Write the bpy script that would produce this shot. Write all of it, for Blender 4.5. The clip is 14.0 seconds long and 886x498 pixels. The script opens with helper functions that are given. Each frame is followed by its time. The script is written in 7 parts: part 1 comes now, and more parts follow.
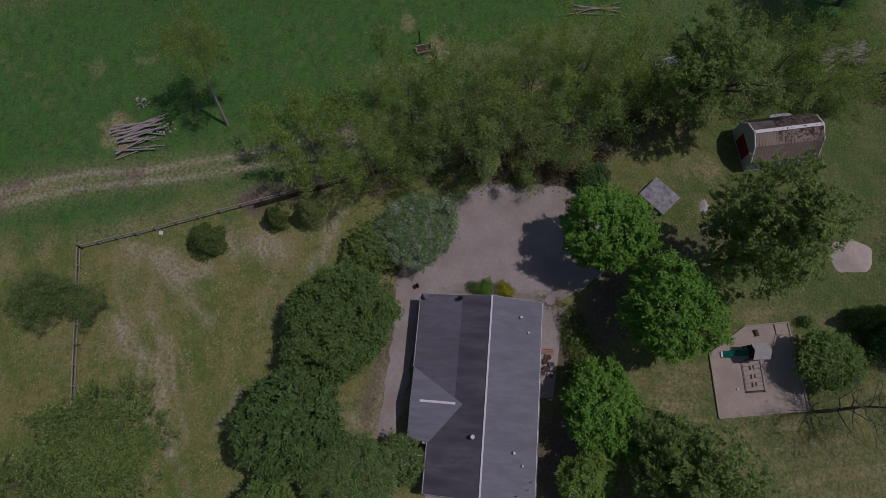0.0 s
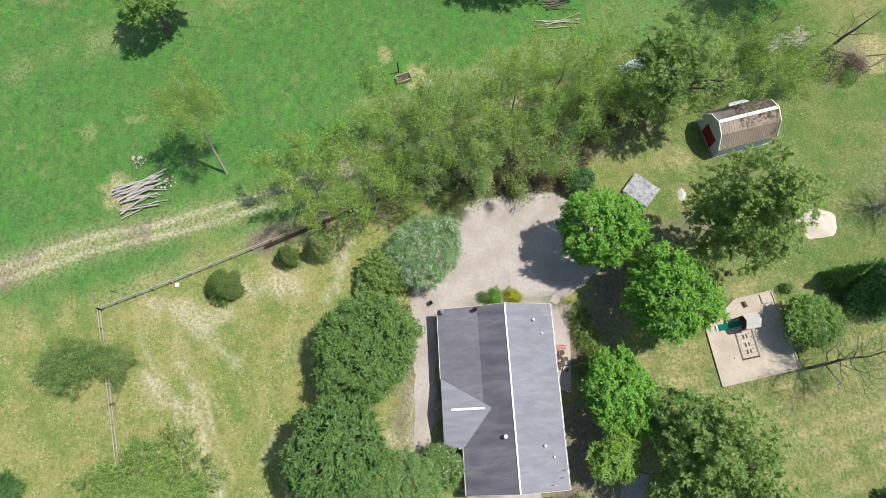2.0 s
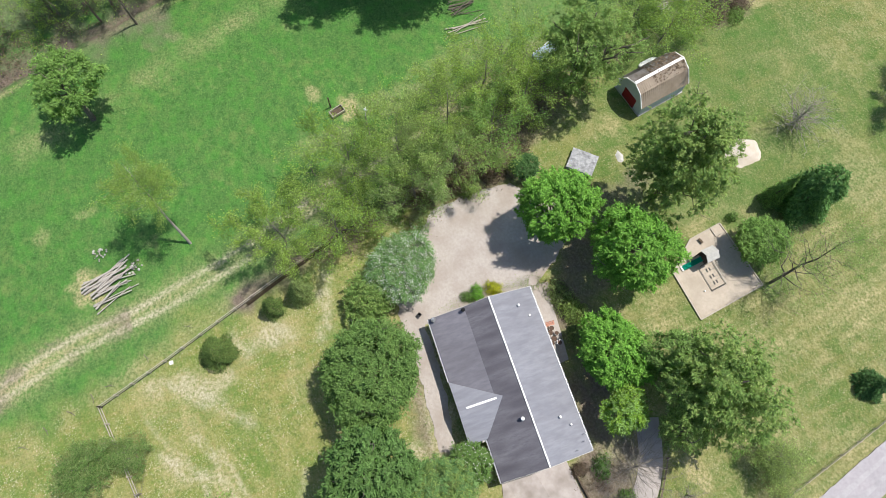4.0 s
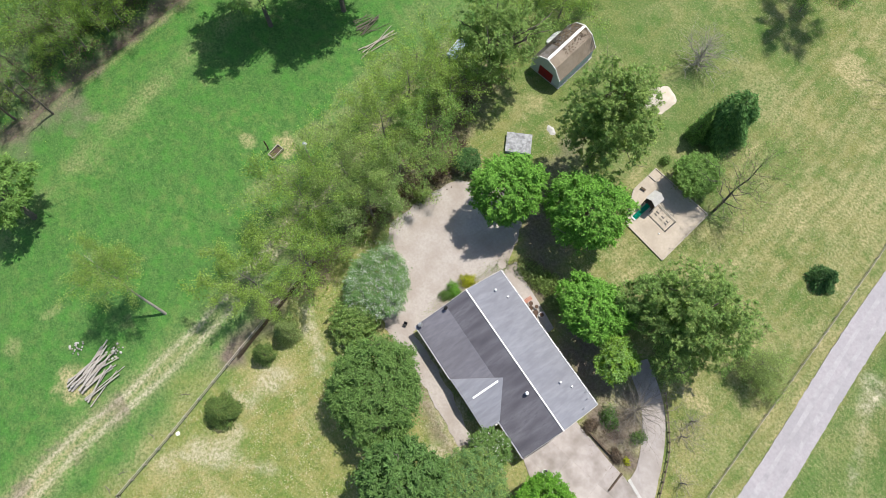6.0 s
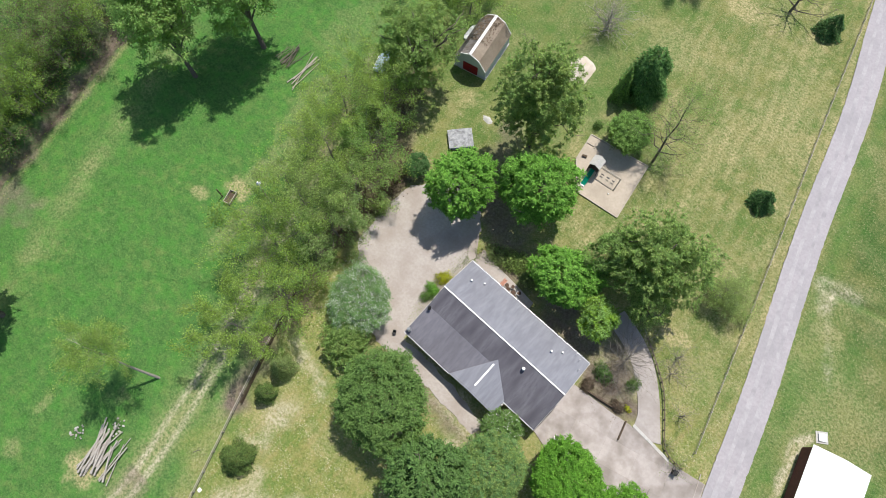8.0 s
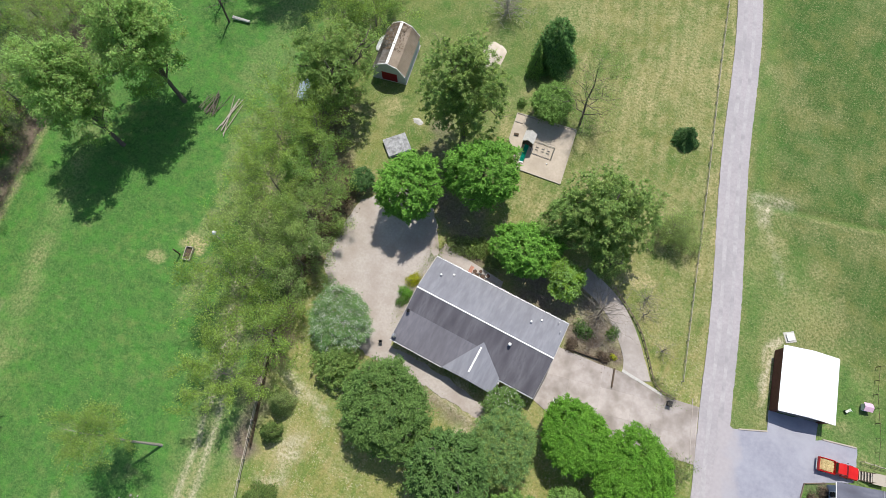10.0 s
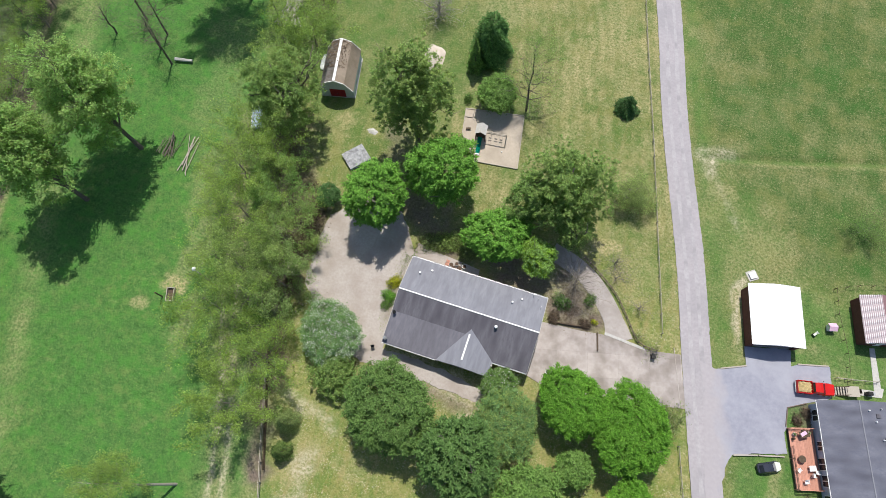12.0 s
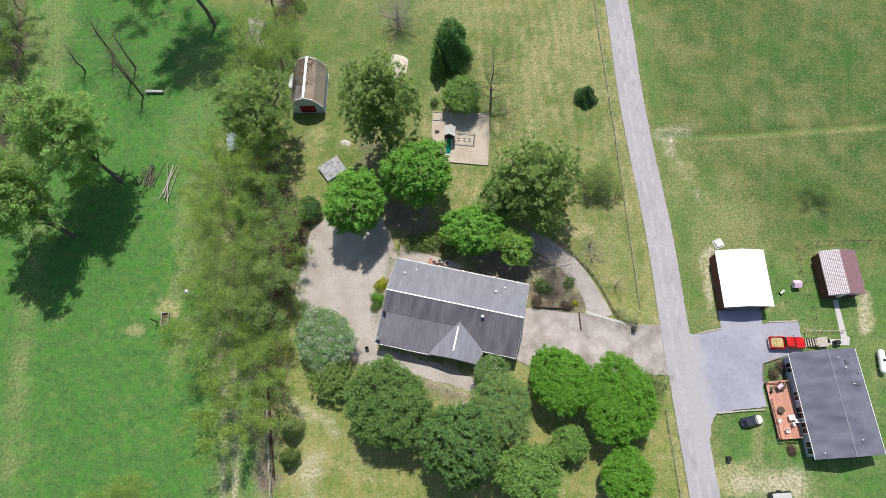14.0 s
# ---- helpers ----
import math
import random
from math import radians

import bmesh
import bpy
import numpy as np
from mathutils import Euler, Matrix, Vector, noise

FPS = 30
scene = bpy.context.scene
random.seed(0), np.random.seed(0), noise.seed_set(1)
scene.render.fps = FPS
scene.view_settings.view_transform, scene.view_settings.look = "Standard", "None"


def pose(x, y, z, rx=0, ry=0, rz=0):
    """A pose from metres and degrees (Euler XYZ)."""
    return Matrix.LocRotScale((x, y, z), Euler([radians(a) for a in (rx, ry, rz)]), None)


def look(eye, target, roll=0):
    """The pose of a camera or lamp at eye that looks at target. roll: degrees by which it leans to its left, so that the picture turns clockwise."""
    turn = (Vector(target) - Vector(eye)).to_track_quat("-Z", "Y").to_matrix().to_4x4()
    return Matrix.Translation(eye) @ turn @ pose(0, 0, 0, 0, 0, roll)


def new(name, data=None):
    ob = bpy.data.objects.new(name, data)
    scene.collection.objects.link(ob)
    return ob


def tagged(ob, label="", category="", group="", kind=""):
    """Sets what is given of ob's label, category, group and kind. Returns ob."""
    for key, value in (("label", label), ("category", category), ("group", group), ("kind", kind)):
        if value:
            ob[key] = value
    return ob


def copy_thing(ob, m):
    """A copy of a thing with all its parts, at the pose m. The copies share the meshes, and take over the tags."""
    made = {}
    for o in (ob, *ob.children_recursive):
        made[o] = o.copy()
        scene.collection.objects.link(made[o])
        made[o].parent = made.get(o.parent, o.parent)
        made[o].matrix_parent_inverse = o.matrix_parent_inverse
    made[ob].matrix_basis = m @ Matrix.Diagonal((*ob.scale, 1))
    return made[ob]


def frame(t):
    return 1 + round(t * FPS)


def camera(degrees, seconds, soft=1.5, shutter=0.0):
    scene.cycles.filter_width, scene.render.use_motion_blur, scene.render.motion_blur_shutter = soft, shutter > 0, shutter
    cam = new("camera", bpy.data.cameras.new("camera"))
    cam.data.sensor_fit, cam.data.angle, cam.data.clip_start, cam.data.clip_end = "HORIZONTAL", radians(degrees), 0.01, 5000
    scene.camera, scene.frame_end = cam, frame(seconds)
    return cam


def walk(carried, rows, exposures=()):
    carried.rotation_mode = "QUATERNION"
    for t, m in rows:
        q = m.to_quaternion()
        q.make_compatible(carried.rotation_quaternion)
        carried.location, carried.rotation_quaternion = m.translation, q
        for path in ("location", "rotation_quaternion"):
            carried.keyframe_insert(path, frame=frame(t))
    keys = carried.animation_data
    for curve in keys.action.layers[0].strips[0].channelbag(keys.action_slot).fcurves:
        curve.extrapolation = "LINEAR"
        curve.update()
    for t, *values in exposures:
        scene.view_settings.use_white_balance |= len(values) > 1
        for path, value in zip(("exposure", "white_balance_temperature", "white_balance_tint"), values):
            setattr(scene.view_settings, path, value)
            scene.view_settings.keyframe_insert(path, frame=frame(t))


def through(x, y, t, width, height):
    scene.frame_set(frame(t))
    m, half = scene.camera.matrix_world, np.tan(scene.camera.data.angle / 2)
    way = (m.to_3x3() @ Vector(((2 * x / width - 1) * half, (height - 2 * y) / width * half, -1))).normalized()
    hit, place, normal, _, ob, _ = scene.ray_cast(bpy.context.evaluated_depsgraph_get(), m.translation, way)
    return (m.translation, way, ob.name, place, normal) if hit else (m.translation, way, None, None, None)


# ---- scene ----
cam = camera(72.05, 14.0, soft=0.75)
PATH = [
    (0, 4.45, -3.23, 72.14, 16.87, 0.88, 94.90),
    (0.5, 4.30, -4.54, 73.44, 16.85, 0.59, 93.33),
    (1, 4.17, -5.86, 74.72, 16.87, 0.34, 91.63),
    (1.5, 4.07, -7.15, 75.98, 16.90, 0.10, 89.63),
    (2, 3.99, -8.30, 77.18, 16.95, -0.06, 86.88),
    (2.5, 3.90, -9.24, 78.24, 17.02, -0.21, 83.43),
    (5, 4.33, -12.21, 82.15, 17.92, 0.09, 63.81),
    (5.5, 4.28, -12.80, 82.93, 17.94, 0.07, 60.17),
    (6, 4.25, -13.40, 83.67, 18.03, 0.12, 56.55),
    (6.5, 4.19, -13.97, 84.41, 18.10, 0.13, 53.07),
    (7, 4.11, -14.53, 85.18, 18.14, 0.17, 49.78),
    (7.5, 4.04, -15.05, 86.03, 18.16, 0.21, 46.51),
    (8, 3.99, -15.54, 86.85, 18.18, 0.29, 42.98),
    (8.5, 3.98, -16.03, 87.60, 18.24, 0.40, 39.21),
    (9, 4.10, -16.48, 88.31, 18.28, 0.57, 35.19),
    (11.5, 4.23, -19.68, 91.57, 18.98, 0.82, 20.89),
    (12, 4.54, -20.21, 92.46, 18.97, 1.03, 18.51),
    (12.5, 4.81, -20.80, 93.40, 18.96, 1.18, 16.13),
    (13, 5.04, -21.36, 94.29, 19.10, 1.25, 14.12),
    (13.5, 5.18, -21.90, 95.13, 19.21, 1.32, 13.22),
    (14, 5.28, -22.44, 95.93, 19.32, 1.32, 12.42),
]
# The clip fades in from black over its first half second.
FADE = [(0.0, -2.0, 6150, 32), (0.1, -1.65, 6250, 27), (0.2, -1.15, 6350, 22), (0.3, -0.7, 6350, 18), (0.4, -0.3, 6450, 13), (0.5, -0.05, 6500, 10), (0.7, 0.12, 6500, 10), (2.7, 0.15, 6500, 10), (5.0, 0.15, 6500, 10), (9.0, 0.02, 6500, 10), (14.0, -0.04, 6500, 10)]
walk(cam, [(t, pose(x, y, z, rx, ry, rz)) for t, x, y, z, rx, ry, rz in PATH], exposures=FADE)

# ---- light ----
TO_SUN = Vector((-0.09, 0.47, 1.0)).normalized()
world = bpy.data.worlds.new("sky")
scene.world = world
world.use_nodes = True
wn = world.node_tree.nodes
sky = wn.new("ShaderNodeTexSky")
sky.sky_type, sky.sun_disc = "NISHITA", False
sky.sun_elevation = math.asin(TO_SUN.z)
sky.sun_rotation = math.atan2(TO_SUN.x, TO_SUN.y)
world.node_tree.links.new(sky.outputs[0], wn["Background"].inputs[0])
wn["Background"].inputs[1].default_value = 0.13
sun_data = bpy.data.lights.new("sun", "SUN")
sun_data.energy, sun_data.angle, sun_data.color = 4.7, radians(0.55), (1.0, 0.955, 0.88)
sun = new("sun", sun_data)
sun.matrix_world = look(TO_SUN * 200, (0, 0, 0))


# ---- materials ----
def material(name, c1, c2, scale=3.0, rough=0.8, bump=0.2, c3=None, scale3=0.4, amount3=0.5, metal=0.0, stretch=(1, 1, 1), island=0.0, objects=0.0, translucent=0.0, bump_dist=0.03):
    """Two colours mixed by fine noise, a third by broad patches; values shift by island or by object."""
    m = bpy.data.materials.new(name)
    m.use_nodes = True
    n, l = m.node_tree.nodes, m.node_tree.links
    bsdf = n["Principled BSDF"]
    bsdf.inputs["Roughness"].default_value, bsdf.inputs["Metallic"].default_value = rough, metal
    bsdf.inputs["Specular IOR Level"].default_value = 0.25
    co = n.new("ShaderNodeTexCoord")
    mp = n.new("ShaderNodeMapping")
    mp.inputs["Scale"].default_value = stretch
    l.new(co.outputs["Object"], mp.inputs[0])
    fine = n.new("ShaderNodeTexNoise")
    fine.inputs["Scale"].default_value, fine.inputs["Detail"].default_value, fine.inputs["Roughness"].default_value = scale, 5, 0.65
    l.new(mp.outputs[0], fine.inputs[0])
    ramp = n.new("ShaderNodeMapRange")
    ramp.inputs[1].default_value, ramp.inputs[2].default_value = 0.3, 0.7
    l.new(fine.outputs[0], ramp.inputs[0])
    mix = n.new("ShaderNodeMix")
    mix.data_type = "RGBA"
    mix.inputs[6].default_value, mix.inputs[7].default_value = (*c1, 1), (*c2, 1)
    l.new(ramp.outputs[0], mix.inputs[0])
    colour = mix.outputs[2]
    if c3:
        broad = n.new("ShaderNodeTexNoise")
        broad.inputs["Scale"].default_value, broad.inputs["Detail"].default_value = scale3, 3
        l.new(mp.outputs[0], broad.inputs[0])
        r3 = n.new("ShaderNodeMapRange")
        r3.inputs[1].default_value, r3.inputs[2].default_value, r3.inputs[4].default_value = 0.42, 0.68, amount3
        l.new(broad.outputs[0], r3.inputs[0])
        m3 = n.new("ShaderNodeMix")
        m3.data_type = "RGBA"
        m3.inputs[7].default_value = (*c3, 1)
        l.new(r3.outputs[0], m3.inputs[0])
        l.new(colour, m3.inputs[6])
        colour = m3.outputs[2]
    for spread, kind, out in ((island, "ShaderNodeNewGeometry", "Random Per Island"), (objects, "ShaderNodeObjectInfo", "Random")):
        if spread:
            g = n.new(kind)
            r = n.new("ShaderNodeMapRange")
            r.inputs[3].default_value, r.inputs[4].default_value = 1 - spread, 1 + spread
            l.new(g.outputs[out], r.inputs[0])
            h = n.new("ShaderNodeHueSaturation")
            l.new(r.outputs[0], h.inputs["Value"])
            l.new(colour, h.inputs["Color"])
            colour = h.outputs[0]
    l.new(colour, bsdf.inputs["Base Color"])
    if bump:
        b = n.new("ShaderNodeBump")
        b.inputs["Strength"].default_value, b.inputs["Distance"].default_value = bump, bump_dist
        l.new(fine.outputs[0], b.inputs["Height"])
        l.new(b.outputs[0], bsdf.inputs["Normal"])
    if translucent:
        t = n.new("ShaderNodeBsdfTranslucent")
        l.new(colour, t.inputs[0])
        s = n.new("ShaderNodeMixShader")
        s.inputs[0].default_value = translucent
        l.new(bsdf.outputs[0], s.inputs[1])
        l.new(t.outputs[0], s.inputs[2])
        l.new(s.outputs[0], n["Material Output"].inputs[0])
    return m


def foliage(name, c1, c2, spread=0.42, through=0.28):
    return material(name, c1, c2, scale=0.9, rough=0.6, bump=0, island=spread, translucent=through)


M_bright = foliage("leaf_bright_green", (0.125, 0.31, 0.036), (0.215, 0.44, 0.068), 0.42, 0.34)
M_maple = foliage("leaf_maple_green", (0.11, 0.29, 0.024), (0.18, 0.385, 0.042), 0.42, 0.38)
M_mid = foliage("leaf_mid_green", (0.112, 0.215, 0.05), (0.185, 0.305, 0.08), 0.42, 0.38)
M_dark = foliage("leaf_dark_green", (0.088, 0.18, 0.044), (0.15, 0.27, 0.072), 0.42, 0.38)
M_oak = foliage("leaf_oak_green", (0.185, 0.315, 0.076), (0.29, 0.43, 0.13), 0.42, 0.55)
M_pale = foliage("leaf_pale_green", (0.25, 0.36, 0.095), (0.37, 0.48, 0.15), 0.42, 0.55)
M_yellow = foliage("leaf_yellow_green", (0.24, 0.37, 0.062), (0.36, 0.495, 0.105), 0.42, 0.55)
M_fresh = foliage("leaf_fresh_green", (0.255, 0.445, 0.115), (0.385, 0.575, 0.18), 0.42, 0.55)
M_spring = foliage("leaf_spring_green", (0.15, 0.29, 0.06), (0.235, 0.385, 0.095), 0.42, 0.42)
M_greyleaf = foliage("leaf_grey_green", (0.19, 0.265, 0.088), (0.28, 0.36, 0.13), 0.42, 0.48)
M_sage = foliage("leaf_silver_green", (0.12, 0.245, 0.07), (0.2, 0.34, 0.115))
M_gold = foliage("leaf_golden", (0.33, 0.38, 0.028), (0.48, 0.48, 0.03))
M_blossom = foliage("white_blossom", (0.62, 0.62, 0.56), (0.75, 0.75, 0.7), 0.12)
M_needle = foliage("spruce_needles", (0.055, 0.135, 0.036), (0.095, 0.195, 0.056))
M_needle2 = foliage("pale_needles", (0.09, 0.215, 0.055), (0.155, 0.3, 0.08), 0.42, 0.35)
M_shrub = foliage("clipped_shrub", (0.09, 0.155, 0.038), (0.155, 0.225, 0.058))
M_bramble = foliage("dry_bramble", (0.129, 0.0946, 0.0645), (0.206, 0.155, 0.107))
M_bark = material("bark", (0.09, 0.075, 0.06), (0.19, 0.165, 0.135), scale=6, rough=0.95, bump=0.5)
M_twig = material("twig_grey", (0.17, 0.15, 0.125), (0.27, 0.24, 0.2), scale=5, rough=0.95, bump=0)
M_concrete = material("concrete", (0.37, 0.33, 0.3), (0.46, 0.415, 0.38), scale=2.6, rough=0.9, bump=0.15, c3=(0.29, 0.24, 0.2), scale3=0.2, amount3=0.75)
M_drive = material("driveway_concrete", (0.37, 0.325, 0.3), (0.45, 0.405, 0.38), scale=1.2, rough=0.9, bump=0.15, c3=(0.255, 0.222, 0.195), scale3=0.4, amount3=0.95, objects=0.1)
M_road = material("worn_asphalt", (0.34, 0.315, 0.325), (0.42, 0.39, 0.405), scale=2.2, rough=0.9, bump=0.2, c3=(0.29, 0.28, 0.29), scale3=0.2, amount3=0.55)
M_lot = material("lot_asphalt", (0.255, 0.258, 0.308), (0.322, 0.326, 0.38), scale=1.4, rough=0.9, bump=0.2, c3=(0.375, 0.38, 0.43), scale3=0.22, amount3=0.7)


def worn_join(m, c1, c2, at, wide):
    """The lot's asphalt wears into the lane's along a ragged line that runs beside the lane."""
    n, l = m.node_tree.nodes, m.node_tree.links
    base = n["Principled BSDF"].inputs["Base Color"]
    co = n.new("ShaderNodeTexCoord")
    across = n.new("ShaderNodeVectorMath")
    across.operation = "DOT_PRODUCT"
    across.inputs[1].default_value = (0.965, 0.262, 0)
    l.new(co.outputs["Object"], across.inputs[0])
    wob = n.new("ShaderNodeTexNoise")
    wob.inputs["Scale"].default_value, wob.inputs["Detail"].default_value = 0.5, 5
    l.new(co.outputs["Object"], wob.inputs[0])
    add = n.new("ShaderNodeMath")
    add.operation, add.inputs[1].default_value = "MULTIPLY_ADD", 4.0
    l.new(wob.outputs[0], add.inputs[0])
    l.new(across.outputs["Value"], add.inputs[2])
    f = n.new("ShaderNodeMapRange")
    f.inputs[1].default_value, f.inputs[2].default_value = at + 2 - wide, at + 2 + wide
    l.new(add.outputs[0], f.inputs[0])
    grain = n.new("ShaderNodeTexNoise")
    grain.inputs["Scale"].default_value, grain.inputs["Detail"].default_value = 2.2, 5
    l.new(co.outputs["Object"], grain.inputs[0])
    tone = n.new("ShaderNodeMix")
    tone.data_type = "RGBA"
    tone.inputs[6].default_value, tone.inputs[7].default_value = (*c1, 1), (*c2, 1)
    l.new(grain.outputs[0], tone.inputs[0])
    mix = n.new("ShaderNodeMix")
    mix.data_type = "RGBA"
    old = base.links[0].from_socket
    l.new(f.outputs[0], mix.inputs[0])
    l.new(tone.outputs[2], mix.inputs[6])
    l.new(old, mix.inputs[7])
    l.new(mix.outputs[2], base)


worn_join(M_lot, (0.34, 0.315, 0.325), (0.42, 0.39, 0.405), 37.6, 1.1)
M_sand = material("sand", (0.52, 0.455, 0.38), (0.64, 0.57, 0.49), scale=3, rough=0.95, bump=0.3, c3=(0.42, 0.35, 0.25), scale3=0.7, amount3=0.5)
M_playsand = material("play_sand", (0.42, 0.36, 0.29), (0.5, 0.43, 0.35), scale=2.5, rough=0.95, bump=0.3, c3=(0.34, 0.29, 0.23), scale3=0.35, amount3=0.6)
M_timber = material("weathered_timber", (0.36, 0.32, 0.265), (0.48, 0.43, 0.365), scale=5, rough=0.9, bump=0.3, stretch=(1, 6, 6))
M_darkwood = material("dark_timber", (0.07, 0.05, 0.035), (0.13, 0.095, 0.065), scale=5, rough=0.9, bump=0.3)
M_log = material("log_bark", (0.3, 0.275, 0.24), (0.5, 0.46, 0.41), scale=4, rough=0.95, bump=0.4)
M_white = material("white_paint", (0.78, 0.78, 0.77), (0.84, 0.84, 0.83), scale=2, rough=0.55, bump=0.05, c3=(0.7, 0.69, 0.66), scale3=0.8, amount3=0.4)
M_whiteroof = material("white_metal_roof", (0.86, 0.86, 0.87), (0.9, 0.9, 0.91), scale=1, rough=0.4, bump=0.02)
# House shingles in three tones; the slopes' sun and shade sit in these colours.
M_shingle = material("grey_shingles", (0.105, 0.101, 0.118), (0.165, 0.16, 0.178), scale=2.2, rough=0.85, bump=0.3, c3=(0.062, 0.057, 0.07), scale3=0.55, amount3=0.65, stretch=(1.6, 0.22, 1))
M_shingle_pale = material("pale_shingles", (0.2, 0.205, 0.235), (0.265, 0.27, 0.3), scale=1.5, rough=0.85, bump=0.3, c3=(0.16, 0.16, 0.185), scale3=0.6, amount3=0.5, stretch=(1.5, 0.25, 1))
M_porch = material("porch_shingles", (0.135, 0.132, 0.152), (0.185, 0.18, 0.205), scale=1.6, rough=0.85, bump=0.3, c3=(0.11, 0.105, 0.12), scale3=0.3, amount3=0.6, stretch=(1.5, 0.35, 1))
M_siding = material("pale_siding", (0.5, 0.48, 0.44), (0.58, 0.56, 0.52), scale=2, rough=0.75, bump=0.1)
M_bluesiding = material("blue_grey_siding", (0.33, 0.38, 0.46), (0.4, 0.45, 0.53), scale=2, rough=0.7, bump=0.1)
M_glass = material("window_glass", (0.015, 0.017, 0.02), (0.025, 0.03, 0.035), scale=1, rough=0.08, bump=0)
M_black = material("black_plastic", (0.015, 0.015, 0.016), (0.03, 0.03, 0.03), scale=3, rough=0.5, bump=0.05)
M_greymetal = material("grey_metal", (0.4, 0.41, 0.42), (0.5, 0.51, 0.52), scale=3, rough=0.4, bump=0.05, metal=0.6)
M_tanroof = material("tan_metal_roof", (0.28, 0.225, 0.17), (0.35, 0.285, 0.22), scale=1.3, rough=0.6, bump=0.05, c3=(0.22, 0.17, 0.12), scale3=0.6, amount3=0.6)
M_greyroof = material("weathered_metal_roof", (0.17, 0.155, 0.145), (0.27, 0.25, 0.235), scale=2.2, rough=0.7, bump=0.05, c3=(0.11, 0.09, 0.07), scale3=0.7, amount3=0.8)
M_reddoor = material("red_door", (0.19, 0.012, 0.018), (0.26, 0.018, 0.026), scale=2, rough=0.6, bump=0.1)
M_bluewall = material("blue_grey_wall", (0.42, 0.46, 0.5), (0.5, 0.54, 0.58), scale=2, rough=0.7, bump=0.1)
M_barnred = material("barn_red", (0.09, 0.035, 0.03), (0.13, 0.05, 0.042), scale=2, rough=0.75, bump=0.1)
M_maroon = material("maroon_metal", (0.2, 0.115, 0.125), (0.25, 0.145, 0.155), scale=1.5, rough=0.5, bump=0.03)
# Maroon metal with the glare on it put into a pale pink colour.
M_glarerib = material("glare_pale_metal", (0.4, 0.31, 0.335), (0.5, 0.4, 0.425), scale=2, rough=0.45, bump=0.03)
M_deck = material("redwood_deck", (0.48, 0.23, 0.165), (0.58, 0.3, 0.22), scale=3, rough=0.7, bump=0.1, objects=0.1)
M_truck = material("red_car_paint", (0.5, 0.012, 0.012), (0.58, 0.02, 0.018), scale=1, rough=0.25, bump=0)
M_carblack = material("dark_car_paint", (0.03, 0.035, 0.05), (0.05, 0.055, 0.075), scale=1, rough=0.2, bump=0)
M_carsilver = material("pale_car_paint", (0.62, 0.66, 0.55), (0.7, 0.73, 0.63), scale=1, rough=0.3, bump=0)
M_rubber = material("tyre_rubber", (0.012, 0.012, 0.012), (0.025, 0.025, 0.025), scale=5, rough=0.8, bump=0.1)
M_slide = material("green_plastic", (0.0, 0.3, 0.2), (0.01, 0.38, 0.26), scale=2, rough=0.35, bump=0)
M_tarp = material("grey_tarp", (0.27, 0.275, 0.285), (0.44, 0.445, 0.455), scale=3.5, rough=0.7, bump=0.4, c3=(0.16, 0.16, 0.17), scale3=1.4, amount3=0.8)
M_bluetarp = material("blue_tarp", (0.3, 0.38, 0.5), (0.4, 0.48, 0.6), scale=2, rough=0.5, bump=0.3)
M_pink = material("pink_plastic", (0.66, 0.42, 0.56), (0.74, 0.52, 0.64), scale=2, rough=0.4, bump=0)
M_straw = material("straw", (0.6, 0.47, 0.22), (0.72, 0.58, 0.32), scale=6, rough=0.95, bump=0.4)
M_stone = material("pale_stone", (0.42, 0.41, 0.38), (0.55, 0.53, 0.5), scale=3, rough=0.9, bump=0.4)
# The sky's reflection is put into the water's pale grey base colour.
M_water = material("pond_water", (0.22, 0.24, 0.24), (0.34, 0.36, 0.36), scale=1, rough=0.05, bump=0.02)
M_mulch = material("mulch", (0.07, 0.045, 0.035), (0.14, 0.09, 0.065), scale=4, rough=0.95, bump=0.5)
M_roadpale = material("polished_asphalt", (0.36, 0.34, 0.35), (0.44, 0.415, 0.425), scale=2.6, rough=0.85, bump=0.15, c3=(0.28, 0.265, 0.275), scale3=0.5, amount3=0.7)
M_neighbour_roof = material("blue_grey_shingles", (0.125, 0.13, 0.168), (0.185, 0.19, 0.228), scale=1.8, rough=0.85, bump=0.3, c3=(0.085, 0.087, 0.112), scale3=0.45, amount3=0.85, stretch=(0.55, 1.2, 1))
M_lime = foliage("leaf_lime_green", (0.155, 0.305, 0.028), (0.25, 0.41, 0.05))
M_fencebrown = material("brown_timber", (0.13, 0.1, 0.075), (0.22, 0.175, 0.135), scale=5, rough=0.9, bump=0.3)
M_joint = material("joint_dirt", (0.3, 0.265, 0.24), (0.38, 0.34, 0.315), scale=3, rough=0.95, bump=0.2)
M_twigpale = material("twig_pale", (0.3, 0.27, 0.235), (0.4, 0.365, 0.32), scale=5, rough=0.95, bump=0)
M_lane = material("path_concrete", (0.36, 0.322, 0.298), (0.44, 0.398, 0.37), scale=1.6, rough=0.9, bump=0.15, c3=(0.28, 0.247, 0.22), scale3=0.3, amount3=0.7)
M_cream = foliage("cream_blossom", (0.5, 0.52, 0.3), (0.65, 0.66, 0.42), 0.15)


# ---- building helpers ----
def mesh_of(name, verts, faces, mat, smooth=False):
    me = bpy.data.meshes.new(name)
    me.from_pydata([tuple(v) for v in verts], [], [tuple(f) for f in faces])
    for m in mat if isinstance(mat, (list, tuple)) else [mat]:
        me.materials.append(m)
    if smooth:
        me.polygons.foreach_set("use_smooth", [True] * len(me.polygons))
    me.update()
    return me


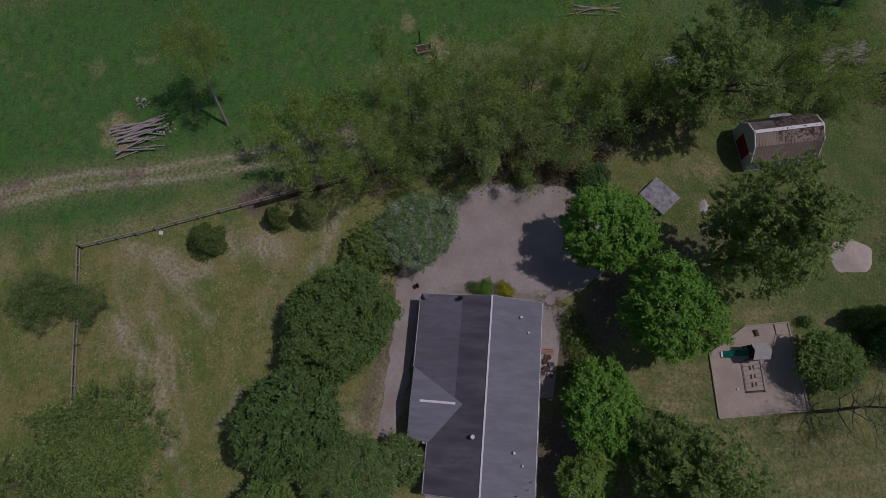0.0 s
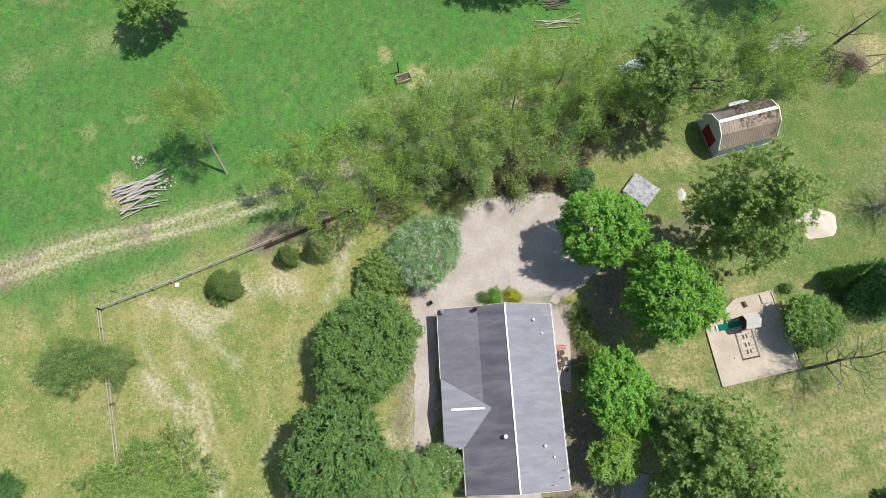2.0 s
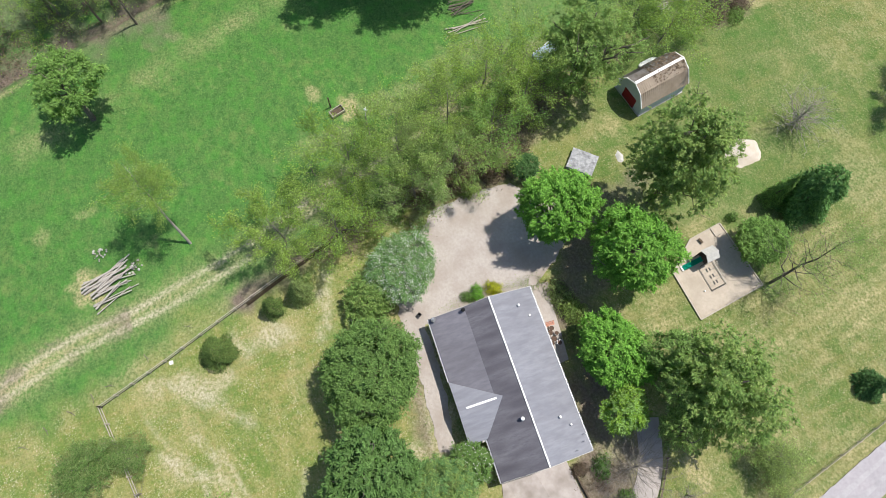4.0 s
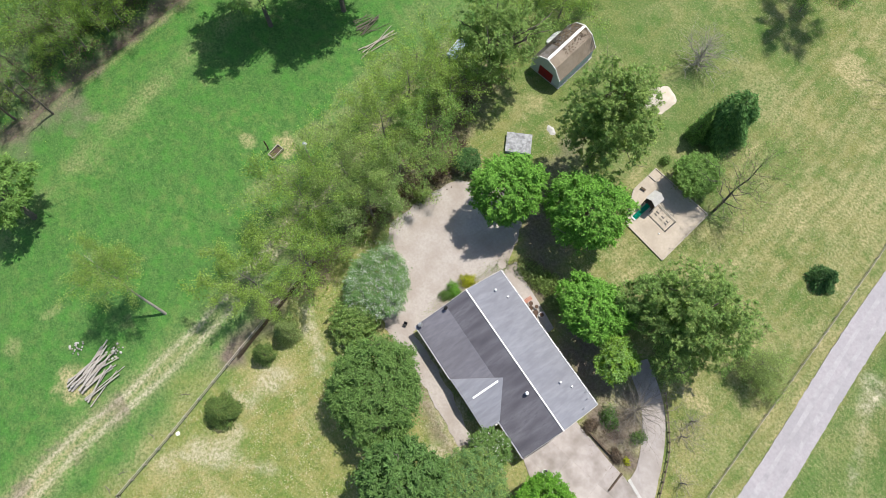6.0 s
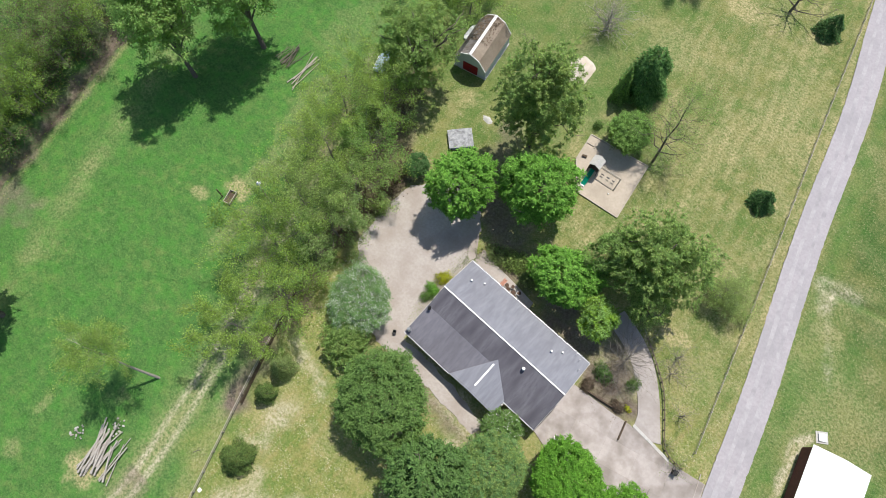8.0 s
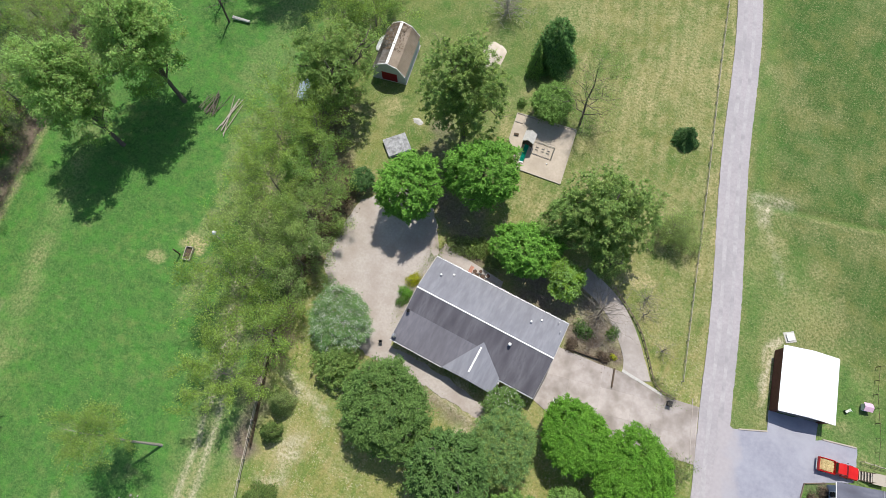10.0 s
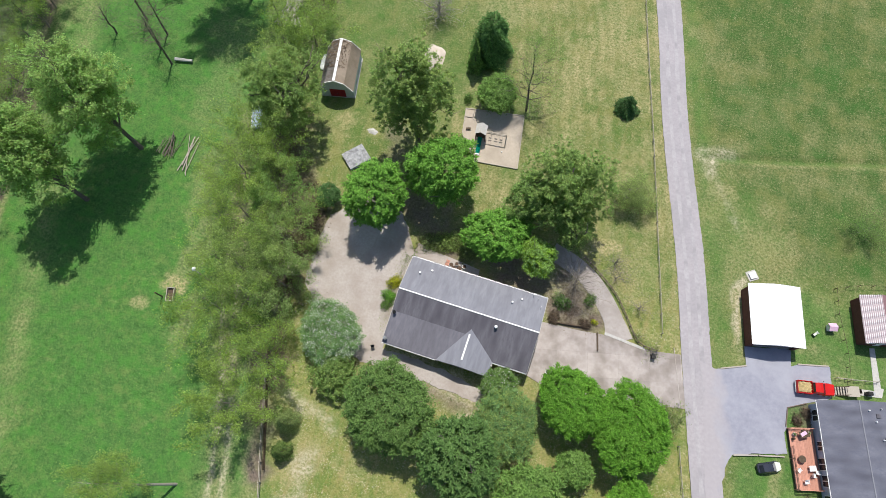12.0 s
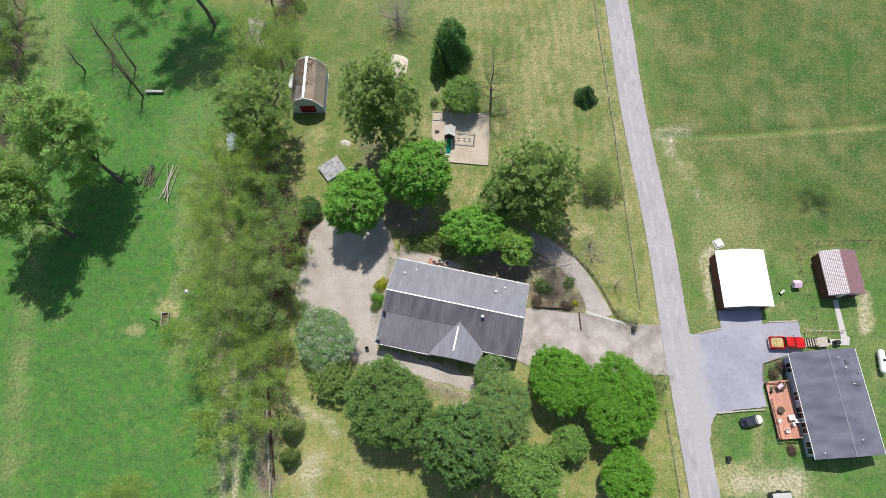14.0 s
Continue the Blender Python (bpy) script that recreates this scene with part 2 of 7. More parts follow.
def part(name, bm, mat, parent, label=""):
    """Links a bmesh, or a finished mesh, as one object under a thing or a part."""
    if isinstance(bm, bmesh.types.BMesh):
        me = bpy.data.meshes.new(name)
        bmesh.ops.recalc_face_normals(bm, faces=bm.faces)
        bm.to_mesh(me)
        bm.free()
        me.materials.append(mat)
    else:
        me = bm
    ob = new(name, me)
    ob.parent = parent
    return tagged(ob, label)


def thing(name, m, label, category, group="", kind=""):
    ob = new(name)
    ob.matrix_world = m
    return tagged(ob, label, category, group, kind)


def add_box(bm, c, s, rot=None, bevel=0.0):
    """A box round c of size s, turned by rot, into bm."""
    m = Matrix.Translation(c) @ (rot.to_4x4() if rot else Matrix.Identity(4)) @ Matrix.Diagonal((*s, 1))
    got = bmesh.ops.create_cube(bm, size=1, matrix=m)
    if bevel:
        edges = list({e for v in got["verts"] for e in v.link_edges})
        bmesh.ops.bevel(bm, geom=edges, offset=bevel, segments=2, affect="EDGES", profile=0.5)
    return bm


def box(c, s, rot=None, bevel=0.0):
    return add_box(bmesh.new(), c, s, rot, bevel)


def add_rod(bm, a, b, r, r2=None, sides=6):
    a, b = Vector(a), Vector(b)
    q = (b - a).to_track_quat("Z", "Y").to_matrix().to_4x4()
    bmesh.ops.create_cone(bm, cap_ends=True, segments=sides, radius1=r, radius2=r if r2 is None else r2, depth=(b - a).length, matrix=Matrix.Translation((a + b) / 2) @ q)
    return bm


def rod(a, b, r, r2=None, sides=6):
    return add_rod(bmesh.new(), a, b, r, r2, sides)


def prism(points, z0, z1):
    """A slab over a plan outline."""
    bm = bmesh.new()
    top = [bm.verts.new((x, y, z1)) for x, y in points]
    low = [bm.verts.new((x, y, z0)) for x, y in points]
    bm.faces.new(top)
    bm.faces.new(low[::-1])
    for i in range(len(points)):
        j = (i + 1) % len(points)
        bm.faces.new((top[i], low[i], low[j], top[j]))
    bmesh.ops.triangulate(bm, faces=[f for f in bm.faces if len(f.verts) > 4])
    return bm


def sheet(corners, thick):
    """A plate of even thickness with four corners in space, given round its top."""
    c = [Vector(p) for p in corners]
    n = (c[1] - c[0]).cross(c[-1] - c[0]).normalized()
    if n.z < 0:
        n = -n
    bm = bmesh.new()
    top = [bm.verts.new(p) for p in c]
    low = [bm.verts.new(p - n * thick) for p in c]
    bm.faces.new(top)
    bm.faces.new(low[::-1])
    for i in range(len(c)):
        j = (i + 1) % len(c)
        bm.faces.new((top[i], low[i], low[j], top[j]))
    return bm


def ribbon(line, half):
    """A plan outline: a strip of varying half width along a line."""
    pts = [Vector(p) for p in line]
    hs = half if isinstance(half, (list, tuple)) else [half] * len(pts)
    left, right = [], []
    for i, p in enumerate(pts):
        d = (pts[min(i + 1, len(pts) - 1)] - pts[max(i - 1, 0)]).normalized()
        n = Vector((-d.y, d.x))
        left.append(p + n * hs[i])
        right.append(p - n * hs[i])
    return [tuple(p) for p in left + right[::-1]]


def smooth_line(points, steps=6):
    """Catmull-Rom through plan points."""
    p = [Vector(q) for q in points]
    p = [2 * p[0] - p[1]] + p + [2 * p[-1] - p[-2]]
    out = []
    for i in range(1, len(p) - 2):
        for s in range(steps):
            t = s / steps
            out.append(0.5 * (2 * p[i] + (p[i + 1] - p[i - 1]) * t + (2 * p[i - 1] - 5 * p[i] + 4 * p[i + 1] - p[i + 2]) * t * t + (3 * p[i] - p[i - 1] - 3 * p[i + 1] + p[i + 2]) * t ** 3))
    return [tuple(q) for q in out + [p[-2]]]


def distance_to(line, x, y):
    """Distances of points to a polyline in plan."""
    best = np.full(x.shape, 1e9)
    for (ax, ay), (bx, by) in zip(line, line[1:]):
        dx, dy = bx - ax, by - ay
        t = np.clip(((x - ax) * dx + (y - ay) * dy) / (dx * dx + dy * dy), 0, 1)
        best = np.minimum(best, np.hypot(x - ax - t * dx, y - ay - t * dy))
    return best


def inside(points, x, y):
    out = np.zeros(x.shape, bool)
    for (ax, ay), (bx, by) in zip(points, points[1:] + points[:1]):
        if ay != by:
            out ^= ((ay > y) != (by > y)) & (x < (bx - ax) * (y - ay) / (by - ay) + ax)
    return out


def value_noise(x, y, size, seed):
    """Smooth noise from 0 to 1 on a lattice of that cell size."""
    rng = np.random.RandomState(seed)
    grid = rng.rand(257, 257)
    u, v = x / size + 400.37, y / size + 400.71
    i, j = np.floor(u).astype(int), np.floor(v).astype(int)
    a, b = u - i, v - j
    a, b = a * a * (3 - 2 * a), b * b * (3 - 2 * b)
    i0, i1, j0, j1 = i % 256, (i + 1) % 256, j % 256, (j + 1) % 256
    return (grid[i0, j0] * (1 - a) + grid[i1, j0] * a) * (1 - b) + (grid[i0, j1] * (1 - a) + grid[i1, j1] * a) * b


# ---- the ground ----
TRACK = [(-14, -82), (-19.2, -64.5), (-22.6, -54), (-24.5, -43.2), (-28, -30), (-31.3, -21), (-34.6, -13.4), (-38, -4), (-42, 8), (-47, 22)]
FENCE = [(-13.7, -51.2), (-16.8, -42.3), (-21.7, -29.5), (-26, -17.8)]
HEDGE = [(-12, -80), (-14.5, -58), (-20, -38), (-26.5, -18), (-32, -2), (-36.5, 9), (-41, 20), (-47, 32), (-55, 48), (-75, 75), (-120, 130)]
ROAD = [(-0.5, 128), (9.7, 91), (17.3, 67.8), (23.6, 43.1), (30.6, 20), (34.4, 5.3), (38, -8), (41.2, -19.5), (47, -41), (56, -75)]
DITCH = [(-64, -66), (-69.5, -50), (-74.5, -34.8), (-76.5, -26.1), (-78.9, -17.4), (-81.2, -8.5), (-84.5, 4), (-88.5, 18), (-94, 34), (-101, 52), (-110, 74)]
WOOD = [(-50, -95), (-58, -70), (-63.7, -54), (-70.3, -35), (-74.5, -24), (-79, -10), (-84, 4), (-90, 22), (-100, 50)]

FRONT_RUTS = [
    ([(-20.5, -20.1), (-17.4, -20.5), (-14.4, -20.9)], 0.6, 0.8),
    ([(-14.6, -43.4), (-12.5, -41.1), (-9.9, -39.0), (-7.9, -35.9), (-5.9, -33.7)], 0.7, 0.75),
    ([(-17.0, -33.4), (-14.4, -31.8)], 0.8, 0.8),
    ([(-16.6, -29.4), (-16.2, -27.1), (-14.6, -25.6)], 0.9, 0.7),
    ([(-10.4, -46.2), (-7.4, -44.9), (-2.5, -41.4), (3.3, -39.6), (8.6, -38.0), (14, -36.4)], 0.28, 0.6),
    ([(-6.2, -40.6), (-3.8, -39.1), (1.3, -37.4), (8.6, -34.3), (13, -32.6)], 0.28, 0.6),
    ([(-3.2, -37.9), (2.0, -36.2), (8.0, -33.2)], 0.25, 0.6)]
YARD_RUTS = [
    ([(-16.5, -28.2), (-15.6, -30.4), (-14.1, -32.2)], 1.0, 0.75),
    ([(-12.4, -34.7), (-11.4, -37), (-13.2, -39.5)], 0.9, 0.75),
    ([(-9.3, -36.4), (-11.2, -38.6), (-13.6, -40.5)], 1.0, 0.75),
    ([(-21.5, -19.5), (-19.5, -20.5), (-16.6, -20.6), (-13.4, -22.4)], 0.9, 0.75),
    ([(-5.6, -45.4), (-2.0, -42.0), (-0.6, -38.6), (4.6, -36.6), (9.7, -34.6)], 0.6, 0.9),
    ([(28.6, 39.2), (30.6, 38.4), (31.0, 35.6)], 0.9, 0.9),
    ([(31.0, 36.4), (34.5, 31), (38, 26)], 0.35, 0.4),
    ([(29.2, 38.8), (31.8, 40.4), (33.6, 40.6)], 0.9, 0.8),
    ([(-16.2, -28.9), (-15.2, -28.5)], 0.9, 0.8),
    ([(-14.3, -44.6), (-13.4, -44.2)], 0.9, 0.8),
    ([(2.2, -28.5), (6.1, -30.2)], 0.5, 0.6),
    ([(-9, -12.0), (-3, -11.9), (5, -12.3)], 0.8, 0.9),
    ([(1, -13.6), (5.5, -15.5)], 0.5, 0.6),
    ([(-11, -9.6), (-4, -9.4), (1, -10.2), (5, -10.8)], 1.7, 1.0),
    ([(4, -14.6), (8, -12.5)], 1.3, 0.8),
    ([(40.9, 6.6), (40.1, 8.9), (39.3, 12.4), (38.3, 17.2), (39.2, 18.9)], 0.42, 1.6),
    ([(46.5, -16.4), (50, -15.6), (54, -14.6)], 1.7, 1.1),
    ([(63.4, 10.2), (63.7, 13.3), (63.5, 16.0)], 0.7, 0.9),
    ([(12.5, 6), (16.8, 5.6), (16.4, 8.6), (13, 10)], 2.2, 1.0)]


def build_ground():
    def axis(lo, hi, step):
        mid = np.arange(lo, hi + step / 2, step)
        far = np.array([8, 20, 45, 90, 180, 400, 900, 2000.0])
        return np.r_[lo - far[::-1], mid, hi + far]

    xs, ys = axis(-118, 100, 0.45), axis(-78, 96, 0.45)
    x, y = np.meshgrid(xs, ys)
    x, y = x.ravel(), y.ravel()
    jit = (value_noise(x, y, 5, 3) - 0.5) * 5 + (value_noise(x, y, 1.7, 4) - 0.5) * 2.4
    west = HEDGE + [(-600, 130), (-600, -80)]
    east = [(px + 0.4, py) for px, py in ROAD] + [(600, -75), (600, 128)]
    side = distance_to(HEDGE, x, y) * np.where(inside(west, x, y), 1, -1)
    lush = np.clip(0.5 + (side + jit) / 5, 0, 1)
    east_side = distance_to([(px + 0.4, py) for px, py in ROAD], x, y) * np.where(inside(east, x, y), 1, -1)
    meadow = np.clip((east_side + jit * 0.4) / 2.5, 0, 1)
    back = np.clip((y - 6 + jit) / 16, 0, 1) * 0.52 * (1 - lush)
    meadow_mix = np.maximum(meadow * np.where(x > 30, 0.78 + 0.22 * np.clip((y - 10) / 20, 0, 1), 1), back)
    n1, n2, n3 = value_noise(x, y, 9, 11), value_noise(x, y, 2.6, 12), value_noise(x, y, 0.95, 13)
    ragged = 0.5 * n1 + 0.32 * n2 + 0.24 * n3
    plot = np.clip((x - 40 + jit * 0.3) / 3, 0, 1) * np.clip((24 - y + jit) / 5, 0, 1) * meadow
    band = np.exp(-((distance_to([(29, 38.4), (45, 42.5), (63.4, 47.9), (90, 56.2)], x, y) / 0.6) ** 2)) * 0.7
    strip = np.exp(-(((east_side - 3.6 + jit * 0.4) / 2.0) ** 2)) * 0.8
    near = np.clip((38 - y + jit) / 6, 0, 1) * np.clip((46 - x + jit) / 6, 0, 1) * meadow * 0.7
    plot = np.maximum(np.maximum(plot, band * meadow), np.maximum(strip * meadow, near))
    lush = np.maximum(lush, 0.85 * plot)
    meadow_mix = meadow_mix * (1 - 0.75 * plot)
    # dry thatch: all over the lawn, thin in the fields
    turf = np.clip(1.35 - np.hypot((x + 27) / 17, (y - 47) / 19) + jit * 0.07, 0, 0.45)
    turf = np.maximum(turf, np.clip(1.5 - np.hypot((x + 51.5) / 8, (y - 43) / 7.5) + jit * 0.07, 0, 0.75))
    lush = np.maximum(lush, turf)
    lawn = (1 - lush) * (1 - meadow)
    dry = np.clip((0.4 * n1 + 0.32 * n2 + 0.42 * n3 - 0.42) * 2.3, 0, 1) * lawn * 0.45 * np.where(y < -15, 0.8, 1.2)
    dry += np.clip((0.3 * n1 + 0.25 * n2 + 0.55 * n3 - 0.78) * 2.0, 0, 0.3) * lush
    edge = distance_to([(px + 9, py) for px, py in WOOD], x, y)
    dry = np.maximum(dry, np.exp(-((edge / 2.2) ** 2)) * n2 * 0.5 * lush)
    dry += np.clip((0.25 * n1 + 0.3 * n2 + 0.55 * n3 - 0.62) * 1.8, 0, 0.3) * meadow * 0.3
    dry += np.clip(0.5 * value_noise(x, y, 14, 41) + 0.5 * n2 - 0.42, 0, 0.5) * 0.75 * meadow

    def patch(cx, cy, rx, ry, amount):
        d = np.hypot((x - cx) / rx, (y - cy) / ry) + (n2 - 0.5) * 0.7 + (n3 - 0.5) * 0.6
        return np.clip((1.15 - d) * 2.2, 0, 1) * amount

    for cx, cy, rx, ry, k in ((-12.5, -38, 2, 5, 0.7), (-17, -30, 3.5, 2, 0.65), (-13, -45, 3, 2.5, 0.6), (-4, -44, 3.2, 2, 0.6), (2, -38, 5, 1.6, 0.7), (-8, -41, 3, 1.3, 0.6), (-9, -26, 4, 2, 0.45), (-29.8, -50.5, 3.5, 2.5, 1), (-45.5, -9.5, 2.6, 1.5, 1), (-50, -14, 1.6, 1.3, 0.8), (-41, -49, 0.7, 1.4, 0.4), (-39.5, -56, 1.8, 1.2, 0.4), (-31, 26.5, 2.4, 2, 0.8)):
        dry = np.maximum(dry, patch(cx, cy, rx, ry, k))
    for cx, cy, rx, ry, k in ((-25.4, 26, 1.2, 0.8, 0.7), (17.5, 18, 2.6, 1.5, 1), (21, 14, 2, 1.5, 0.7), (45, -16, 5, 2.2, 1), (63.6, 13, 1.3, 3.8, 0.9), (33, 33, 2.5, 1.5, 0.6), (-7.4, 72.4, 3.6, 2.2, 1.0), (-12, 58, 8, 4, 0.45), (-46.5, 57, 3, 6, 0.9), (39.7, 11.5, 0.45, 4.6, 0.9), (38.6, 16.5, 0.4, 2.0, 0.9), (9, 59, 3, 8, 0.5), (5, 48, 2, 7, 0.5)):
        dry = np.maximum(dry, patch(cx, cy, rx, ry, k))
    bare = np.zeros_like(x)
    d = distance_to(smooth_line(TRACK), x, y)
    rut = np.exp(-(((d - 0.95 + (n2 - 0.5) * 0.4) / 0.36) ** 2)) * (0.6 + 0.7 * n2)
    rut *= np.where(y < -38, 1.0, 0.8) * np.where(y > -6, 0.35, 1)
    dry = np.maximum(dry, 0.75 * np.exp(-((d / 2.4) ** 2)) * (0.5 + n1))
    edge = distance_to([(px - 1.6, py - 0.6) for px, py in FENCE], x, y)
    dry = np.maximum(dry, 0.6 * np.exp(-((edge / 1.6) ** 2)) * (0.3 + n2))
    for line, w, k in FRONT_RUTS + YARD_RUTS:
        rut = np.maximum(rut, np.exp(-(((distance_to(line, x, y) + (n2 - 0.5) * 1.2 + (n3 - 0.5) * 0.6) / w) ** 2)) * (0.25 + 1.1 * n3) * k)
    rut = np.clip(rut, 0, 1)
    bare = np.maximum(bare, np.clip(np.where((y < -46) & (d < 2.2), (n2 - 0.45) * 1.6, 0), 0, 0.6))
    # verge between the road and its fence, wheel marks on the meadow, old vehicle lines on the lawn
    verge = distance_to(ROAD, x, y)
    dry = np.maximum(dry, np.exp(-(((verge - 2.7) / 0.5) ** 2)) * (0.25 + 0.7 * n3) * np.where(east_side > 0, 0.35, 1))
    for line, w in (([(29.5, 37.5), (45, 41.6), (63.4, 47.0), (90, 55.3)], 0.4), ([(34, 33), (40, 26), (44, 21), (47, 19)], 1.2), ([(2, -36), (-12, -44)], 0.5), ([(3, -33.5), (-11, -41.5)], 0.5)):
        dry = np.maximum(dry, np.exp(-((distance_to(line, x, y) / w) ** 2)) * (0.15 + 0.55 * n2))
    # mown strips parallel to the road
    strips = (0.5 + 0.5 * np.sin((x * 0.96 + y * 0.27) * 2 * np.pi / 2.1 + 5 * n1 + 2 * n2)) * (0.4 + 0.9 * n2)
    dry += lawn * np.where((y > 20) & (x > -14), 0.36 * strips, 0.0)
    for cx, cy, rx, ry, k in ((42.5, 23, 5.5, 6, 0.42), (38, 20.5, 2.5, 7, 0.35), (-53, 24, 5, 11, 0.2), (-49, 10, 2.5, 9, 0.4), (-45, -2, 2.2, 8, 0.4), (-41.5, -13, 2.0, 6, 0.4), (-56, 36, 7, 5, 0.25), (-89, 36, 5, 12, 0.35), (-82, 14, 4, 8, 0.25), (51, -15.5, 6.5, 2.4, 0.9), (48.2, -10.5, 0.8, 4.5, 0.5), (62.6, 17.5, 1.2, 2.6, 0.6), (-18, -26, 6, 3, 0.4)):
        dry = np.maximum(dry, patch(cx, cy, rx, ry, k))
    # soil and leaf litter
    for line, w, k in (([(-30, -6), (-33, 6), (-35, 12), (-40, 22), (-43, 30)], 3.2, 0.85), ([(-22.0, -31), (-24.8, -23), (-27.6, -14)], 2.1, 1.0), ([(-43, 49.5), (-45, 56)], 2.4, 0.75), ([(-25, -19), (-28, -10)], 2.2, 0.8), ([(-26.5, 6), (-29, 12)], 2.0, 0.8), ([(-8, 9), (3, 8.5), (9, 8)], 3.0, 0.95), ([(-20, 17), (-12, 14), (-4, 13)], 2.4, 0.9), ([(13, 6), (17.0, 5.5), (16.6, 8.4), (13, 10)], 3.0, 1.0), ([(-10, -12.6), (-4, -12.4), (6, -12.9)], 1.4, 0.7), (DITCH, 1.9, 1.0), ([(-68, -54), (-70.5, -43), (-72.5, -36)], 4.5, 0.7), ([(px - 10, py) for px, py in DITCH], 8, 0.5), ([(51, 2), (51.4, 0.5)], 2.2, 0.9), ([(-22, 29), (-20, 22)], 2, 0.6)):
        bare = np.maximum(bare, np.clip(1.3 - distance_to(line, x, y) / w + (n2 - 0.5) * 1.2 + (n3 - 0.5) * 0.6 + (n1 - 0.5) * 0.6, 0, 1) * k)
    bank = distance_to([(px + 2.3, py) for px, py in DITCH], x, y)
    dry = np.maximum(dry, np.exp(-((bank / 0.5) ** 2)) * n1 * 0.9)
    z = (value_noise(x, y, 7, 21) - 0.5) * 0.12 + (value_noise(x, y, 1.3, 22) - 0.5) * 0.06
    z -= 0.05 + 0.9 * np.exp(-((distance_to(DITCH, x, y) / 1.1) ** 2))
    z -= 0.4 * np.exp(-((distance_to([(30, 38.6), (45, 42.6), (63.4, 48.0), (90, 56.3)], x, y) / 0.5) ** 2))
    nx, ny = len(xs), len(ys)
    me = bpy.data.meshes.new("ground")
    idx = (np.arange(ny - 1)[:, None] * nx + np.arange(nx - 1)[None]).ravel()
    quads = np.stack([idx, idx + 1, idx + nx + 1, idx + nx], 1)
    me.vertices.add(len(x))
    me.vertices.foreach_set("co", np.stack([x, y, z], 1).ravel())
    me.loops.add(quads.size)
    me.loops.foreach_set("vertex_index", quads.ravel())
    me.polygons.add(len(quads))
    me.polygons.foreach_set("loop_start", np.arange(0, quads.size, 4))
    me.update()
    for name, values in (("lush", lush), ("meadow", meadow_mix), ("dry", np.clip(dry, 0, 1)), ("bare", bare), ("rut", rut)):
        me.attributes.new(name, "FLOAT", "POINT").data.foreach_set("value", values.astype(np.float32))
    me.polygons.foreach_set("use_smooth", [True] * len(quads))
    m = bpy.data.materials.new("grass_ground")
    m.use_nodes = True
    n, l = m.node_tree.nodes, m.node_tree.links
    bsdf = n["Principled BSDF"]
    bsdf.inputs["Roughness"].default_value = 0.95
    bsdf.inputs["Specular IOR Level"].default_value = 0.1
    co = n.new("ShaderNodeTexCoord")

    def tex(scale, detail=4, rough=0.6):
        t = n.new("ShaderNodeTexNoise")
        t.inputs["Scale"].default_value, t.inputs["Detail"].default_value, t.inputs["Roughness"].default_value = scale, detail, rough
        l.new(co.outputs["Object"], t.inputs[0])
        return t.outputs[0]

    def span(v, a, b, c=0.0, d=1.0):
        r = n.new("ShaderNodeMapRange")
        for i, q in enumerate((a, b, c, d), 1):
            r.inputs[i].default_value = q
        l.new(v, r.inputs[0])
        return r.outputs[0]

    def blend(f, a, b):
        k = n.new("ShaderNodeMix")
        k.data_type = "RGBA"
        l.new(f, k.inputs[0])
        for s, v in ((6, a), (7, b)):
            if isinstance(v, tuple):
                k.inputs[s].default_value = (*v, 1)
            else:
                l.new(v, k.inputs[s])
        return k.outputs[2]

    def attr(name):
        a = n.new("ShaderNodeAttribute")
        a.attribute_name = name
        return a.outputs["Fac"]

    def times(a, b):
        k = n.new("ShaderNodeMath")
        k.operation = "MULTIPLY"
        l.new(a, k.inputs[0])
        l.new(b, k.inputs[1])
        return k.outputs[0]

    fine, mid, broad = tex(2.6, 6, 0.7), tex(0.55, 4), tex(0.09, 3)
    grain = times(span(fine, 0.36, 0.62), span(tex(7.0, 3, 0.6), 0.3, 0.6, 0.35, 1.0))
    field = blend(grain, G_FIELD[0], G_FIELD[1])
    field = blend(times(span(mid, 0.45, 0.7), span(broad, 0.35, 0.65)), field, G_FIELD[2])
    lawn_c = blend(grain, G_LAWN[0], G_LAWN[1])
    lawn_c = blend(span(broad, 0.4, 0.65), lawn_c, G_LAWN[2])
    mead = blend(grain, G_MEADOW[0], G_MEADOW[1])
    mead = blend(span(broad, 0.4, 0.65), mead, G_MEADOW[2])
    mown = n.new("ShaderNodeMapping")
    mown.inputs["Rotation"].default_value = (0, 0, radians(-16))
    mown.inputs["Scale"].default_value = (1.0, 0.05, 1)
    l.new(co.outputs["Object"], mown.inputs[0])
    streak = n.new("ShaderNodeTexNoise")
    streak.inputs["Scale"].default_value, streak.inputs["Detail"].default_value = 1.0, 6
    l.new(mown.outputs[0], streak.inputs[0])
    lawn_c = blend(span(streak.outputs[0], 0.49, 0.68, 0.0, 0.5), lawn_c, (0.31, 0.25, 0.1))
    mead = blend(span(streak.outputs[0], 0.48, 0.75, 0.0, 0.14), mead, G_DRY[0])
    fleck = tex(3.0, 5, 0.75)
    tuft, chip, spot = tex(1.15, 6, 0.75), tex(4.6, 4, 0.8), tex(0.42, 4, 0.65)
    lawn_c = blend(span(spot, 0.52, 0.66, 0.0, 0.55), lawn_c, (0.13, 0.19, 0.045))
    lawn_c = blend(span(tuft, 0.51, 0.62, 0.0, 0.55), lawn_c, (0.34, 0.27, 0.11))
    lawn_c = blend(span(tuft, 0.47, 0.37, 0.0, 0.55), lawn_c, (0.1, 0.145, 0.035))
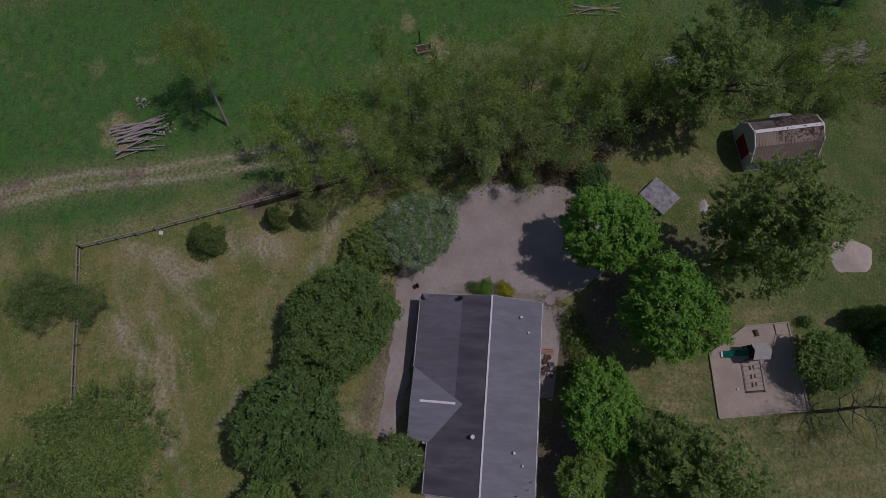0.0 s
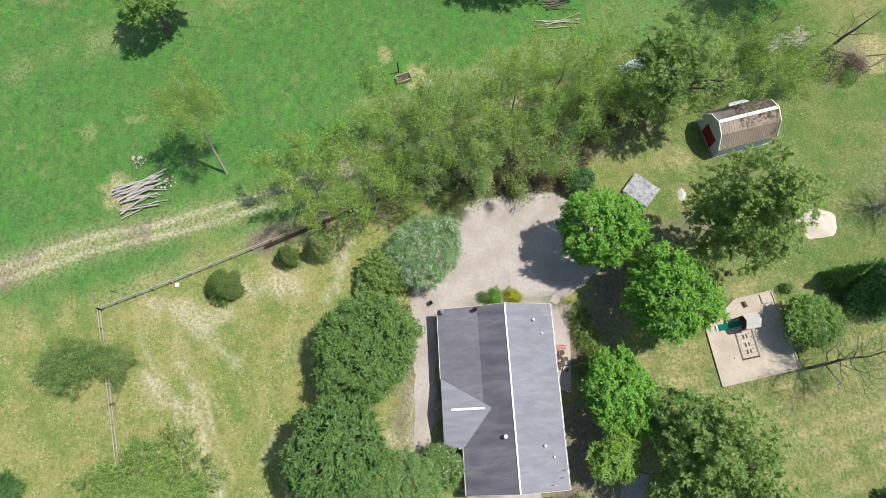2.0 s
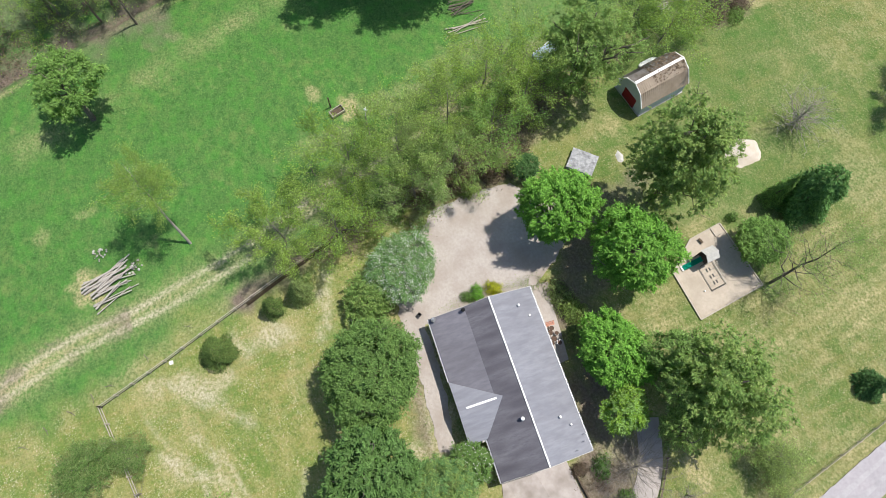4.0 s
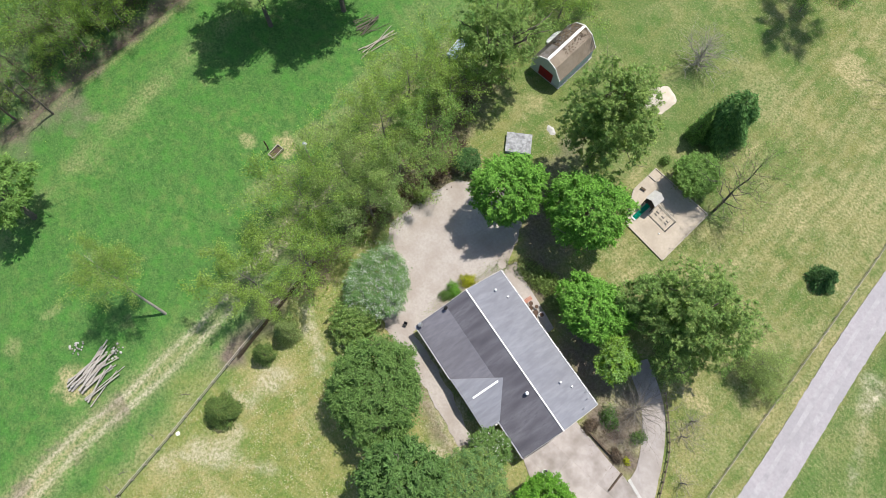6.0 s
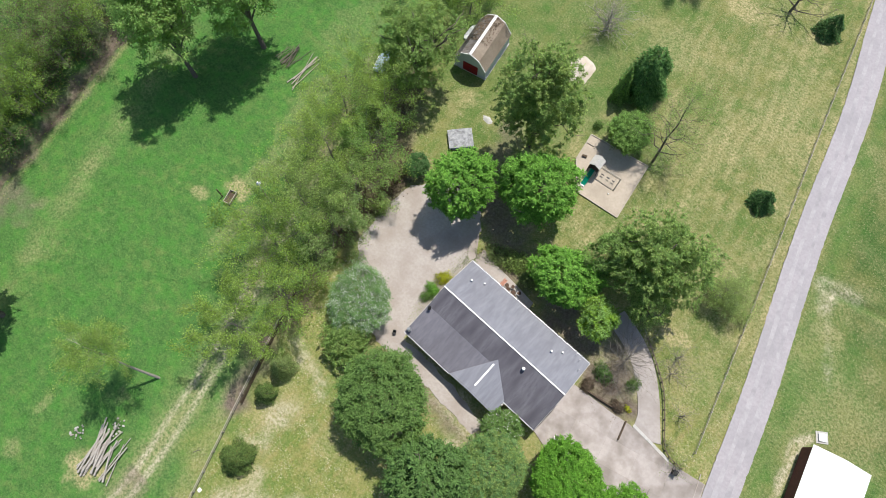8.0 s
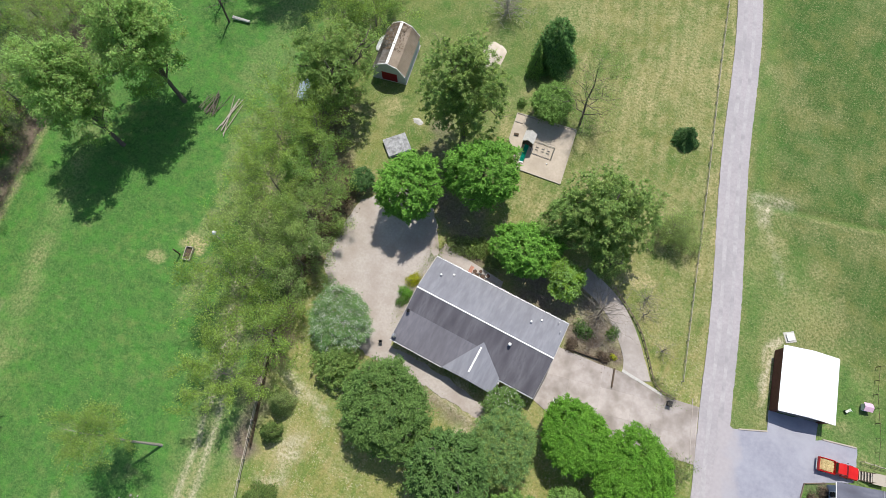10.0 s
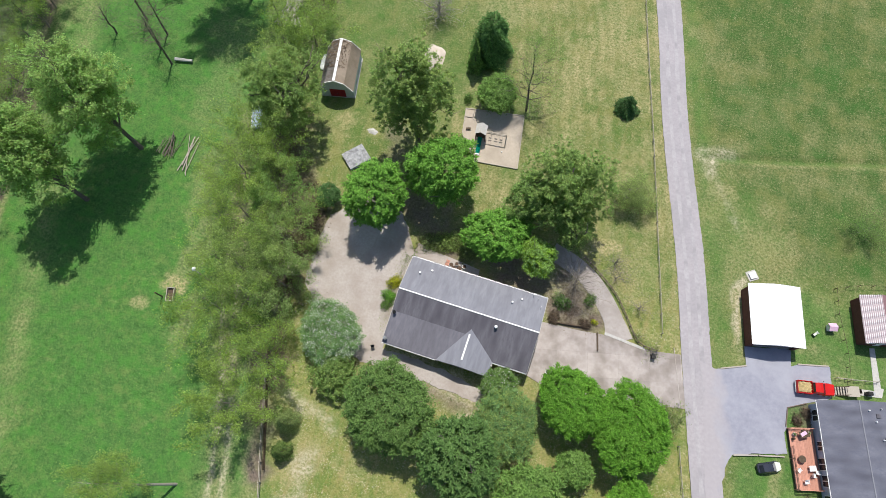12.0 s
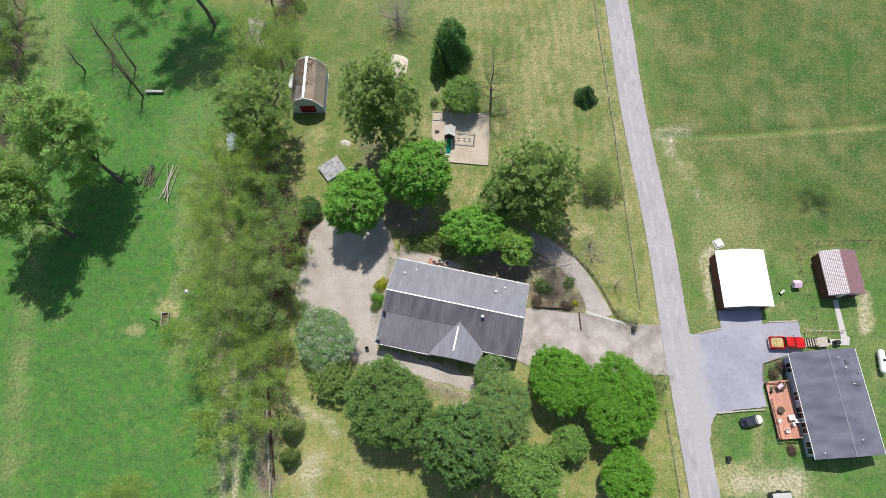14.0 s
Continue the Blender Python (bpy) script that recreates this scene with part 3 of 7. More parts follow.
    lawn_c = blend(times(span(chip, 0.55, 0.63, 0.0, 0.9), span(spot, 0.4, 0.55, 1.0, 0.25)), lawn_c, G_RUT[1])
    lawn_c = blend(span(fleck, 0.46, 0.36, 0.0, 0.5), lawn_c, (0.075, 0.115, 0.03))
    field = blend(span(fleck, 0.47, 0.36, 0.0, 0.6), field, (0.034, 0.088, 0.024))
    field = blend(span(spot, 0.46, 0.62, 0.0, 0.6), field, (0.075, 0.235, 0.04))
    field = blend(span(tuft, 0.46, 0.36, 0.0, 0.6), field, (0.035, 0.1, 0.022))
    field = blend(span(tuft, 0.54, 0.66, 0.0, 0.4), field, (0.16, 0.3, 0.075))
    field = blend(span(chip, 0.62, 0.7, 0.0, 0.5), field, (0.32, 0.36, 0.16))
    mead = blend(span(tuft, 0.47, 0.36, 0.0, 0.55), mead, (0.04, 0.1, 0.022))
    mead = blend(span(fleck, 0.52, 0.66, 0.0, 0.5), mead, (0.3, 0.3, 0.14))
    mead = blend(span(chip, 0.58, 0.68, 0.0, 0.55), mead, G_DRY[0])
    patchy = tex(0.22, 5, 0.6)
    mead = blend(span(patchy, 0.5, 0.62, 0.0, 0.45), mead, blend(grain, (0.15, 0.165, 0.05), (0.245, 0.245, 0.088)))
    mead = blend(span(patchy, 0.45, 0.36, 0.0, 0.6), mead, (0.045, 0.135, 0.026))
    mead = blend(times(span(chip, 0.57, 0.64, 0.0, 0.8), span(spot, 0.42, 0.56, 0.2, 1.0)), mead, (0.36, 0.34, 0.19))
    mead = blend(span(fleck, 0.45, 0.35, 0.0, 0.6), mead, (0.035, 0.07, 0.018))
    lawn_c = blend(span(patchy, 0.46, 0.36, 0.0, 0.55), lawn_c, (0.11, 0.195, 0.035))
    lawn_c = blend(times(span(patchy, 0.5, 0.6, 0.0, 0.5), span(fleck, 0.4, 0.58, 0.3, 1.0)), lawn_c, (0.33, 0.295, 0.11))
    c = blend(attr("lush"), lawn_c, field)
    c = blend(attr("meadow"), c, mead)
    c = blend(times(attr("dry"), span(fine, 0.38, 0.6, 0.2, 1.0)), c, blend(grain, G_DRY[0], G_DRY[1]))
    c = blend(times(attr("rut"), span(fine, 0.36, 0.56, 0.25, 1.0)), c, blend(grain, G_RUT[0], G_RUT[1]))
    c = blend(times(attr("bare"), span(mid, 0.25, 0.6, 0.6, 1.0)), c, blend(grain, G_SOIL[0], G_SOIL[1]))
    l.new(c, bsdf.inputs["Base Color"])
    b = n.new("ShaderNodeBump")
    b.inputs["Strength"].default_value, b.inputs["Distance"].default_value = 0.9, 0.25
    l.new(fine, b.inputs["Height"])
    l.new(b.outputs[0], bsdf.inputs["Normal"])
    me.materials.append(m)
    return tagged(new("ground", me), "lush pasture and dry spring lawn with tan thatch", "ground", kind="structure")


G_FIELD = ((0.055, 0.138, 0.036), (0.11, 0.235, 0.058), (0.16, 0.24, 0.07))
G_LAWN = ((0.15, 0.2, 0.047), (0.255, 0.295, 0.083), (0.15, 0.225, 0.05))
G_MEADOW = ((0.056, 0.107, 0.027), (0.1, 0.158, 0.043), (0.065, 0.132, 0.031))
G_DRY = ((0.36, 0.305, 0.15), (0.5, 0.435, 0.24))
G_RUT = ((0.4, 0.35, 0.23), (0.62, 0.56, 0.42))
G_SOIL = ((0.14, 0.11, 0.088), (0.25, 0.2, 0.16))
build_ground()


def paving(name, points, mat, label, z=0.05, depth=0.3, category="pavement"):
    return tagged(part(name, prism(points, z - depth, z), mat, None), label, category, kind="structure")



def ragged(points, step=0.6, amount=0.12, seed=1):
    """A plan outline with worn, uneven edges."""
    rng = np.random.RandomState(seed)
    out = []
    for (ax, ay), (bx, by) in zip(points, points[1:] + points[:1]):
        n = max(1, int(math.hypot(bx - ax, by - ay) / step))
        for k in range(n):
            t = k / n
            j = rng.normal(0, amount, 2) if k else (0, 0)
            out.append((ax + (bx - ax) * t + j[0], ay + (by - ay) * t + j[1]))
    return out


def clip_to_cell(points, x0, x1, y0, y1):
    """Cuts a plan outline to a rectangle."""
    for axis_, limit, keep_low in ((0, x0, False), (0, x1, True), (1, y0, False), (1, y1, True)):
        out = []
        for i, p in enumerate(points):
            q = points[(i + 1) % len(points)]
            a_in = (p[axis_] <= limit) == keep_low
            b_in = (q[axis_] <= limit) == keep_low
            if a_in:
                out.append(p)
            if a_in != b_in:
                s = (limit - p[axis_]) / (q[axis_] - p[axis_])
                out.append((p[0] + s * (q[0] - p[0]), p[1] + s * (q[1] - p[1])))
        points = out
        if len(points) < 3:
            return []
    return points


def slabs(parent, points, turn, step, mat, z, gap=0.03):
    """Cast slabs over a pavement, parted by joints."""
    c, s = math.cos(radians(turn)), math.sin(radians(turn))
    local = [(x * c + y * s, -x * s + y * c) for x, y in points]
    xs, ys = [p[0] for p in local], [p[1] for p in local]
    for i in range(int((max(xs) - min(xs)) / step[0]) + 1):
        for j in range(int((max(ys) - min(ys)) / step[1]) + 1):
            x0, y0 = min(xs) + i * step[0], min(ys) + j * step[1]
            cell = clip_to_cell(local, x0 + gap, x0 + step[0] - gap, y0 + gap, y0 + step[1] - gap)
            area = 0.5 * abs(sum(p[0] * q[1] - q[0] * p[1] for p, q in zip(cell, cell[1:] + cell[:1]))) if cell else 0
            if area > 0.3:
                part("slab", prism([(x * c - y * s, x * s + y * c) for x, y in cell], z - 0.04, z), mat, parent)


paving("road", ragged(ribbon(smooth_line(ROAD), 2.2), 0.5, 0.03), M_road, "narrow worn grey asphalt lane beside lawns", 0.06, category="road")
for off in (-0.75, 0.8):
    track = [(px + off * 0.965, py + off * 0.26) for px, py in smooth_line(ROAD)]
    paving("road_wheel_track", ribbon(track, [0.3 + 0.08 * math.sin(i * 1.3) for i in range(len(track))]), M_roadpale, "paler wheel track worn into the lane", 0.066, 0.02, "road")
LOT = [(35.0, 4.6), (37.4, 4.1), (41.7, 5.9), (41.0, 8.9), (47.6, 10.4), (48.0, 8.0), (48.8, 8.5), (53.4, 9.7), (54.1, 6.6), (54.2, 5.2), (51.4, 3.6), (48.4, 1.9), (48.7, -1.0), (48.6, -2.5), (49.3, -4.6), (42.0, -7.1), (41.3, -9.0), (41.2, -12.5), (41.2, -16.5), (40.0, -17), (36.0, 2)]
paving("pavement_lot", ragged(LOT, 0.7, 0.08, 2), M_lot, "blue-grey asphalt parking area beside the lane", 0.075)
PATIO = [(-11.0, 7.2), (-14.0, 11.5), (-17, 15.2), (-22.5, 14.2), (-26.6, 9.3), (-26.8, 3.5), (-26.0, -2.8), (-21, -7.5), (-14.5, -11.2), (-12.0, -11.6), (-7, -11.2), (0, -11.5), (5.2, -11.8), (5.8, -10.0), (0, -9.0), (-7, -8.6), (-10.8, -8.6), (-10.8, 7.2)]
paving("pavement_patio", ragged(PATIO, 0.6, 0.13, 3), M_concrete, "pale weathered concrete yard behind the house", 0.05)
DRIVE = [(10.9, -5.6), (11.0, 2.9), (14, 3.2), (17, 3.4), (20.2, 3.9), (25.8, 3.6), (28.6, 3.9), (32.2, 4.6), (33.5, 0), (34.4, -3.0), (28, -4.4), (20, -5.6), (14, -6.4)]
slabs(paving("pavement_drive", DRIVE, M_joint, "pale concrete driveway of cast slabs beside the house", 0.05), DRIVE, 14, (4.6, 3.6), M_drive, 0.066, 0.012)
LANE = smooth_line([(23.0, 3.7), (21.4, 6.6), (19.2, 9.3), (16.4, 11.8), (13.4, 13.4), (9.5, 14.6)])
paving("pavement_lane", ribbon(LANE, [1.5 + 0.6 * max(0, 1 - i / 6) for i in range(len(LANE))]), M_lane, "curved pale concrete path up to the back yard", 0.045)


# ---- trees ----
def rand_dirs(rng, n):
    v = rng.normal(size=(n, 3))
    return v / np.linalg.norm(v, axis=1)[:, None]


def leaf_mesh(name, centres, normals, size, mats, rng, slim=0.55, pick=None, axis=None):
    """Pointed leaf sprays, one quad each, in one mesh."""
    n = len(centres)
    normals = normals / np.maximum(np.linalg.norm(normals, axis=1)[:, None], 1e-6)
    t = axis - normals * (axis * normals).sum(1)[:, None] if axis is not None else np.cross(normals, rand_dirs(rng, n))
    t /= np.maximum(np.linalg.norm(t, axis=1)[:, None], 1e-6)
    b = np.cross(normals, t)
    s = (size * rng.uniform(0.6, 1.35, n))[:, None]  # size may differ leaf by leaf
    v = np.empty((n, 4, 3))
    v[:, 0], v[:, 2] = centres - t * s * 0.5, centres + t * s * 0.5
    bend = normals * s * rng.uniform(-0.2, 0.1, n)[:, None]
    v[:, 1], v[:, 3] = centres + b * s * slim * 0.5 + bend, centres - b * s * slim * 0.5 + bend
    me = bpy.data.meshes.new(name)
    me.vertices.add(4 * n)
    me.vertices.foreach_set("co", v.ravel())
    me.loops.add(4 * n)
    me.loops.foreach_set("vertex_index", np.arange(4 * n))
    me.polygons.add(n)
    me.polygons.foreach_set("loop_start", np.arange(0, 4 * n, 4))
    me.update()
    for m in mats:
        me.materials.append(m)
    if pick is not None:
        me.polygons.foreach_set("material_index", pick.astype(np.int32))
    return me


def tube_mesh(name, runs, mat, sides=5):
    """Tapered tubes along runs of (point, radius)."""
    verts, faces = [], []
    for run in runs:
        first = len(verts)
        for i, (p, r) in enumerate(run):
            d = (run[min(i + 1, len(run) - 1)][0] - run[max(i - 1, 0)][0]).normalized()
            u = d.orthogonal().normalized()
            w = d.cross(u)
            for k in range(sides):
                a = 2 * math.pi * k / sides
                verts.append(p + (u * math.cos(a) + w * math.sin(a)) * r)
        for i in range(len(run) - 1):
            for k in range(sides):
                a, b = first + i * sides + k, first + i * sides + (k + 1) % sides
                faces.append((a, b, b + sides, a + sides))
        faces.append(tuple(first + (len(run) - 1) * sides + k for k in range(sides)))
    return mesh_of(name, verts, faces, mat, True)


def limb_runs(rng, base, tip, r0, depth, spread=0.55, steps=4, reach=(0.45, 0.68)):
    """A crooked limb and its forks."""
    runs, run = [], []
    length = (tip - base).length
    for i in range(steps + 1):
        t = i / steps
        p = base.lerp(tip, t) + Vector(rng.normal(size=3)) * length * 0.045 * (t > 0)
        run.append((p, r0 * (1 - 0.72 * t)))
    runs.append(run)
    if depth:
        for k in range(3 if depth > 1 else 4):
            at = run[1 + (k % (steps - 1)) + (1 if k else 0)][0] if steps > 2 else run[-1][0]
            d = (tip - base).normalized() + Vector(rand_dirs(rng, 1)[0]) * spread * 1.5
            d.z += 0.15
            runs += limb_runs(rng, at, at + d.normalized() * length * rng.uniform(*reach), r0 * 0.42, depth - 1, spread, 3, reach)
    return runs


def tree(name, x, y, height, rx, mat, label, leaves=6000, size=0.42, ry=None, low=0.25, clumps=70, fluff=0.3, lean=(0, 0), seed=1, second=None, share=0.0, flat=0.62, trunk=0.0, bark=None, limbs=7, shell=0.62, group="", category="tree", slim=0.36, twigs=1, loose=0.3, second_size=1.0, dome=True, stroke=1.0):
    """Trunk and limbs, and a crown of leaf sprays gathered in clumps round an uneven ellipsoid."""
    rng = np.random.RandomState(seed)
    leaves, size, ry = int(leaves * 2.25), size * 0.98, ry or rx
    top = thing(name, pose(x, y, 0), label, category, group)
    zc, rz = height * (0.5 + low / 2), height * (0.5 - low / 2)
    mid = np.array((lean[0], lean[1], zc))
    clumps, fluff = int(clumps * (4.6 if dome else 3.6)), fluff * (0.5 if dome else 0.6)
    k = np.arange(clumps) + 0.5
    up, turn = 1 - 1.6 * k / clumps, k * 2.39996 + rng.normal(0, 0.25, clumps)
    d = np.stack([np.cos(turn) * np.sqrt(1 - up ** 2), np.sin(turn) * np.sqrt(1 - up ** 2), up], 1) if dome else rand_dirs(rng, clumps)
    d[:, 2] = np.where(d[:, 2] < -0.82, -d[:, 2], d[:, 2])
    way = rng.rand() * 6.28
    around = np.arctan2(d[:, 1], d[:, 0])
    bulge = 1 + (0.06 if dome else 0.13) * np.sin(3 * around + seed) + 0.09 * np.sin(2 * around + way) + 0.05 * np.sin(5 * around + 4 * d[:, 2] + 2 * seed) + rng.normal(0, 0.06, clumps)
    rad = rng.uniform(max(shell, 0.78) if dome else shell, 0.93, clumps) * bulge
    rad = np.where(rng.rand(clumps) < (0.3 if dome else 0.0), rng.uniform(0.4, 0.85, clumps), rad)
    cr = np.mean((rx, ry)) * fluff * rng.uniform(0.7, 1.3, clumps)
    cen = mid + d * (np.array((rx, ry, rz)) - 0.25 - 0.5 * cr[:, None]) * rad[:, None]
    # sprays of leaves stand out from each clump
    each = 6
    lobe = np.repeat(np.arange(clumps), each)
    u = rand_dirs(rng, clumps * each) + d[lobe] * 0.7 + np.array((0, 0, 0.25))
    u /= np.linalg.norm(u, axis=1)[:, None]
    tips = cen[lobe] + u * (cr[lobe] * rng.uniform(0.35, 1.05, len(lobe)))[:, None] * np.array((1, 1, flat))
    own = rng.randint(0, len(tips), leaves)
    axis = u[own] * stroke + rng.normal(0, 0.4, (leaves, 3))
    axis /= np.linalg.norm(axis, axis=1)[:, None]
    pos = tips[own] + axis * (size * rng.uniform(-0.9, 0.8, leaves))[:, None] + rng.normal(0, loose * size, (leaves, 3))
    pos[:, 2] = np.maximum(pos[:, 2], 0.1)
    nor = d[lobe[own]] * 0.3 + np.array((0, 0, 0.55)) + np.array(TO_SUN) * 0.5 + rng.normal(0, 0.4, (leaves, 3))
    mats = [mat] + ([second] if second else [])
    pick = (rng.rand(leaves) < share * (1 + 0.8 * np.sin(lobe[own] * 1.7))) if second else None
    r0 = trunk or 0.025 * height + 0.02 * rx
    fork = Vector((lean[0] * 0.4, lean[1] * 0.4, height * max(low, 0.12)))
    runs = [[(Vector((0, 0, -0.2)), r0 * 1.25), (fork * 0.5, r0), (fork, r0 * 0.9), (Vector((lean[0] * 0.8, lean[1] * 0.8, zc)), r0 * 0.5), (Vector((lean[0], lean[1], height * 0.9)), r0 * 0.12)]]
    for c in cen[rng.choice(clumps, min(limbs, clumps), False)]:
        runs += limb_runs(rng, fork.lerp(Vector((lean[0], lean[1], zc)), rng.uniform(0, 0.7)), Vector(c) * 0.94 + Vector((0, 0, 0.06 * zc)), r0 * 0.42, twigs, 0.55, 4, (0.2, 0.36))
    part("trunk", tube_mesh("trunk", runs, bark or M_bark), None, top)
    part("crown", leaf_mesh("crown", pos, nor, size if pick is None else np.where(pick, size * second_size, size), mats, rng, slim, pick, axis), None, top)
    return top


def wispy_tree(name, x, y, height, r, mat, label, seed=1, second=None, share=0.35, low=0.12, lean=(0, 0), limbs=13, bark=None, group="", density=150, size=0.34, stem=0.0, fuzz=0.34, category="tree"):
    """A thin spring crown: forked limbs and twigs with small leaf sprays along them, and sky between."""
    rng = np.random.RandomState(seed)
    top = thing(name, pose(x, y, 0), label, category, group)
    r0 = stem or 0.012 * height + 0.05
    trunk = [(Vector((lean[0] * t, lean[1] * t, height * 0.86 * t - 0.2 * (t == 0))) + Vector(rng.normal(size=3)) * 0.1 * r * 0.3 * (0 < t < 1), r0 * (1.05 - t)) for t in (0, 0.2, 0.4, 0.6, 0.8, 1)]
    runs = []
    for k in range(limbs):
        t = low + (0.9 - low) * (k + rng.rand() * 0.6) / limbs
        i = min(int(t * 5), 4)
        base = trunk[i][0].lerp(trunk[i + 1][0], t * 5 - i)
        a = 2.4 * k + rng.uniform(-0.5, 0.5)
        out = r * math.sqrt(max(0.08, 1 - (1.25 * t - 0.35) ** 2)) * rng.uniform(0.6, 1.0)
        runs += limb_runs(rng, base, base + Vector((math.cos(a) * out, math.sin(a) * out, min(out * rng.uniform(0.3, 0.9), height - base.z))), r0 * 0.3 * (1.1 - t), 2, 0.5, 4, (0.3, 0.5))
    part("trunk", tube_mesh("trunk", [trunk] + runs, bark or M_twig, 4), None, top)
    ends = np.array([q for run in runs for q, _ in run[1:]])
    away = np.array([run[-1][0] - run[0][0] for run in runs for q, _ in run[1:]])
    n, size = int(density * r * r * 1.75), size * 0.76
    own = rng.randint(0, len(ends), n)
    axis = away[own] / np.maximum(np.linalg.norm(away[own], axis=1)[:, None], 1e-6) + rng.normal(0, 0.45, (n, 3))
    pos = ends[own] + axis * (rng.uniform(0, 0.5, n))[:, None] + rng.normal(0, fuzz, (n, 3))
    pos[:, 2] = np.maximum(pos[:, 2], 0.12)
    pick = rng.rand(n) < share if second else None
    part("crown", leaf_mesh("crown", pos, rng.normal(0, 0.5, (n, 3)) + np.array((0, 0, 1.0)), size, [mat] + ([second] if second else []), rng, 0.42, pick, axis), None, top)
    return top


def conifer(name, x, y, height, r, mat, label, sprays=4200, size=0.5, seed=1, lean=(0, 0), group="", round_top=0.85):
    """Tiers of drooping needle sprays round a straight stem."""
    rng = np.random.RandomState(seed)
    top = thing(name, pose(x, y, 0), label, "conifer", group)
    h = 1 - rng.rand(sprays) ** 0.62
    tiers = np.round(h * 14) / 14 * 0.6 + h * 0.4
    ang = rng.rand(sprays) * 2 * np.pi
    arm = r * (1 - tiers) ** round_top * (1 + 0.16 * np.sin(5 * ang + 9 * tiers + seed)) * rng.uniform(0.45, 1.05, sprays) ** 0.6
    pos = np.stack([np.cos(ang) * arm + lean[0] * tiers, np.sin(ang) * arm + lean[1] * tiers, 0.15 + tiers * height * 0.95 - arm * 0.12], 1)
    nor = np.stack([np.cos(ang) * 0.55, np.sin(ang) * 0.55, np.full(sprays, 0.75)], 1) + rng.normal(0, 0.4, (sprays, 3))
    part("trunk", tube_mesh("trunk", [[(Vector((0, 0, -0.2)), 0.02 * height + 0.05), (Vector((lean[0], lean[1], height * 0.97)), 0.02)]], M_bark), None, top)
    part("crown", leaf_mesh("crown", pos, nor, size, [mat], rng, 0.3, None, np.stack([np.cos(ang), np.sin(ang), np.full(sprays, 0.1)], 1) + rng.normal(0, 0.35, (sprays, 3))), None, top)
    return top


def bare_tree(name, x, y, height, spread, label, seed=1, lean=(0, 0), mat=None, leaf=None, leaves=0, size=0.2, limbs=9, r0=0.0, group="", depth=2, low=0.2):
    """A leafless or barely budding tree: stem, limbs and fine twigs."""
    rng = np.random.RandomState(seed)
    top = thing(name, pose(x, y, 0), label, "tree", group)
    r0 = r0 or 0.02 * height + 0.03
    stem = [(Vector((lean[0] * t ** 1.3, lean[1] * t ** 1.3, height * t - 0.2 * (t == 0))) + Vector(rng.normal(size=3)) * 0.12 * (0 < t < 1), r0 * (1.05 - t)) for t in (0, 0.2, 0.4, 0.6, 0.8, 1)]
    runs = [stem]
    for k in range(limbs):
        t = low + (0.95 - low) * k / limbs
        i = min(int(t * 5), 4)
        base = stem[i][0].lerp(stem[i + 1][0], t * 5 - i)
        a = 2.4 * k + rng.uniform(-0.4, 0.4)
        reach = spread * (1.05 - 0.6 * t) * rng.uniform(0.7, 1.1)
        runs += limb_runs(rng, base, base + Vector((math.cos(a) * reach, math.sin(a) * reach, reach * rng.uniform(0.25, 0.75))), r0 * 0.4 * (1.1 - t), depth, 0.6)
    part("trunk", tube_mesh("trunk", runs, mat or M_twig, 4), None, top)
    if leaves:
        ends = np.array([q for run in runs[1:] for q, _ in run[1:]])
        own = rng.randint(0, len(ends), leaves)
        pos = ends[own] + rng.normal(0, spread * 0.07, (leaves, 3))
        pos[:, 2] = np.maximum(pos[:, 2], 0.15)
        part("crown", leaf_mesh("crown", pos, rng.normal(0, 1, (leaves, 3)) + np.array((0, 0, 0.5)), size, [leaf], rng, 0.5), None, top)
    return top


YARD = "trees in the yard"
# behind the house
tree("maple_tree", -18.7, 12.3, 13.6, 5.3, M_bright, "bright green young maple in full leaf beside the concrete yard", 11000, 0.4, seed=3, low=0.1, clumps=95, fluff=0.26, group=YARD)
tree("maple_tree", -10.1, 18.9, 15.2, 5.7, M_bright, "bright green maple in full leaf behind the house", 12500, 0.4, seed=4, low=0.1, clumps=105, fluff=0.26, group=YARD)
tree("maple_tree", 0.7, 12.5, 9.2, 5.5, M_bright, "bright green maple overhanging the back roof edge", 11000, 0.4, seed=5, low=0.12, clumps=100, fluff=0.26, ry=4.6, group=YARD)
tree("small_tree", 7.5, 10.9, 8.5, 3.3, M_lime, "yellow-green small tree beside the maple", 4600, 0.32, seed=6, second=M_fresh, share=0.5, clumps=50, group=YARD, dome=False)
tree("oak_tree", 8.4, 20.8, 18.5, 7.5, M_oak, "large tall green oak on the lawn", 18000, 0.37, seed=7, second=M_pale, share=0.4, dome=False, shell=0.3, low=0.1, clumps=130, fluff=0.25, group=YARD)
tree("oak_tree", 3.8, 18.6, 13.0, 4.2, M_oak, "dark green oak close behind the maples", 5200, 0.42, seed=8, clumps=75, fluff=0.27, low=0.15, dome=False, group=YARD)
tree("oak_tree", 11.6, 16.6, 11.0, 3.4, M_oak, "smaller green oak overhanging the curved path", 2200, 0.36, seed=108, clumps=60, low=0.2, second=M_pale, share=0.4, dome=False, group=YARD)
tree("poplar_tree", -17.5, 27.0, 25.0, 7.0, M_oak, "very tall loose-crowned poplar with pale leaf tips on the lawn", 24000, 0.36, seed=9, clumps=150, fluff=0.26, second=M_pale, share=0.6, low=0.06, shell=0.25, group=YARD, dome=False, trunk=0.32, limbs=14, twigs=2)
tree("round_tree", -6.8, 37.6, 5.6, 3.8, M_spring, "round bright green tree beside the play area", 5600, 0.4, seed=10, clumps=70, stroke=0.7, loose=0.5, group=YARD)
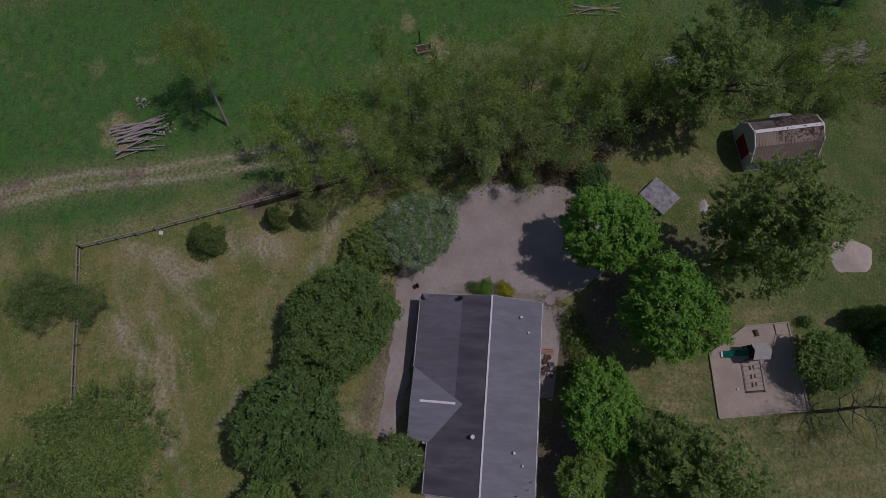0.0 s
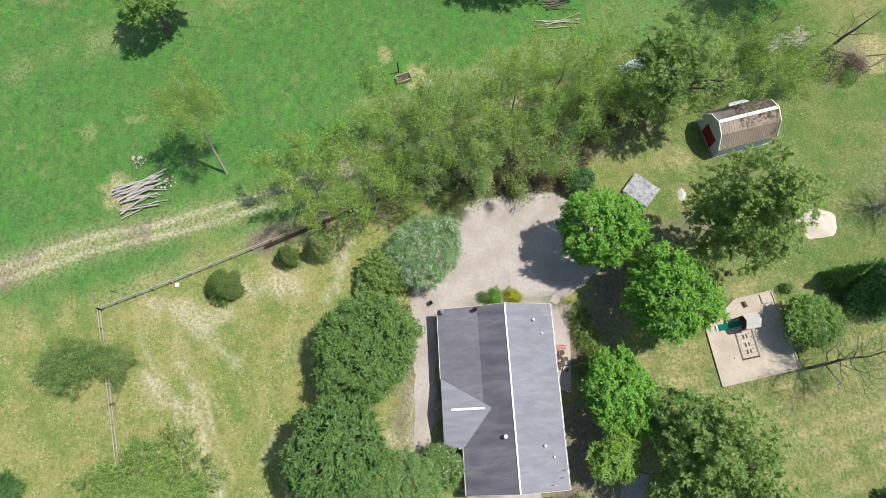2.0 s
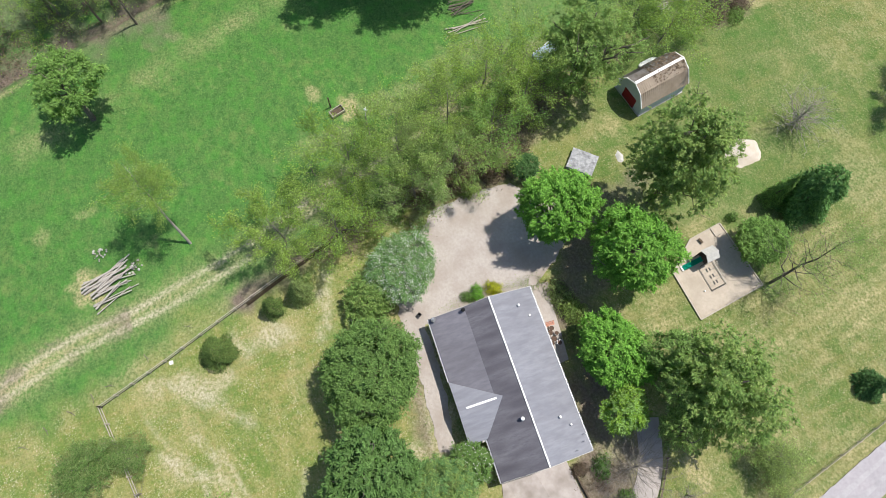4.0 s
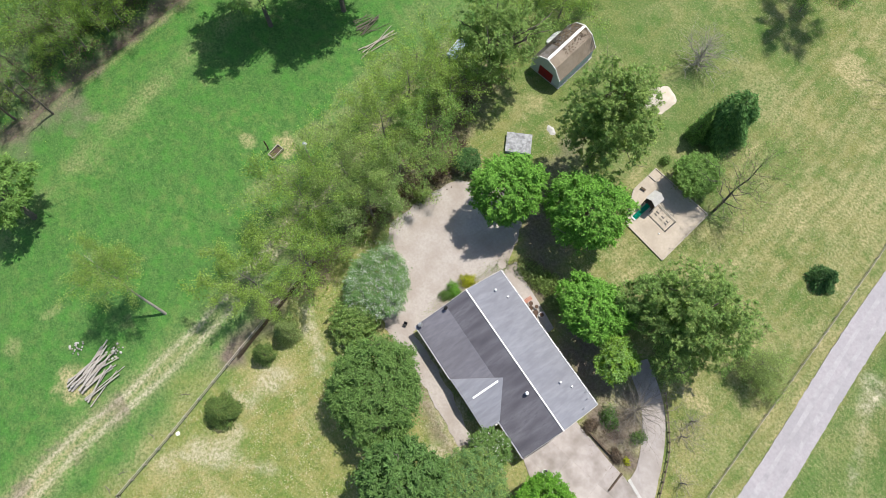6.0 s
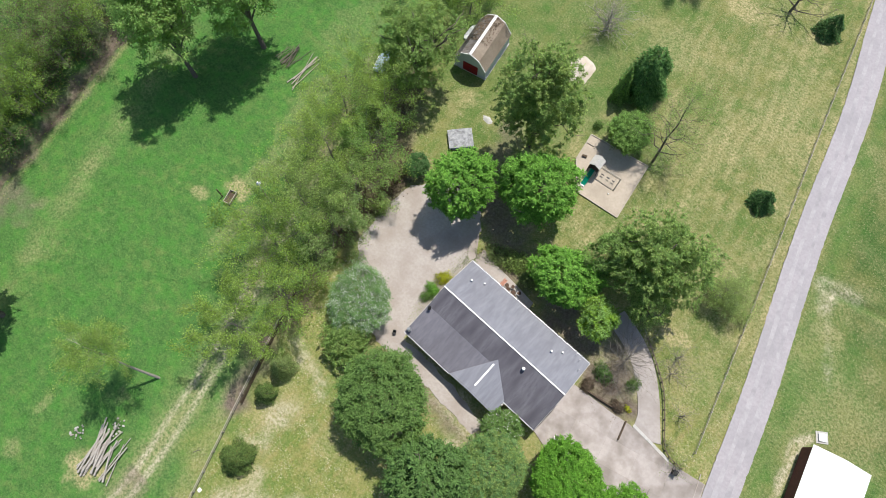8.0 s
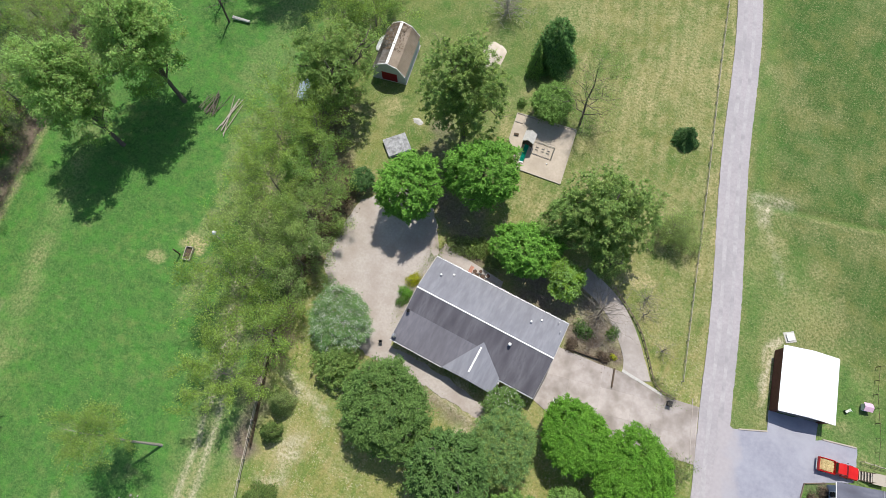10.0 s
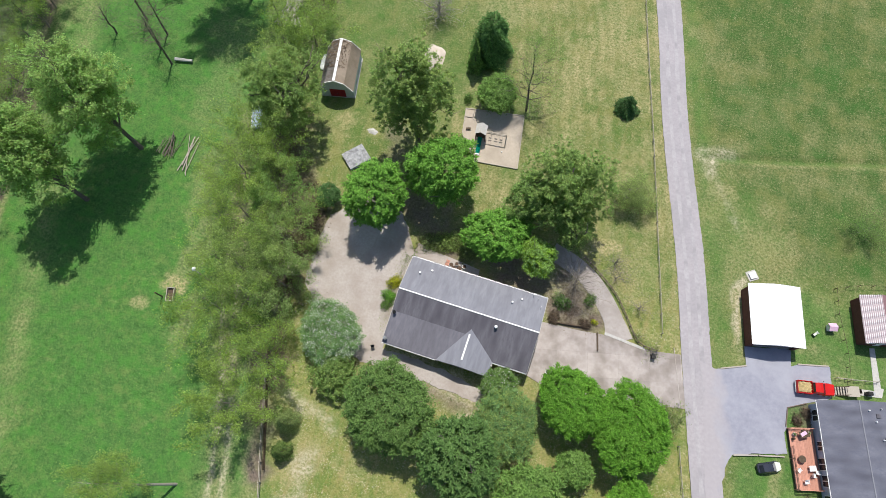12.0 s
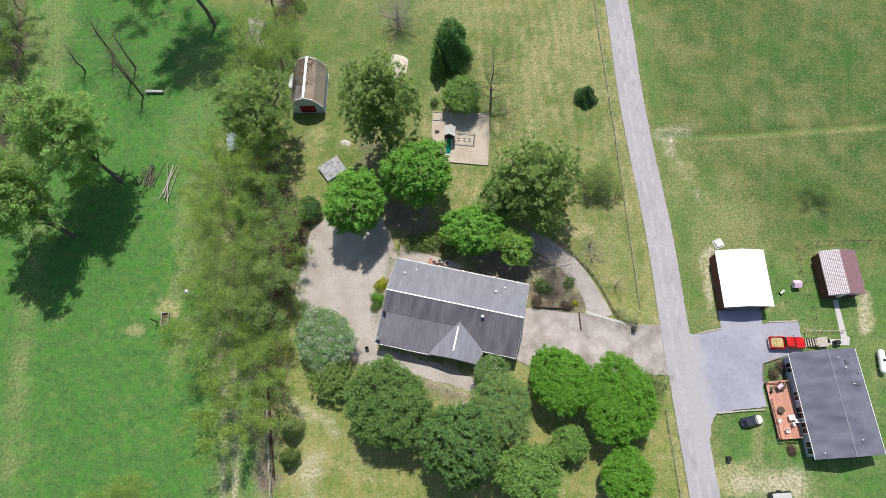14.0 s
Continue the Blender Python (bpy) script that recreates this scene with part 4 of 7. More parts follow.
conifer("spruce_tree", -10.6, 46.8, 11.4, 3.6, M_needle2, "dark green rounded spruce on the lawn", 9500, 0.6, seed=11, group=YARD, round_top=0.36)
conifer("arborvitae", -12.5, 43.5, 8.5, 1.6, M_spring, "slender lighter green arborvitae beside the spruce", 2600, 0.42, seed=12, group=YARD)
conifer("small_spruce", 14.9, 43.5, 4.0, 2.2, M_needle, "small very dark spruce alone on the lawn", 3600, 0.42, seed=13, group=YARD)
bare_tree("budding_tree", -1.5, 38.1, 13.2, 4.4, "leaning tree with thin budding branches beside the play area", 14, (-0.9, 4.4), M_bark, M_oak, 5200, 0.16, limbs=26, r0=0.26)
tree("willow_tree", 19.3, 26.8, 5.4, 4.4, M_greyleaf, "fine-twigged pale green willow on the lawn", 4200, 0.22, seed=15, second=M_pale, share=0.5, low=0.02, clumps=60, loose=1.2, shell=0.3, stroke=0.7, bark=M_twig, limbs=16, group=YARD, dome=False)
bare_tree("bare_tree", -22.2, 52.6, 6.6, 3.3, "nearly leafless grey fine-twigged tree on the back lawn", 16, (0, 0), M_twigpale, M_oak, 1100, 0.15, limbs=64, r0=0.22, depth=2, low=0.03)
bare_tree("bare_tree", 14.2, 10.2, 5.4, 4.4, "leafless grey ornamental tree at the house corner", 17, limbs=60, depth=2, low=0.03)
bare_tree("bare_sapling", 19.5, 15.5, 3.2, 2.2, "leafless sapling beside the curved path", 18, limbs=24, depth=2, low=0.06)
bare_tree("bare_sapling", 24.6, 9.5, 3.0, 1.8, "leafless sapling on the lawn", 19, limbs=22, depth=2, low=0.06)
# in front of the house
tree("crab_apple_tree", -18.6, -9.3, 6.4, 5.3, M_sage, "crab apple in white blossom beside the yard", 13000, 0.27, seed=20, second=M_blossom, share=0.33, second_size=0.6, clumps=95, stroke=0.7, loose=0.6, low=0.1, group=YARD)
tree("broad_tree", -6.3, -16.8, 10.5, 6.9, M_mid, "broad mid-green tree in front of the house", 16000, 0.36, seed=21, clumps=130, fluff=0.22, low=0.08, stroke=0.6, loose=0.55, group=YARD)
tree("olive_tree", -15.8, -14.4, 5.0, 4.2, M_oak, "lower olive-green tree beside the crab apple", 5200, 0.34, seed=22, clumps=60, second=M_pale, share=0.3, low=0.05, dome=False, shell=0.4, group=YARD)
tree("cedar_tree", 5.0, -20.0, 14.0, 5.5, M_dark, "dense dark green tree in the front yard", 11500, 0.46, seed=23, ry=6.2, low=0.06, clumps=110, fluff=0.23, group=YARD)
tree("hazy_tree", 10.0, -13.6, 7.4, 5.1, M_pale, "pale grey-green fine-leaved tree in the front yard", 13000, 0.25, seed=24, clumps=120, fluff=0.22, second=M_sage, share=0.6, loose=0.6, stroke=0.5, group=YARD)
tree("dogwood", 7.4, -8.6, 4.4, 2.9, M_mid, "small green dogwood with a few pale blooms at the front wall", 3200, 0.34, seed=25, second=M_blossom, share=0.12, second_size=0.6, clumps=45, group=YARD)
tree("sugar_maple", 17.8, -8.1, 8.4, 5.0, M_maple, "dense round bright green maple beside the driveway", 17500, 0.34, seed=26, clumps=150, fluff=0.19, shell=0.88, flat=0.9, loose=0.4, stroke=0.25, group=YARD)
tree("sugar_maple", 26.4, -9.0, 8.4, 5.7, M_maple, "dense round bright green maple beside the lane", 20000, 0.34, seed=27, clumps=180, fluff=0.19, shell=0.88, flat=0.9, loose=0.4, stroke=0.25, ry=6.0, group=YARD)
tree("sugar_maple", 28.9, -19.0, 6.4, 4.0, M_maple, "smaller dense round green maple beside the lane", 8000, 0.34, seed=28, clumps=90, fluff=0.21, shell=0.88, loose=0.4, stroke=0.25, group=YARD)
tree("young_tree", 20.6, -16.2, 5.0, 2.9, M_spring, "light green young tree under the maples", 2300, 0.36, seed=29, clumps=40, group=YARD)
tree("young_tree", 15.4, -21.8, 7.4, 5.2, M_spring, "light green loose-crowned young tree in the front yard", 6400, 0.42, seed=30, clumps=75, group=YARD, dome=False)
tree("ash_tree", 10.2, -41.6, 8.4, 9.8, M_oak, "light green loose-crowned ash on the lower lawn", 13500, 0.34, seed=31, clumps=130, low=0.1, shell=0.2, second=M_pale, share=0.4, loose=0.6, group=YARD, dome=False)
tree("hazy_tree", -6.6, -53.4, 5.2, 4.6, M_greyleaf, "fine-leaved grey-green small tree on the lawn", 4600, 0.24, seed=32, clumps=60, low=0.03, shell=0.3, second=M_mid, share=0.5, loose=0.8, bark=M_twig, group=YARD, dome=False)
tree("hazy_tree", -6.8, -47.9, 4.4, 3.3, M_greyleaf, "fine-leaved grey-green small tree beside the fence", 2600, 0.23, seed=33, clumps=40, low=0.03, shell=0.3, second=M_mid, share=0.4, loose=0.8, bark=M_twig, group=YARD, dome=False)
bare_tree("bare_shrub", -1.8, -48.2, 2.4, 2.2, "leafless shrub beside the fence", 34, limbs=10, depth=1, low=0.05)
conifer("small_spruce", 7.9, -60.2, 4.0, 2.6, M_needle, "small dark spruce on the lower lawn", 2600, 0.42, seed=35, group=YARD)
# hedgerow between lawn and pasture
ROW = "hedgerow trees"
for i, (hx, hy, hh, hr, hm, hl) in enumerate((
        (-28.9, -23.8, 9.5, 4.6, M_yellow, "thin yellow-green spring tree in the hedgerow"),
        (-26.8, -15.8, 10.0, 4.0, M_yellow, "thin yellow-green spring tree beside the fence"),
        (-35.2, -11.5, 10.5, 5.4, M_yellow, "tall thin yellow-green tree in the hedgerow"),
        (-34.5, -4.6, 10.5, 5.0, M_pale, "pale fine-leaved tree in the hedgerow"),
        (-29.8, -4.0, 8.5, 4.6, M_greyleaf, "fuller grey-green tree at the edge of the concrete yard"),
        (-32.0, 2.6, 9.0, 4.8, M_pale, "pale olive-green tree at the edge of the concrete yard"),
        (-37.8, 3.6, 11.0, 5.0, M_yellow, "tall yellow-green tree in the hedgerow"),
        (-34.8, 9.4, 9.0, 4.4, M_spring, "light green tree in the hedgerow"),
        (-41.5, 10.5, 11.0, 4.8, M_yellow, "thin yellow-green tree in the hedgerow"),
        (-37.6, 15.6, 10.0, 4.0, M_yellow, "thin yellow-green tree with bare forks"),
        (-42.6, 17.0, 10.0, 4.2, M_yellow, "thin yellow-green tree in the hedgerow"),
        (-40.2, 24.9, 14.4, 6.1, M_oak, "tall full green tree beside the garden shed"))):
    px, py, hh, hr = hx + (4 - hx) * 0.038, hy + (-14 - hy) * 0.038, hh * 1.3, hr * 1.12
    if hm is M_oak:
        tree("hedgerow_tree", px, py, hh, hr * 1.12, hm, hl, 12500, 0.36, seed=50 + i, clumps=85, fluff=0.26, low=0.06, group=ROW, limbs=9, shell=0.3, dome=False, second=M_pale, share=0.35, loose=0.5)
    else:
        wispy_tree("hedgerow_tree", px, py, hh, hr, hm, hl, 50 + i, M_oak if i % 3 else M_pale, 0.4, group=ROW, density=220 if hm is M_greyleaf or i == 0 else 140)
# lower wispy growth on the pasture side
for i, (hx, hy, hh, hr) in enumerate(((-36.6, -17.0, 4.6, 3.4), (-39.6, -10.2, 5.0, 3.6), (-40.8, -3.4, 5.4, 3.8), (-42.6, 2.6, 5.2, 3.6), (-44.8, 9.0, 5.4, 3.8), (-46.6, 15.0, 5.0, 3.6), (-31.6, -14.0, 4.6, 3.4), (-44.4, 22.0, 4.6, 3.4), (-29.4, 8.6, 4.0, 2.6), (-31.2, -8.6, 7.5, 3.8), (-28.4, -11.8, 6.0, 3.2))):
    wispy_tree("hedgerow_sapling", hx, hy, hh, hr, M_yellow, "low wispy yellow-green growth along the hedgerow", 150 + i, M_pale, 0.35, low=0.04, group="low hedgerow growth", density=75, size=0.3)
tree("holly", -27.6, 11.8, 3.6, 2.3, M_needle, "dark evergreen shrub at the corner of the yard", 2200, 0.34, seed=70, clumps=30, low=0.05, category="shrub")
# pasture trees
wispy_tree("leaning_tree", -32.0, -36.1, 17.0, 3.7, M_yellow, "slender leaning tree with thin spring leaves in the pasture", 71, M_pale, 0.6, 0.5, (-5.8, -1.2), 26, M_twigpale, stem=0.22, density=480, size=0.26)
tree("pasture_tree", -55.8, -46.0, 11.5, 5.6, M_spring, "light green tree at the edge of the pasture", 5200, 0.42, seed=72, lean=(-1.4, 0.4), low=0.3, clumps=70, limbs=10, dome=False)
tree("large_tree", -66.4, -0.8, 25.0, 7.0, M_fresh, "tall light green tree in the pasture", 17000, 0.4, seed=73, ry=7.2, lean=(-2.4, 0.4), low=0.14, clumps=120, fluff=0.26, limbs=18, twigs=2, trunk=0.36, second=M_pale, share=0.25, loose=0.6, shell=0.3, dome=False)
tree("large_tree", -62.3, 10.7, 26.0, 7.6, M_fresh, "tall light green full-crowned tree in the pasture", 20000, 0.4, seed=74, ry=7.8, lean=(-2.4, 0.6), low=0.14, clumps=130, fluff=0.28, limbs=16, twigs=2, trunk=0.38, second=M_pale, share=0.25, loose=0.6, dome=False, shell=0.3)
wispy_tree("pasture_tree", -57.1, 45.6, 25, 7.6, M_oak, "very tall full green tree beside the far pasture", 75, M_mid, 0.5, 0.45, (-4.0, 0.5), 36, M_bark, density=420, size=0.36, stem=0.42, fuzz=0.5)
wispy_tree("pasture_tree", -74, 50.5, 15, 5.4, M_yellow, "thin yellow-green tree in the pasture", 76, M_oak, 0.4)
wispy_tree("pasture_tree", -45.0, 35.5, 8.5, 4.2, M_yellow, "thin yellow-green tree behind the garden shed", 79, M_oak, 0.4)
for hx, hy, hh, hs in ((-65.0, 27.7, 11.5, 200), (-68.4, 30.1, 9.5, 201), (-68.8, 33.4, 10.5, 202), (-73.9, 35.1, 10.5, 203), (-77.9, 30.6, 7.0, 204)):
    bare_tree("bare_tree", hx, hy, hh, 3.4, "slender leafless dark tree standing in the pasture", hs, (0.3, 0.4), M_bark, limbs=30, r0=0.2, depth=2, low=0.4, group="bare trees in the pasture")
bare_tree("bare_tree", -46.2, 50.2, 11, 4.5, "leafless dark tree beside the old pile", 80, (0.5, 1.8), M_bark, limbs=9, r0=0.3, depth=1)
wispy_tree("pasture_tree", -41.2, 39.2, 8.0, 5.6, M_yellow, "thin olive-green tree spreading behind the garden shed", 179, M_oak, 0.5)
wispy_tree("far_lawn_tree", -20.5, 73.4, 10.5, 4.8, M_oak, "loose olive-green tree at the far end of the lawn", 81, M_dark, 0.5, 0.3, limbs=24, density=420)
bare_tree("bare_tree", -1.4, 77.0, 8.5, 6.5, "leafless dark spreading tree at the far end of the lawn", 82, (0, 0.5), M_bark, limbs=13, r0=0.3, depth=2, low=0.08)
conifer("small_spruce", 5.6, 77.4, 4.6, 2.5, M_needle, "small dark spruce on the far lawn", 3000, 0.45, seed=83, group=YARD)
wispy_tree("hazy_shrub", 55.2, 32.6, 3.2, 2.5, M_oak, "small fine-twigged olive-green shrub alone in the meadow", 84, M_mid, 0.5, 0.05, limbs=22, density=460, size=0.2, fuzz=0.3, category="shrub")
bare_tree("hazy_shrub", 32.0, -5.2, 2.2, 2.3, "fine grey-green shrub at the driveway mouth", 85, (0, 0), M_twig, M_greyleaf, 1900, 0.2, limbs=18, low=0.05, depth=1)


def shrub(name, x, y, r, h, mat, label, sprays=1800, size=0.26, seed=1, group=""):
    """A low dense bush, its sprays packed on a lumpy dome."""
    rng = np.random.RandomState(seed)
    top = thing(name, pose(x, y, 0), label, "shrub", group)
    d = rand_dirs(rng, sprays)
    d[:, 2] = np.abs(d[:, 2])
    lump = 1 + 0.03 * np.sin(3 * np.arctan2(d[:, 1], d[:, 0]) + seed) + 0.03 * np.sin(5 * np.arctan2(d[:, 1], d[:, 0]) + 2 * seed) + rng.normal(0, 0.05, sprays)
    if not group:
        lump = lump + 0.22 * np.sin(2 * np.arctan2(d[:, 1], d[:, 0]) + 3 * seed) + 0.12 * np.sin(7 * np.arctan2(d[:, 1], d[:, 0]) + 6 * d[:, 2])
    pos = d * np.array((r, r, h)) * (lump * rng.uniform(0.8 if group else 0.45, 1.04, sprays))[:, None] + np.array((0, 0, 0.05))
    stems = [[(Vector((0, 0, -0.1)), 0.06), (Vector((math.cos(a) * r * 0.6, math.sin(a) * r * 0.6, h * 0.7)), 0.015)] for a in (0.3, 1.6, 2.9, 4.1, 5.4)]
    part("trunk", tube_mesh("trunk", stems, M_bark, 4), None, top)
    part("crown", leaf_mesh("crown", pos, d + rng.normal(0, 0.45, (sprays, 3)), size, [mat], rng, 0.5), None, top)
    return top


CLIP = "dwarf spruces on the lawn"
conifer("dwarf_spruce", -15.7, -35.4, 4.6, 2.5, M_shrub, "squat conical dwarf spruce on the lawn", 4600, 0.34, 1, group=CLIP, round_top=0.62)
conifer("dwarf_spruce", -19.2, -27.2, 4.8, 1.65, M_shrub, "small conical dwarf spruce beside the fence", 2600, 0.3, 2, group=CLIP, round_top=0.7)
conifer("dwarf_spruce", -20.0, -23.1, 6.4, 1.95, M_greyleaf, "small grey-green conical spruce beside the fence", 3000, 0.3, 3, group=CLIP, round_top=0.75)
shrub("golden_shrub", -12.6, 1.7, 1.25, 1.2, M_gold, "golden yellow shrub at the gable wall", 1500, 0.2, 4)
shrub("green_shrub", -12.6, -0.7, 1.2, 1.2, M_bright, "green shrub at the gable wall", 1200, 0.22, 5)
shrub("green_shrub", -12.6, -2.0, 1.0, 0.9, M_mid, "low green shrub at the gable wall", 800, 0.22, 6)
shrub("green_shrub", 13.2, 6.8, 1.5, 1.5, M_dark, "dark green shrub at the house corner", 1500, 0.24, 7)
shrub("green_shrub", 17.2, 8.4, 1.1, 1.1, M_mid, "green shrub in the planting bed", 1000, 0.22, 8)
shrub("golden_shrub", 18.7, 5.3, 0.55, 0.6, M_gold, "small golden yellow shrub in the planting bed", 400, 0.16, 9)
shrub("brown_shrub", 12.6, 4.0, 1.1, 0.9, M_bramble, "reddish-brown shrub at the driveway edge", 900, 0.22, 10)
shrub("brown_shrub", 17.4, 4.6, 1.0, 0.9, M_bramble, "reddish-brown shrub beside the driveway wall", 900, 0.22, 11)
shrub("green_shrub", -11.7, 37.0, 0.9, 1.2, M_mid, "small green shrub at the corner of the play area", 800, 0.2, 12)
shrub("brown_shrub", 51.3, 1.9, 1.15, 0.8, M_bramble, "reddish-brown shrub beside the deck", 900, 0.2, 13)
shrub("brown_shrub", 49.9, 0.4, 0.95, 0.7, M_bramble, "reddish-brown shrub at the deck corner", 700, 0.2, 14)
shrub("brown_shrub", 52.9, 0.7, 0.9, 0.7, M_bramble, "reddish-brown shrub between deck and house", 700, 0.2, 15)
shrub("brown_shrub", 53.0, -10.2, 0.8, 0.7, M_bramble, "dark brown shrub at the front wall", 700, 0.2, 16)
shrub("green_shrub", -9.0, 9.9, 2.2, 1.6, M_greyleaf, "grey-green shrub behind the house", 1800, 0.26, 17)
shrub("green_shrub", -3.4, 10.0, 1.6, 1.4, M_greyleaf, "grey-green shrub behind the house", 1300, 0.24, 18)
shrub("green_shrub", -6.2, 10.8, 2.3, 1.7, M_pale, "pale grey-green shrub with cream flecks behind the house", 2600, 0.26, 19)
tree("blossom_tree", -27.9, -1.5, 5.6, 1.7, M_lime, "small pale tree in creamy blossom at the edge of the yard", 2200, 0.26, seed=220, clumps=34, low=0.25, second=M_cream, share=0.5)


def undergrowth(name, line, half, count, mat, label, seed, h=1.2, size=0.4):
    """Brush along a line, past counting."""
    rng = np.random.RandomState(seed)
    seg = [Vector(p) for p in smooth_line(line, 8)]
    i = rng.randint(0, len(seg) - 1, count)
    t = rng.rand(count)
    base = np.array([seg[k].lerp(seg[k + 1], q) for k, q in zip(i, t)])
    pos = np.c_[base + rng.normal(0, half * 0.5, (count, 2)), np.zeros(count)]
    tall = value_noise(pos[:, 0], pos[:, 1], 2.2, seed)
    keep = tall > 0.38
    pos, tall = pos[keep], tall[keep]
    pos[:, 2] = 0.08 + h * (tall - 0.3) * 1.6 * rng.rand(len(pos)) ** 0.5
    ob = part(name, leaf_mesh(name, pos, rng.normal(0, 0.8, (len(pos), 3)) + np.array((0, 0, 0.7)), size, [mat], rng, 0.45), None, None)
    return tagged(ob, label, "undergrowth", kind="stuff")


undergrowth("undergrowth", [(-27.5, -7), (-30, 4), (-33, 9), (-37, 17), (-40.5, 25)], 3.2, 9000, M_bramble, "reddish-brown brambles under the hedgerow", 1, 1.3, 0.26)
undergrowth("undergrowth", [(-27.5, -5), (-28.2, 2), (-28.6, 8), (-31, 13)], 1.6, 3600, M_bramble, "reddish-brown brambles at the edge of the yard", 9, 1.6, 0.34)
undergrowth("undergrowth", [(-24, -20), (-29, -10), (-34, 3), (-40, 14), (-44, 28)], 4.5, 9000, M_yellow, "green brush under the hedgerow", 2, 1.4, 0.25)
undergrowth("undergrowth", [(-68, -62), (-73, -50), (-78, -34.8), (-80, -26.1), (-82.5, -17.4), (-85, -8.5), (-88, 4), (-92, 18)], 5.0, 16000, M_bramble, "brown brush along the edge of the wood", 3, 1.3, 0.26)
undergrowth("undergrowth", [(-72, -62), (-78, -50), (-83, -34.8), (-85, -26.1), (-88, -17.4), (-91, -8.5), (-94, 4), (-98, 18)], 8.0, 26000, M_yellow, "yellow-green brush in the wood", 4, 1.8, 0.28)
undergrowth("weeds", [(-11.5, -12.2), (-7, -12.0), (0, -12.2), (5, -12.6)], 0.8, 2600, M_greyleaf, "pale weeds along the front path", 5, 0.3, 0.13)
undergrowth("weeds", [(-12.2, -6), (-12, 5), (-11.5, 8)], 1.1, 1800, M_greyleaf, "pale weeds at the gable wall", 6, 0.35, 0.14)
undergrowth("planting", [(12.5, 8), (15, 5.5), (18, 5)], 2.2, 3200, M_bramble, "dry brown planting at the house corner", 7, 0.4, 0.15)

# the wood at the edge of the pasture
wood_rng = np.random.RandomState(5)
WOODS = "trees of the wood"
models = [wispy_tree("woodland_tree", -80.5, -30, 12, 5.2, M_yellow, "thin yellow-green tree at the edge of the wood", 90, M_oak, 0.45, 0.25, stem=0.22, group=WOODS, density=105),
          wispy_tree("woodland_tree", -84, -14, 13, 5.4, M_oak, "thin olive-green tree in the wood", 91, M_bramble, 0.3, 0.25, stem=0.24, group=WOODS, density=100),
          wispy_tree("woodland_tree", -78, -44, 11, 4.6, M_yellow, "light green tree at the edge of the wood", 92, M_oak, 0.3, 0.25, stem=0.2, group=WOODS, density=100),
          bare_tree("woodland_tree", -77.6, -37, 12, 3.6, "leafless grey tree in the wood", 93, (1.6, -0.8), M_bark, limbs=10, r0=0.2, depth=1, low=0.4, group=WOODS)]
count = 0
while count < 80:
    t = wood_rng.rand()
    k = min(int(t * (len(DITCH) - 1)), len(DITCH) - 2)
    f = t * (len(DITCH) - 1) - k
    px = DITCH[k][0] * (1 - f) + DITCH[k + 1][0] * f - 2.2 - wood_rng.rand() ** 1.5 * 30
    py = DITCH[k][1] * (1 - f) + DITCH[k + 1][1] * f
    if math.hypot(px + 96, py + 4) < 6:
        continue
    copy_thing(models[(0, 1, 3, 2, 1, 0, 3, 1)[count % 8]], pose(px, py, 0, 0, 0, wood_rng.uniform(0, 360)) @ Matrix.Scale(wood_rng.uniform(0.75, 1.1), 4))
    count += 1

for i in range(9):
    copy_thing(models[(0, 1, 2)[i % 3]], pose(-84.5 - 1.25 * i + wood_rng.uniform(-2.5, 1), 6 + 4.4 * i, 0, 0, 0, wood_rng.uniform(0, 360)) @ Matrix.Scale(wood_rng.uniform(0.7, 1.0), 4))


